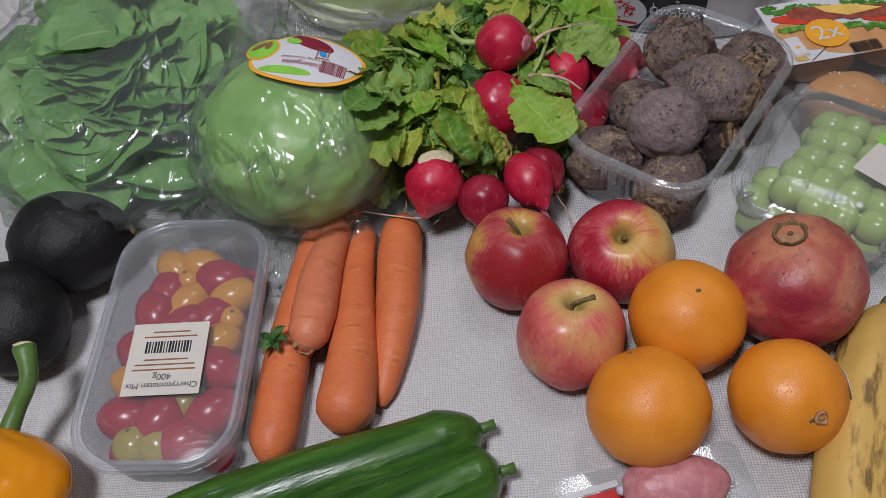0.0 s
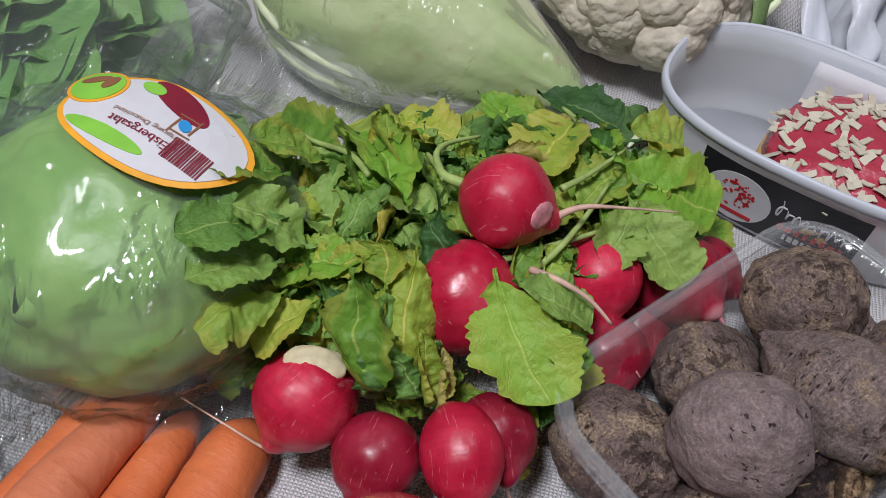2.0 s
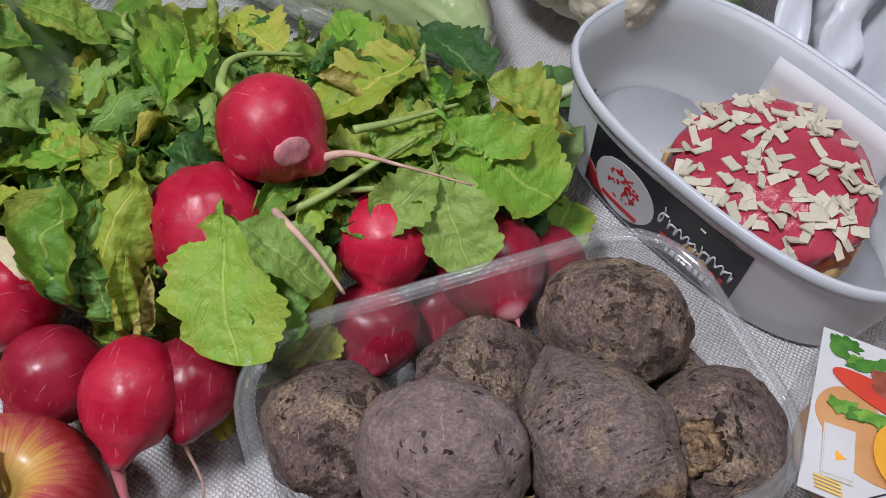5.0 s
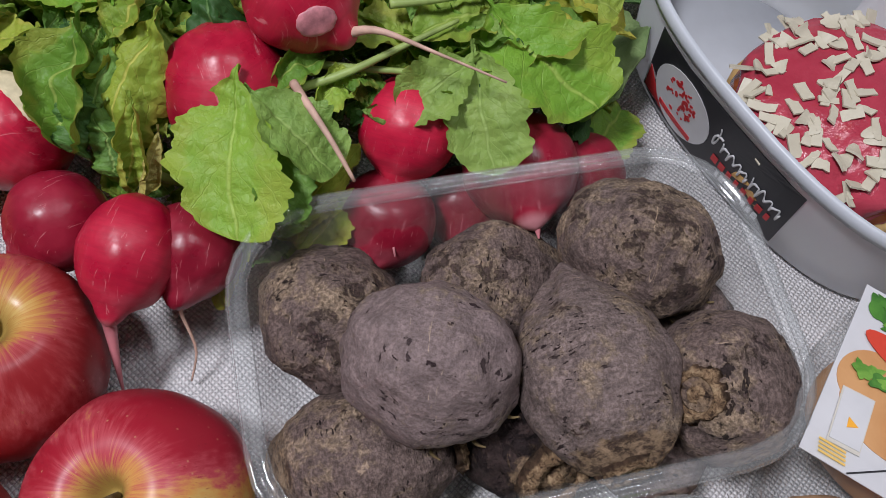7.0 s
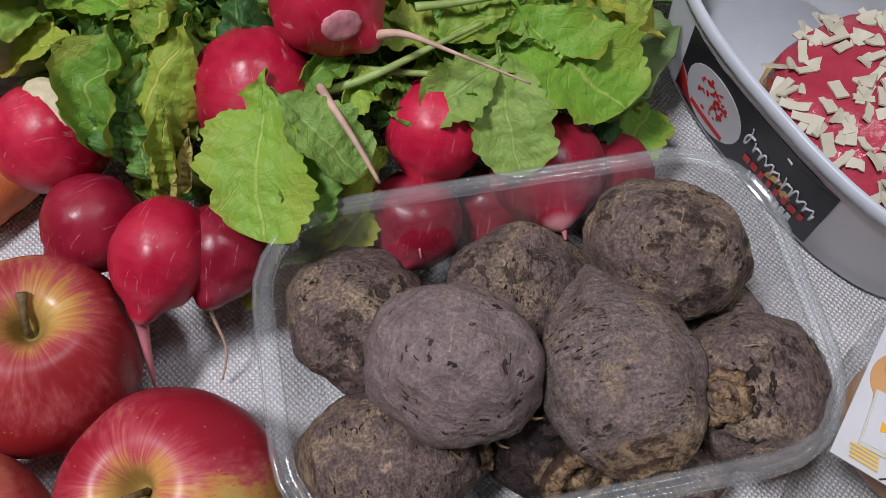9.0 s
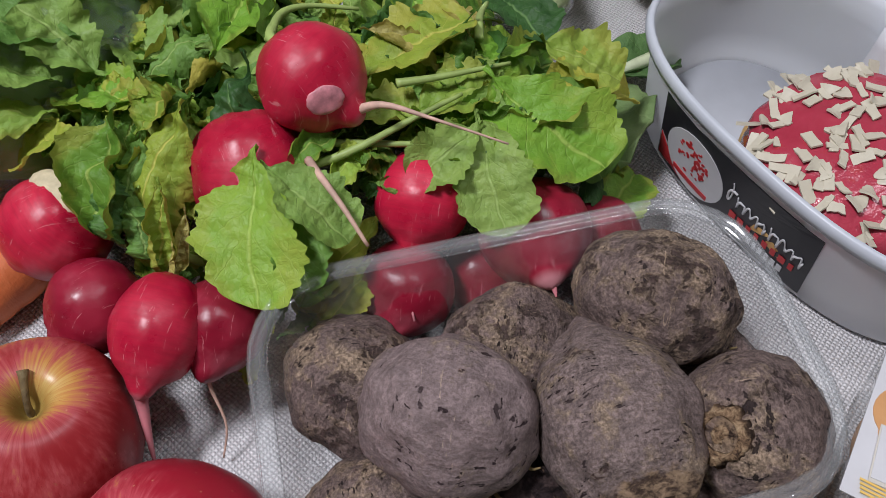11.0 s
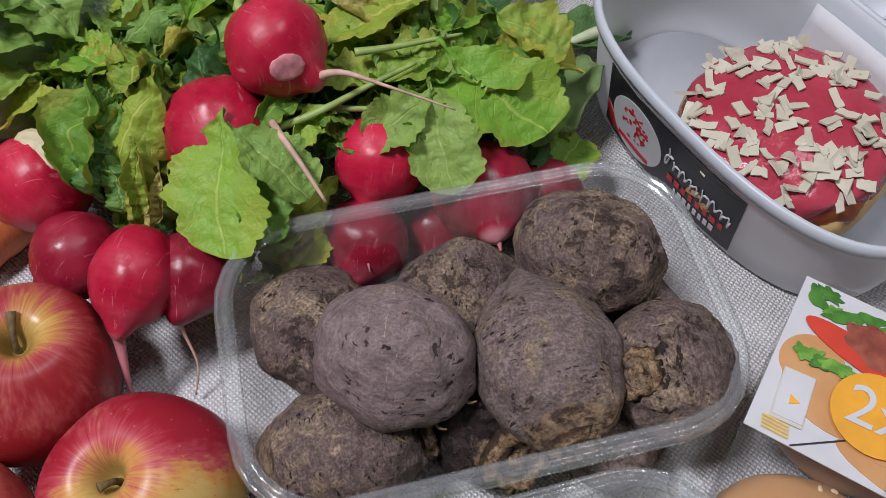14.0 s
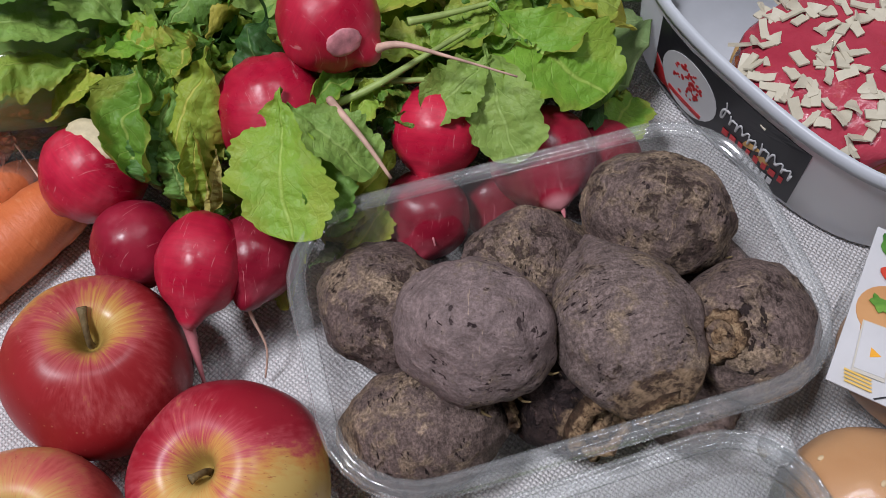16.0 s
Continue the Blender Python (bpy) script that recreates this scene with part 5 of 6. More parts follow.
def radish(x, y, z, rx, rz, aim, seed, tail=()):
    """One radish: its root end points along aim, and its tail runs through the points given."""
    rot = (-Vector(aim)).normalized().to_track_quat("Z", "Y").to_matrix().to_4x4()
    m = Matrix.Translation((x, y, z)) @ rot
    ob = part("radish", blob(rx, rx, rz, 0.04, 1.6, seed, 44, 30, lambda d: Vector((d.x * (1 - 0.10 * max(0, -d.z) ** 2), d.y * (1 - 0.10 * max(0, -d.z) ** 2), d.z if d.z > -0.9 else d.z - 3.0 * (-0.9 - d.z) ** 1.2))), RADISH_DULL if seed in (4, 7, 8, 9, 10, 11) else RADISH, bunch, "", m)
    start = Vector((0, 0, -rz * 1.0))
    back = m.inverted()
    pts = [start * 0.96] + [back @ Vector(p) for p in tail] if tail else [start * 0.96, start * 1.25 + Vector((0.002, 0, 0)), start * 1.5 + Vector((0.005, 0.002, 0))]
    line = smooth_line(pts, 14)
    part("tail_root", tube(line, [((0.0020 if seed == 1 else 0.0008) * (1 - k / 13) ** 2.0 if seed in (1, 5, 8, 10) else 0.0036 * (1 - k / 13) ** 1.3) + 0.00042 for k in range(14)], 8), ROOT if seed in (1, 5, 8, 10) else RADISH, ob, "thin pale tail root")
    if seed > 7 and seed != 10:
        part("stalk_end", tube([(0, 0, rz * 0.94), (0.001, 0, rz * 1.03), (0.002, 0.001, rz * 1.12)], [0.0034, 0.0024, 0.0018], 10), STALK, ob)
    return ob


radish(0.063, 0.4965, 0.095, 0.0207, 0.0207, (0.9, 0.0, -0.25), 1, ((0.094, 0.501, 0.098), (0.113, 0.508, 0.097), (0.136, 0.520, 0.090)))
radish(0.0560, 0.4640, 0.0640, 0.0240, 0.0258, (0.35, -0.2, -0.9), 2)
radish(0.0726, 0.3985, 0.0525, 0.0168, 0.0215, (0.42, -0.85, -0.30), 3, ((0.0815, 0.3785, 0.040), (0.0895, 0.371, 0.028), (0.0945, 0.366, 0.017)))
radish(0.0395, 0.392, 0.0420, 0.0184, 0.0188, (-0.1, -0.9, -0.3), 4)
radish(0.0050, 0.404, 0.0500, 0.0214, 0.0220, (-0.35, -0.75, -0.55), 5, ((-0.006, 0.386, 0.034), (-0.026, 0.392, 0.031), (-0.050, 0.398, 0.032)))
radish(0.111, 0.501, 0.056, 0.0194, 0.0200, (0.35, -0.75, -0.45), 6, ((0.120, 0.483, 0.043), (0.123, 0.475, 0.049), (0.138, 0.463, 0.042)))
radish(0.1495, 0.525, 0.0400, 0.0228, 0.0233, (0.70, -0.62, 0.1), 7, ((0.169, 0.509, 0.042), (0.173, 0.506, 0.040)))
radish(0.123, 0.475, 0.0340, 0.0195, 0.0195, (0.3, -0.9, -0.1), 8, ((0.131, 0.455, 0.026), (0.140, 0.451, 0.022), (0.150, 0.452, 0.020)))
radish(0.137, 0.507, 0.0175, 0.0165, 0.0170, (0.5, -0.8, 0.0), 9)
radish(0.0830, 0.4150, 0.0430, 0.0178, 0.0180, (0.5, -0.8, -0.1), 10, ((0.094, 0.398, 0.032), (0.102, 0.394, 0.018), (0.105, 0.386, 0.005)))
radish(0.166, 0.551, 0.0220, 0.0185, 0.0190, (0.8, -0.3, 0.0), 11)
radish(-0.046, 0.437, 0.045, 0.0180, 0.0190, (-0.6, -0.3, -0.3), 12)
part("pale_scar", blob(0.0068, 0.0054, 0.0012, 0.10, 1.6, 5, 48, 18), SCAR, bunch, "rubbed pale patch", Matrix.Translation((0.0790, 0.4875, 0.1016)) @ Vector((0.018, -0.0105, 0.0075)).to_track_quat("Z", "Y").to_matrix().to_4x4())
part("bitten_top", blob(0.0130, 0.0080, 0.0050, 0.10, 2, 4, 40, 22), CUT, bunch, "dry pale torn top", pose(0.0075, 0.4110, 0.0672, 14, 4, 8))



def radish_leaf(length, width, seed, roll, curl, crumple, teeth, twist=0.0, lobing=0.10):
    """A radish leaf along +y: a narrow stalk end, a broad rounded blade with a toothed edge, rolled across by roll (radians at the
    edge), curled along its length, crumpled and twisted."""
    rnd = random.Random(seed)
    off = Vector((rnd.uniform(0, 50), rnd.uniform(0, 50), rnd.uniform(0, 50)))
    ph, sway = (rnd.uniform(0, 6), rnd.uniform(0, 6)), rnd.uniform(-0.22, 0.22)
    ruffle, beat = rnd.uniform(0.5, 1.0), rnd.uniform(2.2, 3.6)
    nu, nv = 17, 51
    verts, uvs, faces = [], [], []
    for j in range(nv):
        v = j / (nv - 1)
        s = max(0.0, (v - 0.10) / 0.90)
        w = width * (0.05 + 0.95 * (max(0.0, math.sin(math.pi * s ** 1.25)) ** 0.62 if s < 0.70 else 0.955 * math.sqrt(max(0.0, 1 - ((s - 0.70) / 0.301) ** 2.4))))
        turn = twist * (v - 0.4) + 0.35 * crumple * noise.noise(off + Vector((0, v * 3, 7)))
        for i in range(nu):
            u = 2 * i / (nu - 1) - 1
            k = 0 if u < 0 else 1
            edge = 0.11 * (abs(math.sin(1.6 * teeth * math.pi * v + ph[k])) ** 0.7 - 0.6) + 2.0 * lobing * noise.noise(Vector((v * 5.5, 3.0 * k, ph[0]))) + 0.10 * noise.noise(Vector((v * 19, 9.0 * k, ph[1])))
            r = w * (1 + edge * abs(u) ** 2.5)
            bend = roll * (0.6 + 0.8 * v) * (1 + 0.4 * noise.noise(off + Vector((k * 5.0, v * 2.0, 1))))
            a = u * bend
            x = r * (math.sin(a) / bend if abs(bend) > 0.05 else u)
            z = r * (1 - math.cos(a)) / bend if abs(bend) > 0.05 else 0.0
            z += 0.10 * width * abs(u) * ruffle * math.sin(2 * math.pi * beat * v + ph[k]) * abs(u)
            c, d = math.cos(turn), math.sin(turn)
            x, z = c * x - d * z, d * x + c * z
            q = Vector((x / width * 1.2, v * length / width * 1.2, 0)) + off
            z += crumple * width * (0.45 * noise.noise(q) + 0.30 * noise.noise(q * 2.3) + 0.20 * noise.noise(q * 5.0))
            x += crumple * width * 0.25 * noise.noise(q * 1.4 + Vector((0, 0, 9)))
            y = length * v * (1 - 0.10 * abs(u) * (1 - v))
            droop = curl * (v - 0.35)
            y, z = y - 0.25 * length * curl * curl * max(0.0, v - 0.35) ** 3, z - 0.5 * length * droop * abs(v - 0.35)
            verts.append((x + sway * length * v * v, y, z - 0.12 * width * max(0.0, 0.12 - abs(u)) * 8 * (1 - v)))
            uvs.append((0.5 + u / 2, v))
    for j in range(nv - 1):
        for i in range(nu - 1):
            a = j * nu + i
            faces.append((a, a + 1, a + nu + 1, a + nu))
    return mesh(verts, faces, uvs)


RAD_LEAVES = [radish_leaf(*row) for row in (
    (0.062, 0.0215, 501, 0.55, 0.7, 0.32, 7), (0.055, 0.0200, 502, -0.95, 0.9, 0.50, 8), (0.070, 0.0255, 503, 0.35, 0.5, 0.24, 9, 0.2, 0.14), (0.048, 0.0175, 504, 1.4, 1.1, 0.60, 6, 0.8),
    (0.060, 0.0150, 505, 2.2, 0.8, 0.65, 7, 1.2), (0.052, 0.0170, 506, -1.8, 1.3, 1.00, 6, 1.6), (0.044, 0.0190, 507, 0.6, 0.5, 0.35, 6), (0.066, 0.0170, 508, -1.3, 0.9, 0.55, 9, 1.4))]
SKINS = (RADISH_LEAF, LEAF_DARK, LEAF_MUTED, LEAF_WILTED, RADISH_LEAF, LEAF_DARK, LEAF_MUTED, LEAF_FRESH)
LEAF_COPIES = {}


def bunch_leaf(kind, skin, m, label=""):
    key = (kind, skin.name)
    if key not in LEAF_COPIES:
        LEAF_COPIES[key] = RAD_LEAVES[kind].copy()
    ob = part("leaf", LEAF_COPIES[key], skin, bunch, label, m)
    return ob


# leaf centres fill the heap's plan, higher towards its middle
rnd = random.Random(77)
HEAP = ((-0.035, 0.478, 0.052, 0.064), (0.015, 0.510, 0.058, 0.068), (0.070, 0.553, 0.058, 0.066), (0.118, 0.556, 0.050, 0.056), (0.004, 0.440, 0.045, 0.058), (-0.050, 0.470, 0.034, 0.070))
placed = 0
while placed < 330:
    hx, hy, hr, tall = HEAP[rnd.choices(range(6), (4, 5, 5, 4, 5, 3))[0]]
    a, f = rnd.uniform(0, 2 * math.pi), math.sqrt(rnd.random())
    x, y = hx + hr * f * math.cos(a), hy + 0.85 * hr * f * math.sin(a)
    if math.hypot(x - 0.068, y - 0.490) < 0.025 or math.hypot(x - 0.060, y - 0.452) < 0.026 or (y < 0.440 and x > 0.034) or (x > 0.085 and y < 0.545) or math.hypot(x - 0.155, y - 0.530) < 0.036 or y < 0.424 or (y < 0.438 and x > 0.010):
        continue
    z = 0.016 + tall * math.sqrt(max(0, 1 - f * f)) * rnd.uniform(0.50, 1.06)
    out = math.degrees(math.atan2(y - 0.475, x - 0.035)) - 90 + rnd.uniform(-75, 75)
    m = pose(x, y, z, 0, 0, out) @ pose(0, 0, 0, -24 * f + rnd.uniform(-30, 30), rnd.uniform(-55, 55), 0) @ Matrix.Translation((0, -0.024, 0)) @ Matrix.Scale(rnd.uniform(0.50, 1.0), 4)
    bunch_leaf(rnd.choice((0, 1, 1, 2, 3, 3, 4, 5, 6, 6, 7)), SKINS[rnd.randrange(8)], m)
    placed += 1
# small crumpled leaves and torn bits that fill the top of the heap
for hx, hy, rx, ry, low, high, count in ((0.006, 0.452, 0.040, 0.028, 0.058, 0.086, 70), (-0.030, 0.480, 0.045, 0.035, 0.056, 0.082, 40), (0.104, 0.540, 0.042, 0.030, 0.058, 0.080, 44), (0.030, 0.532, 0.050, 0.040, 0.060, 0.082, 44),
                                         (0.046, 0.428, 0.016, 0.012, 0.036, 0.060, 14), (0.090, 0.500, 0.016, 0.014, 0.050, 0.074, 14), (0.098, 0.452, 0.014, 0.016, 0.024, 0.050, 12)):
    for k in range(count):
        a, f = rnd.uniform(0, 2 * math.pi), math.sqrt(rnd.random())
        x, y = hx + rx * f * math.cos(a), hy + ry * f * math.sin(a)
        if math.hypot(x - 0.066, y - 0.493) < 0.024 or math.hypot(x - 0.060, y - 0.455) < 0.024 or math.hypot(x - 0.150, y - 0.528) < 0.028 or math.hypot(x - 0.006, y - 0.404) < 0.024:
            continue
        z = high - (high - low) * (0.75 * f * f + 0.35 * rnd.random())
        m = pose(x, y, z, 0, 0, rnd.uniform(0, 360)) @ pose(0, 0, 0, rnd.uniform(-45, 30), rnd.uniform(-60, 60), 0) @ Matrix.Translation((0, -0.016, 0)) @ Matrix.Scale(rnd.uniform(0.34, 0.66), 4)
        bunch_leaf(rnd.choice((1, 3, 3, 5, 5, 6, 6, 7)), rnd.choice((RADISH_LEAF, LEAF_DARK, LEAF_MUTED, LEAF_FRESH, RADISH_LEAF, LEAF_WILTED, LEAF_MUTED)), m)


# the broad leaves that lie on top
def laid_leaf(kind, skin, base, tip, roll=0.0, wide=1.0, label=""):
    """A leaf from base to tip, turned by roll about its own length."""
    base, tip = Vector(base), Vector(tip)
    y = (tip - base).normalized()
    x = y.cross(Vector((0, 0, 1))).normalized()
    turn = Matrix((x, y, x.cross(y))).transposed().to_4x4()
    size = (tip - base).length / (0.062, 0.055, 0.070, 0.048, 0.060, 0.052, 0.044, 0.066)[kind]
    m = Matrix.Translation(base) @ turn @ pose(0, 0, 0, 0, roll, 0) @ Matrix.Diagonal((size * wide, size, size, 1))
    return bunch_leaf(kind, skin, m, label)


laid_leaf(2, LEAF_FRESH, (0.066, 0.464, 0.089), (0.091, 0.416, 0.067), 10, 1.0, "broad bright green leaf")
laid_leaf(0, LEAF_MUTED, (0.074, 0.458, 0.092), (0.114, 0.460, 0.076), -10, 0.95, "grey-green leaf")
laid_leaf(6, LEAF_MUTED, (0.086, 0.456, 0.078), (0.110, 0.438, 0.066), 0, 0.8, "grey-green leaf")
laid_leaf(0, LEAF_MUTED, (0.113, 0.532, 0.082), (0.148, 0.500, 0.064), 14, 0.95, "dull green folded leaf")
laid_leaf(6, LEAF_MUTED, (0.119, 0.528, 0.082), (0.110, 0.494, 0.074), -14, 0.8, "dull green folded leaf")
laid_leaf(2, LEAF_FRESH, (0.104, 0.548, 0.086), (0.160, 0.540, 0.064), 4, 1.15, "broad green leaf")
laid_leaf(0, LEAF_MUTED, (0.112, 0.566, 0.078), (0.162, 0.558, 0.052), -8, 1.0, "broad green leaf")
laid_leaf(6, RADISH_LEAF, (0.107, 0.582, 0.080), (0.142, 0.596, 0.064), 6, 0.9, "yellow-green leaf")
laid_leaf(7, LEAF_FRESH, (0.086, 0.540, 0.082), (0.116, 0.586, 0.070), 10, 0.9, "green leaf with a yellow edge")
laid_leaf(4, LEAF_STRAW, (0.050, 0.536, 0.084), (0.086, 0.548, 0.080), 0, 1.0, "pale straw-coloured folded leaf")
laid_leaf(0, LEAF_FRESH, (0.030, 0.584, 0.076), (0.066, 0.556, 0.081), 0, 0.85, "green leaf")
laid_leaf(0, LEAF_DARK, (0.058, 0.612, 0.062), (0.104, 0.590, 0.074), 0, 0.85, "dark green leaf")
laid_leaf(3, LEAF_STRAW, (0.062, 0.575, 0.078), (0.086, 0.562, 0.077), 0, 0.9, "yellow leaf")
laid_leaf(0, LEAF_FRESH, (0.024, 0.480, 0.093), (-0.018, 0.548, 0.078), 12, 0.62, "upright pale green leaf")
laid_leaf(6, LEAF_WILTED, (-0.008, 0.554, 0.076), (0.028, 0.542, 0.081), 0, 0.9, "yellow leaf")
laid_leaf(2, LEAF_MUTED, (-0.020, 0.470, 0.084), (-0.074, 0.478, 0.068), 0, 0.85, "dull green leaf")
laid_leaf(0, RADISH_LEAF, (-0.014, 0.510, 0.080), (-0.080, 0.552, 0.056), -10, 0.8, "dull green leaf")
laid_leaf(0, LEAF_MUTED, (-0.020, 0.526, 0.076), (-0.030, 0.486, 0.080), 0, 0.9)
laid_leaf(1, LEAF_WILTED, (0.034, 0.460, 0.094), (0.037, 0.414, 0.070), -6, 0.85, "long yellow-green wilted leaf")
laid_leaf(4, LEAF_WILTED, (0.042, 0.436, 0.080), (0.060, 0.414, 0.054), 6, 1.1, "yellow wilted leaf")
laid_leaf(4, LEAF_STRAW, (0.052, 0.436, 0.070), (0.062, 0.416, 0.050), -20, 0.9, "dry straw-coloured leaf")
laid_leaf(5, LEAF_DARK, (0.032, 0.492, 0.092), (0.054, 0.438, 0.068), 10, 0.9, "dark shrivelled leaf")
laid_leaf(5, LEAF_DARK, (0.040, 0.476, 0.084), (0.058, 0.432, 0.056), -30, 0.8, "dark shrivelled leaf")
laid_leaf(3, RADISH_LEAF, (0.014, 0.446, 0.088), (0.024, 0.400, 0.068), 14, 0.9, "long green leaf")
laid_leaf(1, LEAF_MUTED, (0.026, 0.444, 0.086), (0.034, 0.412, 0.066), -8, 0.9, "dull green leaf")
laid_leaf(0, LEAF_FRESH, (0.018, 0.452, 0.088), (-0.026, 0.446, 0.080), 0, 0.9, "bright green leaf")
laid_leaf(5, LEAF_DARK, (0.022, 0.430, 0.078), (0.036, 0.404, 0.066), 0, 1.5, "crumpled dark green leaf")
laid_leaf(5, LEAF_MUTED, (0.032, 0.428, 0.072), (0.050, 0.408, 0.060), 20, 1.3, "crumpled dull green leaf")
laid_leaf(5, RADISH_LEAF, (-0.002, 0.446, 0.080), (0.016, 0.430, 0.072), 40, 1.2, "crumpled leaf")
laid_leaf(3, RADISH_LEAF, (0.082, 0.492, 0.080), (0.068, 0.470, 0.082), 0, 1.0)
laid_leaf(3, LEAF_FRESH, (0.094, 0.496, 0.076), (0.082, 0.476, 0.074), 0, 1.2)
laid_leaf(6, RADISH_LEAF, (0.072, 0.500, 0.080), (0.094, 0.522, 0.078), 0, 0.8)
laid_leaf(4, LEAF_MUTED, (0.096, 0.488, 0.068), (0.119, 0.496, 0.066), 0, 1.2, "dull green leaf")
laid_leaf(2, LEAF_WILTED, (0.102, 0.488, 0.052), (0.095, 0.448, 0.044), 10, 0.75, "yellow leaf")
laid_leaf(0, LEAF_WILTED, (0.112, 0.476, 0.048), (0.110, 0.440, 0.040), -10, 0.8, "yellow leaf")
laid_leaf(0, LEAF_WILTED, (0.092, 0.442, 0.050), (0.086, 0.408, 0.018), 0, 0.8, "yellow leaf")
laid_leaf(6, LEAF_MUTED, (-0.040, 0.476, 0.080), (-0.002, 0.474, 0.084), 0, 0.9, "grey-green leaf")
laid_leaf(0, LEAF_MUTED, (-0.006, 0.464, 0.082), (-0.034, 0.428, 0.064), 8, 1.0, "grey-green leaf")
laid_leaf(3, LEAF_WILTED, (0.026, 0.440, 0.086), (0.022, 0.468, 0.090), 0, 1.3, "yellow leaf")
laid_leaf(2, RADISH_LEAF, (-0.034, 0.456, 0.076), (-0.064, 0.412, 0.046), 0, 0.75, "green leaf")
laid_leaf(0, LEAF_DARK, (-0.050, 0.452, 0.070), (-0.094, 0.466, 0.060), 0, 0.9, "dark green leaf")
laid_leaf(0, LEAF_WILTED, (0.002, 0.432, 0.082), (-0.022, 0.410, 0.068), 6, 0.9, "yellow leaf")
laid_leaf(6, LEAF_WILTED, (-0.012, 0.432, 0.078), (-0.034, 0.422, 0.070), -6, 0.9, "yellow-green leaf")
laid_leaf(0, RADISH_LEAF, (-0.008, 0.520, 0.078), (-0.040, 0.580, 0.046), 0, 0.8)
laid_leaf(2, LEAF_DARK, (0.010, 0.528, 0.078), (-0.018, 0.576, 0.050), 0, 0.8, "dark green leaf")
laid_leaf(7, LEAF_MUTED, (0.012, 0.502, 0.088), (-0.010, 0.466, 0.084), 0, 1.0)
laid_leaf(0, LEAF_FRESH, (0.100, 0.552, 0.082), (0.094, 0.592, 0.068), 0, 0.8, "bright green leaf")
laid_leaf(6, RADISH_LEAF, (0.092, 0.518, 0.080), (0.110, 0.552, 0.080), 0, 0.9)
laid_leaf(0, LEAF_WILTED, (0.118, 0.562, 0.078), (0.148, 0.606, 0.056), 0, 0.8, "yellow-green leaf")
laid_leaf(0, RADISH_LEAF, (0.050, 0.560, 0.078), (0.074, 0.606, 0.060), 0, 0.9)
laid_leaf(0, RADISH_LEAF, (-0.027, 0.475, 0.100), (-0.055, 0.458, 0.123), 0, 0.90, "dull green leaf lying over the lettuce film")
laid_leaf(2, LEAF_MUTED, (-0.020, 0.455, 0.096), (-0.053, 0.427, 0.119), 0, 0.80, "dull green leaf lying over the lettuce film")
laid_leaf(0, LEAF_MUTED, (-0.016, 0.440, 0.088), (-0.043, 0.414, 0.108), 0, 0.95, "dull green leaf lying over the lettuce film")
laid_leaf(1, RADISH_LEAF, (-0.012, 0.431, 0.080), (-0.037, 0.404, 0.096), 0, 0.95, "dull green leaf lying over the lettuce film")
laid_leaf(0, RADISH_LEAF, (-0.021, 0.504, 0.082), (-0.048, 0.488, 0.112), 0, 0.80, "dull green leaf lying over the lettuce film")
laid_leaf(6, LEAF_MUTED, (-0.008, 0.453, 0.086), (-0.037, 0.448, 0.112), 0, 0.90, "dull green leaf lying over the lettuce film")
for k, (pts, thick) in enumerate(((((0.046, 0.500, 0.095), (0.034, 0.503, 0.094), (0.027, 0.512, 0.091), (0.020, 0.524, 0.084)), 0.0026), (((0.034, 0.502, 0.093), (0.026, 0.516, 0.092), (0.028, 0.530, 0.088), (0.040, 0.546, 0.082)), 0.0020),
                         (((0.084, 0.519, 0.088), (0.092, 0.530, 0.087), (0.100, 0.544, 0.085), (0.108, 0.560, 0.082)), 0.0018), (((0.074, 0.470, 0.074), (0.088, 0.488, 0.080), (0.098, 0.512, 0.084), (0.104, 0.534, 0.083)), 0.0020),
                         (((-0.062, 0.470, 0.074), (-0.044, 0.464, 0.079), (-0.026, 0.458, 0.082), (0.000, 0.462, 0.080)), 0.0020), (((0.090, 0.563, 0.082), (0.082, 0.574, 0.082), (0.074, 0.590, 0.074)), 0.0022),
                         (((0.064, 0.478, 0.076), (0.084, 0.492, 0.078), (0.104, 0.510, 0.076), (0.118, 0.528, 0.076)), 0.0018), (((0.044, 0.428, 0.050), (0.034, 0.420, 0.046), (0.026, 0.416, 0.046), (0.016, 0.420, 0.052)), 0.0024),
                         (((0.062, 0.436, 0.040), (0.056, 0.428, 0.048), (0.046, 0.424, 0.054), (0.036, 0.432, 0.062)), 0.0024),
                         (((0.000, 0.500, 0.086), (-0.014, 0.512, 0.084), (-0.034, 0.520, 0.078), (-0.050, 0.536, 0.066)), 0.0019))):
    part("stalk", tube(smooth_line(pts, 14), [thick * (1 - 0.045 * i) for i in range(14)], 8), STALK, bunch, "curved pale green stalk")
part("loose_root", tube(smooth_line([(0.080, 0.474, 0.082), (0.092, 0.469, 0.086), (0.106, 0.465, 0.084), (0.118, 0.463, 0.074)], 14), [0.0017 - 0.00008 * i for i in range(14)], 8), ROOT, bunch, "long pale pink tail root")


# ---- ice cream tub with a glazed pastry ----
TUBX, TUBY, TUBTURN = 0.222, 0.652, -18.0
tub = thing("ice_cream_tub", "empty frosted white oval ice cream tub reused for a pastry", "tub", pose(TUBX, TUBY, 0, 0, 0, TUBTURN))


def stadium(lx, ly, z, n=64):
    out = []
    for i in range(n):
        a = 2 * math.pi * i / n
        c, s = math.cos(a), math.sin(a)
        out.append(Vector((lx * math.copysign(abs(c) ** 0.74, c), ly * math.copysign(abs(s) ** 0.74, s), z)))
    return out


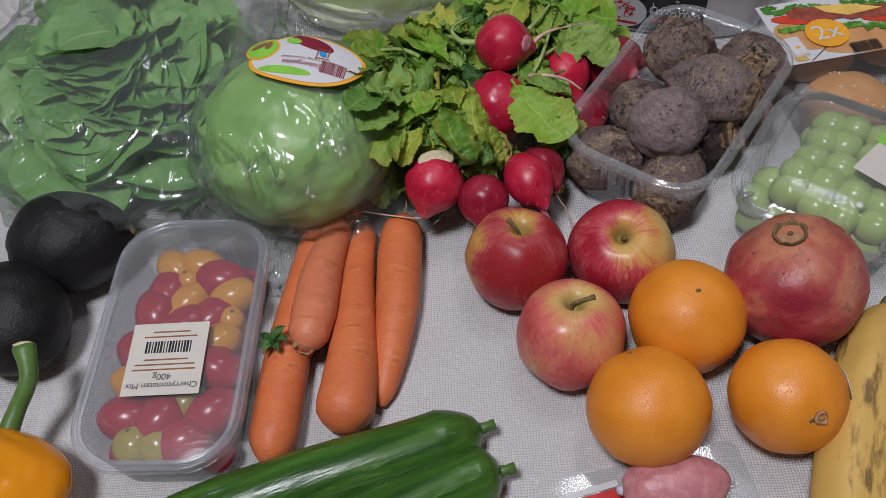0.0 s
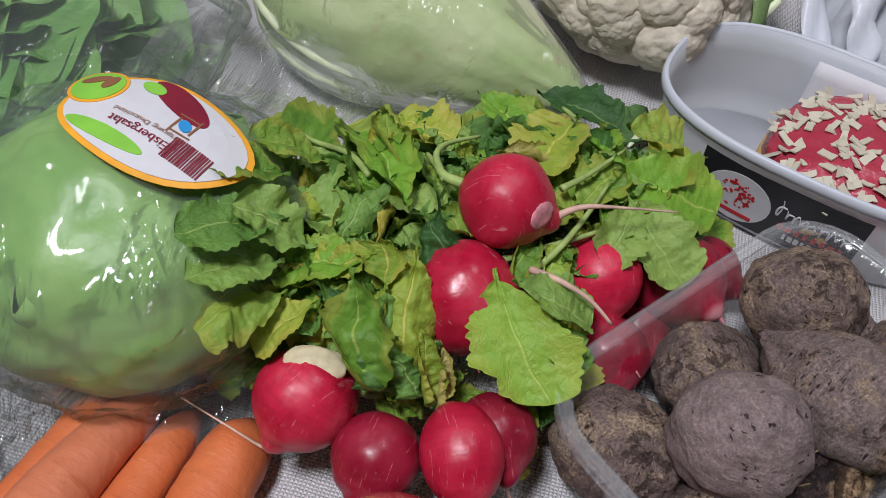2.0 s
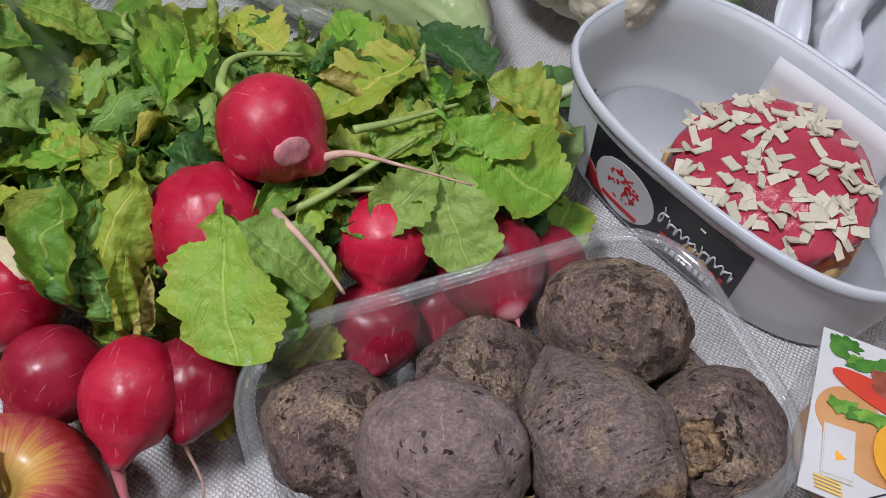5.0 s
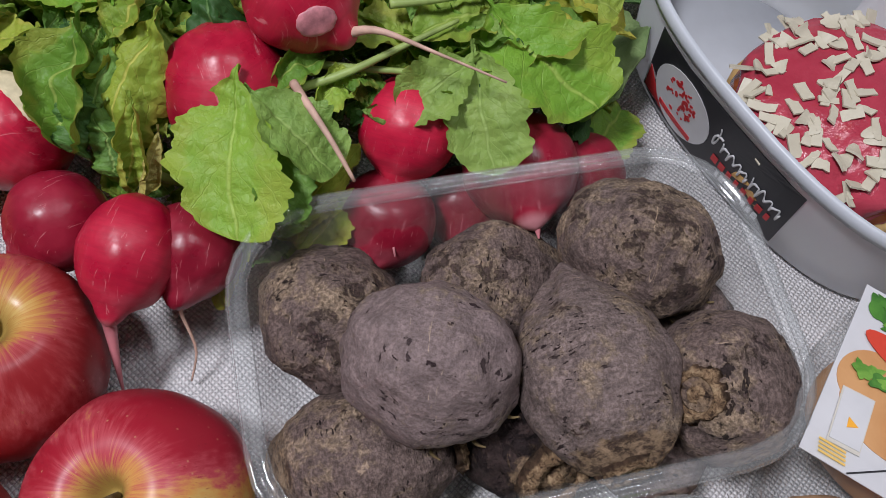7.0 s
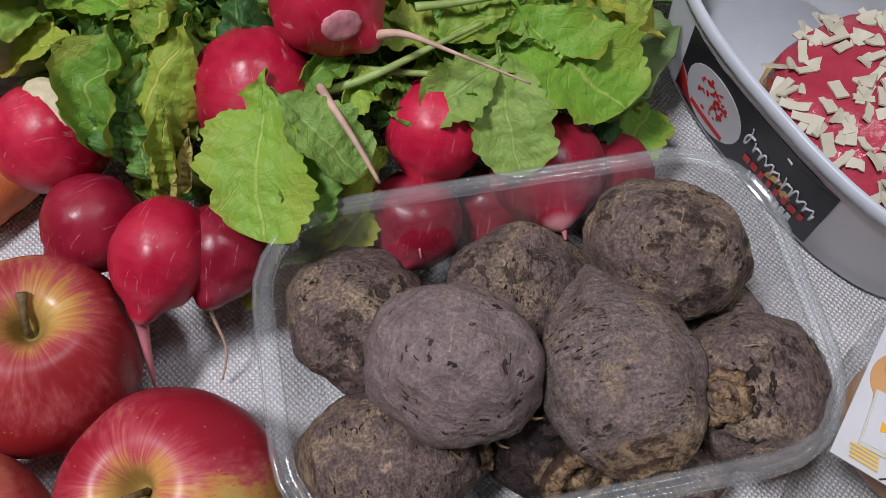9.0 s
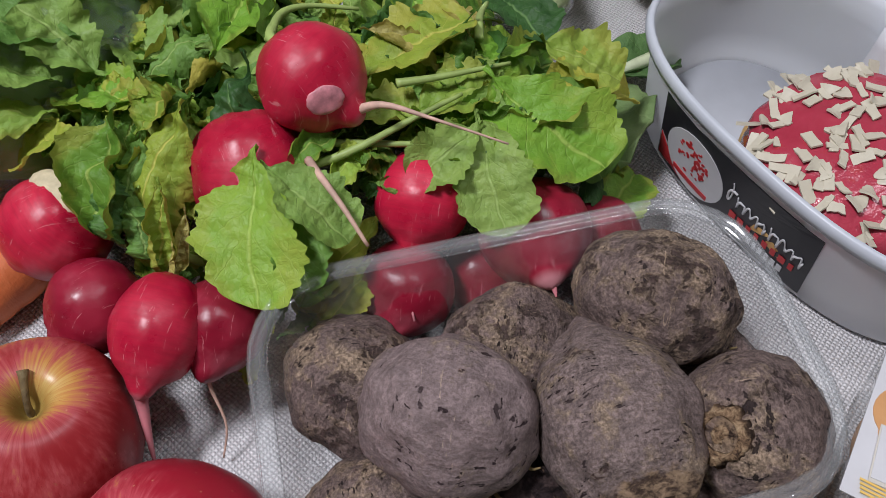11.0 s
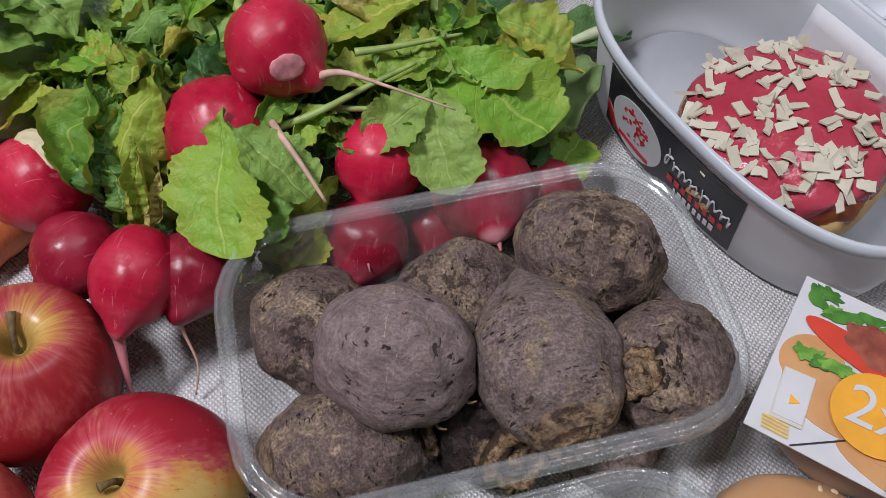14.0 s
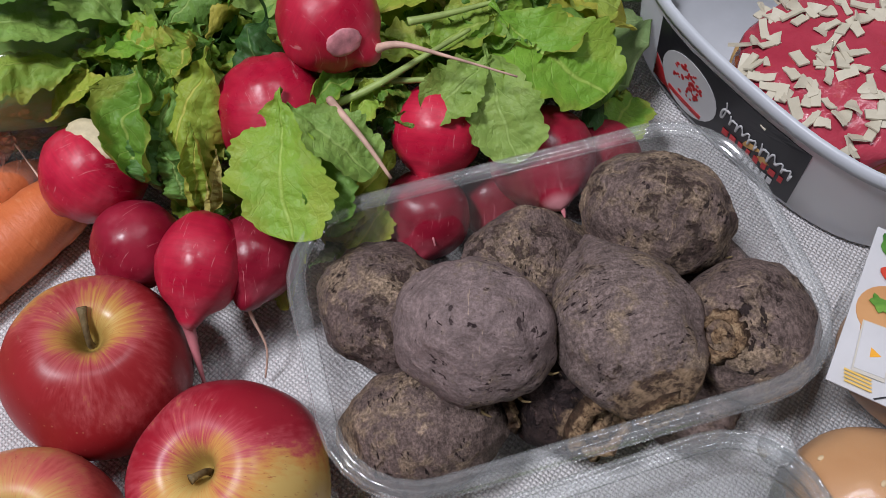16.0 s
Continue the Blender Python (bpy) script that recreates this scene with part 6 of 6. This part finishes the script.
TH = 0.062
solid(part("wall", loft([stadium(0.088, 0.050, 0.002), stadium(0.0905, 0.0525, 0.004), stadium(0.0925, 0.0545, 0.02), stadium(0.095, 0.057, 0.045), stadium(0.097, 0.059, TH - 0.001)], (False, False)), TUB, tub), 0.0009)
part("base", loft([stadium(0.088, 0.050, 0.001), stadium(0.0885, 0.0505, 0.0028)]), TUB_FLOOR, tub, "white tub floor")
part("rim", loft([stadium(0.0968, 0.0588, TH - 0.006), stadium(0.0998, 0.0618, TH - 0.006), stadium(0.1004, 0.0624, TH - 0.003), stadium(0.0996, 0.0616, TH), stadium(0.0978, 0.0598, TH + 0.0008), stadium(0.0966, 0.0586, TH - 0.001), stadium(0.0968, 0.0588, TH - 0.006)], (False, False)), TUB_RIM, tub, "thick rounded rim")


def on_tub(x, y, off):
    """x along the tub's front, y up its side."""
    ly = 0.0515 + 0.0072 * (y - 0.002) / (TH - 0.002)
    lx = 0.0890 + 0.0080 * (y - 0.002) / (TH - 0.002)
    c = min(0.999, (abs(x) / lx) ** (1 / 0.74))
    return Vector((x, -(ly + 0.0011 + off) * math.sqrt(1 - c * c) ** 0.74, y))


tub_card = part("label", slab(box(-0.007, 0.0275, 0.047, 0.0215, 0, 12), on_tub, 0.0004), BLACK, tub, "black printed label")
part("oval_badge", slab(oval(-0.028, 0.0255, 0.0195, 0.0180), on_tub, 0.0008), WHITE, tub_card)
part("red_corner", slab([(-0.053, 0.0075), (-0.030, 0.0075), (-0.036, 0.0105), (-0.046, 0.017), (-0.053, 0.023)], on_tub, 0.0007), RED, tub_card)
rnd = random.Random(4)
for k in range(60):
    a, f = rnd.uniform(0, 6.28), math.sqrt(rnd.random())
    part("berry_print", slab(oval(-0.029 + 0.010 * f * math.cos(a), 0.0280 + 0.011 * f * math.sin(a), rnd.uniform(0.0005, 0.0014), rnd.uniform(0.0004, 0.0010), rnd.uniform(0, 180), 9), on_tub, 0.0011, 0.0002, 2), RED, tub_card)
part("red_band", slab(box(-0.028, 0.0135, 0.012, 0.0014, 0), on_tub, 0.0011), RED, tub_card)
rnd = random.Random(16)
for k, (x0, x1, y, tall) in enumerate(((-0.007, -0.001, 0.0345, 0.0052), (-0.001, 0.017, 0.0310, 0.0030), (0.018, 0.037, 0.0300, 0.0030))):
    # looping white pen stroke, its loops uneven in height and width
    turns = 0.8 if k == 0 else 4.6
    high = [rnd.uniform(0.6, 1.25) for _ in range(9)]
    wavy = [on_tub(x0 + (x1 - x0) * i / 70 + (0.0026 if k == 0 else 0.0006) * math.sin(6.283 * turns * i / 70 + 1.2), y - 0.002 * i / 70 + tall * (math.cos(6.283 * turns * i / 70 + 0.7) + 0.45 * math.cos(10.7 * turns * i / 70)) * high[int(turns * i / 70)], 0.0009) for i in range(71)]
    part("script_stroke", tube(wavy, [0.00030 + 0.00034 * abs(math.sin(6.283 * turns * i / 140)) for i in range(71)], 6), WHITE, tub_card, "white scribbled line")
for k, (y, mat, lx) in enumerate(((0.0200, RED, 0.019), (0.0135, WHITE, 0.014))):
    bars(8, 0.016, y, lx, 0.0022, 0, on_tub, 0.0009, mat, tub_card, "word_bar", k)
# sheet added inside the back wall for the outer label showing through it
napkin = tagged(solid(part("paper_napkin", sheet([[Vector((-0.026 + 0.075 * i / 13, (0.0440 + 0.0075 * k / 5) * (1 - (abs(-0.026 + 0.075 * i / 13) / 0.105) ** 2.7) ** 0.37 - 0.0015, 0.006 + 0.050 * k / 5)) for i in range(14)] for k in range(6)]), PAPER, None, "", tub.matrix_basis.copy()), 0.0006), "white sheet inside the tub, in place of the label seen through its wall", "napkin")

cake = thing("glazed_pastry", "round fried pastry with pink berry glaze and white chocolate shavings", "pastry", pose(0.2375, 0.6425, 0.0035, 4, -3, 0) @ Matrix.Scale(1.13, 4))
part("dough", blob(0.0435, 0.0435, 0.021, 0.05, 2, 3, 56, 30, lambda d: Vector((d.x, d.y, math.copysign(abs(d.z) ** 0.75, d.z)))), PASTRY, cake, "golden fried dough", pose(0, 0, 0.0205))
part("jam_edge", blob(0.0425, 0.0425, 0.0170, 0.06, 3, 5, 56, 30, lambda d: Vector((d.x, d.y, math.copysign(abs(d.z) ** 0.7, d.z)))), JAM, cake, "dark jam under the glaze", pose(0, 0, 0.0285))
part("glaze", blob(0.0415, 0.0415, 0.0150, 0.06, 3, 6, 64, 36, lambda d: Vector((d.x, d.y, math.copysign(abs(d.z) ** 0.65, d.z)))), GLAZE, cake, "shiny pink berry glaze", pose(0, 0, 0.0335))
SHAVE = []
for k in range(10):
    rr = random.Random(k + 50)
    rows = []
    if k % 4 == 1:
        # a thin fan, rolled up at its wide end
        long, wide, roll = rr.uniform(0.0060, 0.0080), rr.uniform(0.0026, 0.0036), rr.uniform(0.5, 1.3)
        for i in range(7):
            f = i / 6
            w = wide * (0.18 + 0.82 * f ** 0.8) * (1 + 0.12 * rr.uniform(-1, 1))
            rows.append([Vector((w * q + 0.0006 * math.sin(3 * f + k), long * (f - 0.5), 0.0006 + 0.0016 * roll * f ** 2.4 - 0.0006 * q * q * f)) for q in (-1, -0.5, 0, 0.5, 1)])
    else:
        # a short broken bar
        long, wide, bend = rr.uniform(0.0062, 0.0098), rr.uniform(0.0014, 0.0021), rr.uniform(-0.0003, 0.0005)
        for i in range(6):
            f = i / 5 - 0.5
            w = wide * (1 + 0.15 * rr.uniform(-1, 1))
            rows.append([Vector((w * q + 1.6 * bend * (4 * f * f), long * f + 0.0005 * q * (k - 4) / 4, 0.0008 + bend * 4 * f * f)) for q in (-1, 0, 1)])
    flake = sheet(rows)
    for face in flake.polygons:
        face.use_smooth = False
    SHAVE.append(flake)
rnd = random.Random(31)
for k in range(130):
    a, f = rnd.uniform(0, 2 * math.pi), math.sqrt(rnd.random()) * 0.985
    x, y = 0.0425 * f * math.cos(a), 0.0425 * f * math.sin(a)
    z = 0.0335 + 0.0150 * max(0.0, 1 - f * f) ** 0.33 + 0.0002
    flake = part("shaving", SHAVE[rnd.randrange(10)], CHOC, cake, "", pose(x, y, z, rnd.uniform(-20, 20) - 34 * f ** 4 * math.sin(a), rnd.uniform(-20, 20) + 34 * f ** 4 * math.cos(a), rnd.uniform(0, 360)) @ Matrix.Scale(rnd.uniform(0.75, 1.15), 4))
    solid(flake, 0.0008)


# ---- burger bun pack ----
pack = thing("burger_pack", "pack of burger buns in clear plastic with a printed card sleeve", "bun pack", pose(0.279, 0.571, 0.0, 0, 0, 8))
part("tray", loft([round_rect(0.070, 0.066, 0.012, 0.001), round_rect(0.072, 0.068, 0.014, 0.018), round_rect(0.074, 0.070, 0.015, 0.044)], (True, False)), TRAY, pack, "clear plastic tray", pose(0.074, -0.064, 0))
for k, (bx, by) in enumerate(((0.040, -0.098), (0.112, -0.098), (0.040, -0.034), (0.112, -0.034))):
    bun = part("bun", blob(0.036, 0.031, 0.021, 0.03, 2, k, 44, 26, lambda d: Vector((d.x, d.y, d.z if d.z > 0 else d.z * 0.8))), BUN, pack, "sesame burger bun", pose(bx, by, 0.0205))
    rr = random.Random(k)
    for q in range(14):
        a, f = rr.uniform(0, 6.28), 0.9 * math.sqrt(rr.random())
        part("sesame_seed", blob(0.0016, 0.0010, 0.0005, 0, 1, 0, 8, 6), SEED, bun, "", pose(0.036 * f * math.cos(a), 0.031 * f * math.sin(a), 0.0211 * math.sqrt(1 - f * f) + 0.0002, 0, 0, rr.uniform(0, 180)))
part("wrap", loft([round_rect(0.075, 0.071, 0.016, 0.0445), round_rect(0.072, 0.068, 0.016, 0.0465), round_rect(0.04, 0.035, 0.012, 0.0462)], (False, True)), TRAY, pack, "clear wrap", pose(0.074, -0.064, 0))
CARD = flat(0.0482)
card = part("sleeve", slab(box(0.0745, -0.036, 0.0755, 0.036, 0, 6), CARD, 0.0, 0.0006), WHITE, pack, "white card sleeve with a burger picture")
rr = random.Random(12)
for k in range(8):
    part("printed_bun", slab(oval(0.024 + 0.017 * k, -0.047 - 0.0022 * k, 0.020, 0.0125, -12), CARD, 0.0004 + 0.00003 * k), BUN, card)
part("printed_bun", slab(oval(0.013, -0.036, 0.0125, 0.0120, 20), CARD, 0.00033), BUN, card)
part("printed_bun", slab(oval(0.060, -0.064, 0.030, 0.0075, -6), CARD, 0.00030), BUN, card)
for k in range(40):
    part("printed_lettuce", slab(oval(0.006 + 0.0036 * k, -0.0078 - 0.0005 * k + rr.uniform(-0.0042, 0.0042), rr.uniform(0.0035, 0.0075), rr.uniform(0.0018, 0.0034), rr.uniform(-60, 40), 20, 0.25, rr.choice((3, 5, 7))), CARD, 0.0007 + 0.00001 * k), (ROCKET_PRINT, LETTUCE_PRINT)[k % 3 == 2], card)
part("printed_tomato", slab(oval(0.028, -0.0240, 0.024, 0.0058, -13), CARD, 0.00105), TOMATO_PRINT, card)
part("printed_tomato", slab(oval(0.100, -0.0400, 0.026, 0.0050, -13), CARD, 0.00105), TOMATO_PRINT, card)
for k in range(7):
    part("printed_patty", slab(oval(0.034 + 0.0175 * k, -0.0185 - 0.0032 * k, 0.0150, 0.0085, -14, 24, 0.1, 7), CARD, 0.0011 + 0.00003 * k), PATTY, card)
part("printed_cheese", slab([(0.044, -0.0115), (0.074, -0.0160), (0.096, -0.0260), (0.066, -0.0285), (0.050, -0.0205)], CARD, 0.0014), CHEESE, card)
for k in range(36):
    part("printed_lettuce", slab(oval(0.008 + 0.0039 * k, -0.0310 - 0.0008 * k + rr.uniform(-0.0032, 0.0032), rr.uniform(0.0030, 0.0058), rr.uniform(0.0022, 0.0036), rr.uniform(-60, 40), 20, 0.22, rr.choice((4, 5, 7))), CARD, 0.0015 + 0.00001 * k), (LETTUCE_PRINT, ROCKET_PRINT)[k % 3 == 2], card)
part("orange_disc", slab(oval(0.040, -0.0450, 0.0172, 0.0166), CARD, 0.0020), LABEL_ORANGE, card)
lettering("2x", 0.0235, 0.040, -0.0450, 2, CARD, 0.0024, WHITE, card)
part("ink_line", slab(box(0.0255, -0.0650, 0.0115, 0.0003, 36, 2), CARD, 0.00075, 0.0002, 2), BLACK, card)
part("white_panel", slab(box(0.0112, -0.0535, 0.0060, 0.0110, 4), CARD, 0.0009), CREAM, card)
part("white_panel", slab(box(0.0112, -0.0530, 0.0055, 0.0100, 4), CARD, 0.0012), WHITE, card)
part("arrow_mark", slab([(0.0100, -0.0530), (0.0142, -0.0550), (0.0105, -0.0570)], CARD, 0.0015), LABEL_ORANGE, card)
for k in range(4):
    part("text_bar", slab(box(0.0085 + 0.0004 * k, -0.0655 - 0.0014 * k, 0.0050, 0.0004, 0, 2), CARD, 0.0012, 0.0002, 2), CHEESE, card)
bars(14, 0.062, -0.0665, 0.012, 0.0055, 0, CARD, 0.0022, BLACK, card)


# ---- bags and packs at the back ----
sack = thing("white_carrier_bag", "thin white plastic bag with loose handles around dark berries", "plastic bag", pose(0.302, 0.803, 0.0))


def sack_ring(r, z, rough):
    out = []
    for i in range(72):
        a = 2 * math.pi * i / 72
        fold = abs(noise.noise(Vector((3.5 * math.cos(a), 3.5 * math.sin(a), z * 14)))) + 0.5 * abs(noise.noise(Vector((9 * math.cos(a), 9 * math.sin(a), z * 22))))
        out.append(Vector((r * (1 + rough * (fold - 0.3)) * math.cos(a), r * (1 + rough * (fold - 0.3)) * math.sin(a), z + 0.03 * rough * noise.noise(Vector((2 * math.cos(a), 2 * math.sin(a), 4 + z * 9))))))
    return out


solid(part("bag", loft([sack_ring(0.050, 0.003, 0.1), sack_ring(0.070, 0.010, 0.3), sack_ring(0.082, 0.03, 0.4), sack_ring(0.084, 0.05, 0.4), sack_ring(0.078, 0.072, 0.45), sack_ring(0.070, 0.088, 0.45), sack_ring(0.068, 0.096, 0.5), sack_ring(0.074, 0.099, 0.5), sack_ring(0.078, 0.092, 0.5)], (True, False)), BAG_WHITE, sack, "thin crumpled white plastic"), 0.0005)
part("filling", blob(0.066, 0.066, 0.010, 0.2, 9, 3, 60, 20), SOIL, sack, "dark dried berries", pose(0, 0, 0.080))
rnd = random.Random(9)
BERRY = blob(0.0048, 0.0046, 0.0040, 0.15, 3, 2, 10, 8)
for k in range(90):
    a, f = rnd.uniform(0, 6.283), math.sqrt(rnd.random())
    part("berry", BERRY, SOIL, sack, "", pose(0.060 * f * math.cos(a), 0.060 * f * math.sin(a), 0.089 - 0.006 * f * f, rnd.uniform(0, 90), 0, rnd.uniform(0, 180)))
for k, (pts, wide) in enumerate(((((-0.060, -0.010, 0.090), (-0.088, -0.020, 0.105), (-0.102, -0.036, 0.096), (-0.096, -0.058, 0.066), (-0.084, -0.084, 0.040)), 0.008), (((-0.050, -0.040, 0.092), (-0.068, -0.052, 0.094), (-0.070, -0.070, 0.074), (-0.062, -0.084, 0.052)), 0.009), (((-0.058, 0.030, 0.090), (-0.086, 0.034, 0.112), (-0.100, 0.012, 0.112), (-0.092, -0.020, 0.104)), 0.010))):
    line = smooth_line(pts, 18)
    rows = []
    for i, p in enumerate(line):
        rows.append([p + Vector((wide * q * (1 + 0.2 * math.sin(i)), 0.3 * wide * q, 0.003 * math.sin(2.6 * q + 0.7 * i + k))) for q in (-1, -0.6, -0.2, 0.2, 0.6, 1)])
    solid(part("handle", sheet(rows), BAG_WHITE, sack, "loose flat bag handle"), 0.0004)

sweets = thing("foil_sweet_bag", "crumpled shiny blue printed sweet bag", "sweet bag", pose(0.365, 0.742, 0.0))
part("bag", blob(0.050, 0.042, 0.026, 0.25, 3.5, 5, 60, 34), SKY_BLUE, sweets, "crumpled blue foil", pose(0, 0, 0.026))
part("gold_seam", tube(smooth_line([(-0.048, -0.005, 0.034), (-0.030, 0.012, 0.050), (-0.006, 0.022, 0.054), (0.03, 0.026, 0.048)], 14), 0.0028, 8), LABEL_ORANGE, sweets, "gold sealed edge")
part("print_patch", blob(0.022, 0.018, 0.020, 0.3, 4, 6, 26, 16), LABEL_BROWN, sweets, "", pose(-0.014, -0.016, 0.030))

milk = thing("milk_pouch", "white pouch with a sky blue band, behind the cabbage", "pouch", pose(0.022, 0.812, 0.0))
part("pouch", blob(0.026, 0.044, 0.040, 0.10, 2.5, 8, 48, 30), WHITE, milk, "", pose(0, 0, 0.041, 0, 0, -20))
part("blue_band", loft([[Vector((0.0275 * math.cos(a) * math.sqrt(1 - v * v), 0.0455 * v, 0.0415 * math.sin(a) * math.sqrt(1 - v * v))) for a in [6.2832 * i / 40 for i in range(40)]] for v in (-0.92, -0.80, -0.68, -0.56, -0.44)], (False, False)), SKY_BLUE, milk, "sky blue printed band", pose(0, 0, 0.041, 0, 0, -20))
green_pack = thing("green_pack", "dark green and white printed pack lying on the cloth", "pack", pose(-0.200, 0.826, 0.0, 0, 0, 14))
part("pack", loft([round_rect(0.075, 0.050, 0.012, 0.002), round_rect(0.078, 0.053, 0.014, 0.012), round_rect(0.076, 0.051, 0.014, 0.028), round_rect(0.070, 0.045, 0.012, 0.032)]), PACK_GREEN, green_pack)
part("white_panel", slab(box(0.004, -0.018, 0.046, 0.014, 4), flat(0.0322), 0.0004), WHITE, green_pack, "white printed panel")
part("red_corner", slab([(-0.066, -0.040), (-0.046, -0.040), (-0.052, -0.026)], flat(0.0322), 0.0006), RED, green_pack)
bread = thing("bread_bag", "beige bread in a thin clear bag beside the tub", "bread", pose(0.392, 0.648, 0.0))
part("loaf", blob(0.055, 0.070, 0.036, 0.08, 2, 4, 44, 28), BREAD, bread, "beige bread", pose(0, 0, 0.036))
part("bag", blob(0.062, 0.078, 0.040, 0.10, 4, 6, 60, 36), FILM, bread, "thin clear bag", pose(0, 0, 0.038))
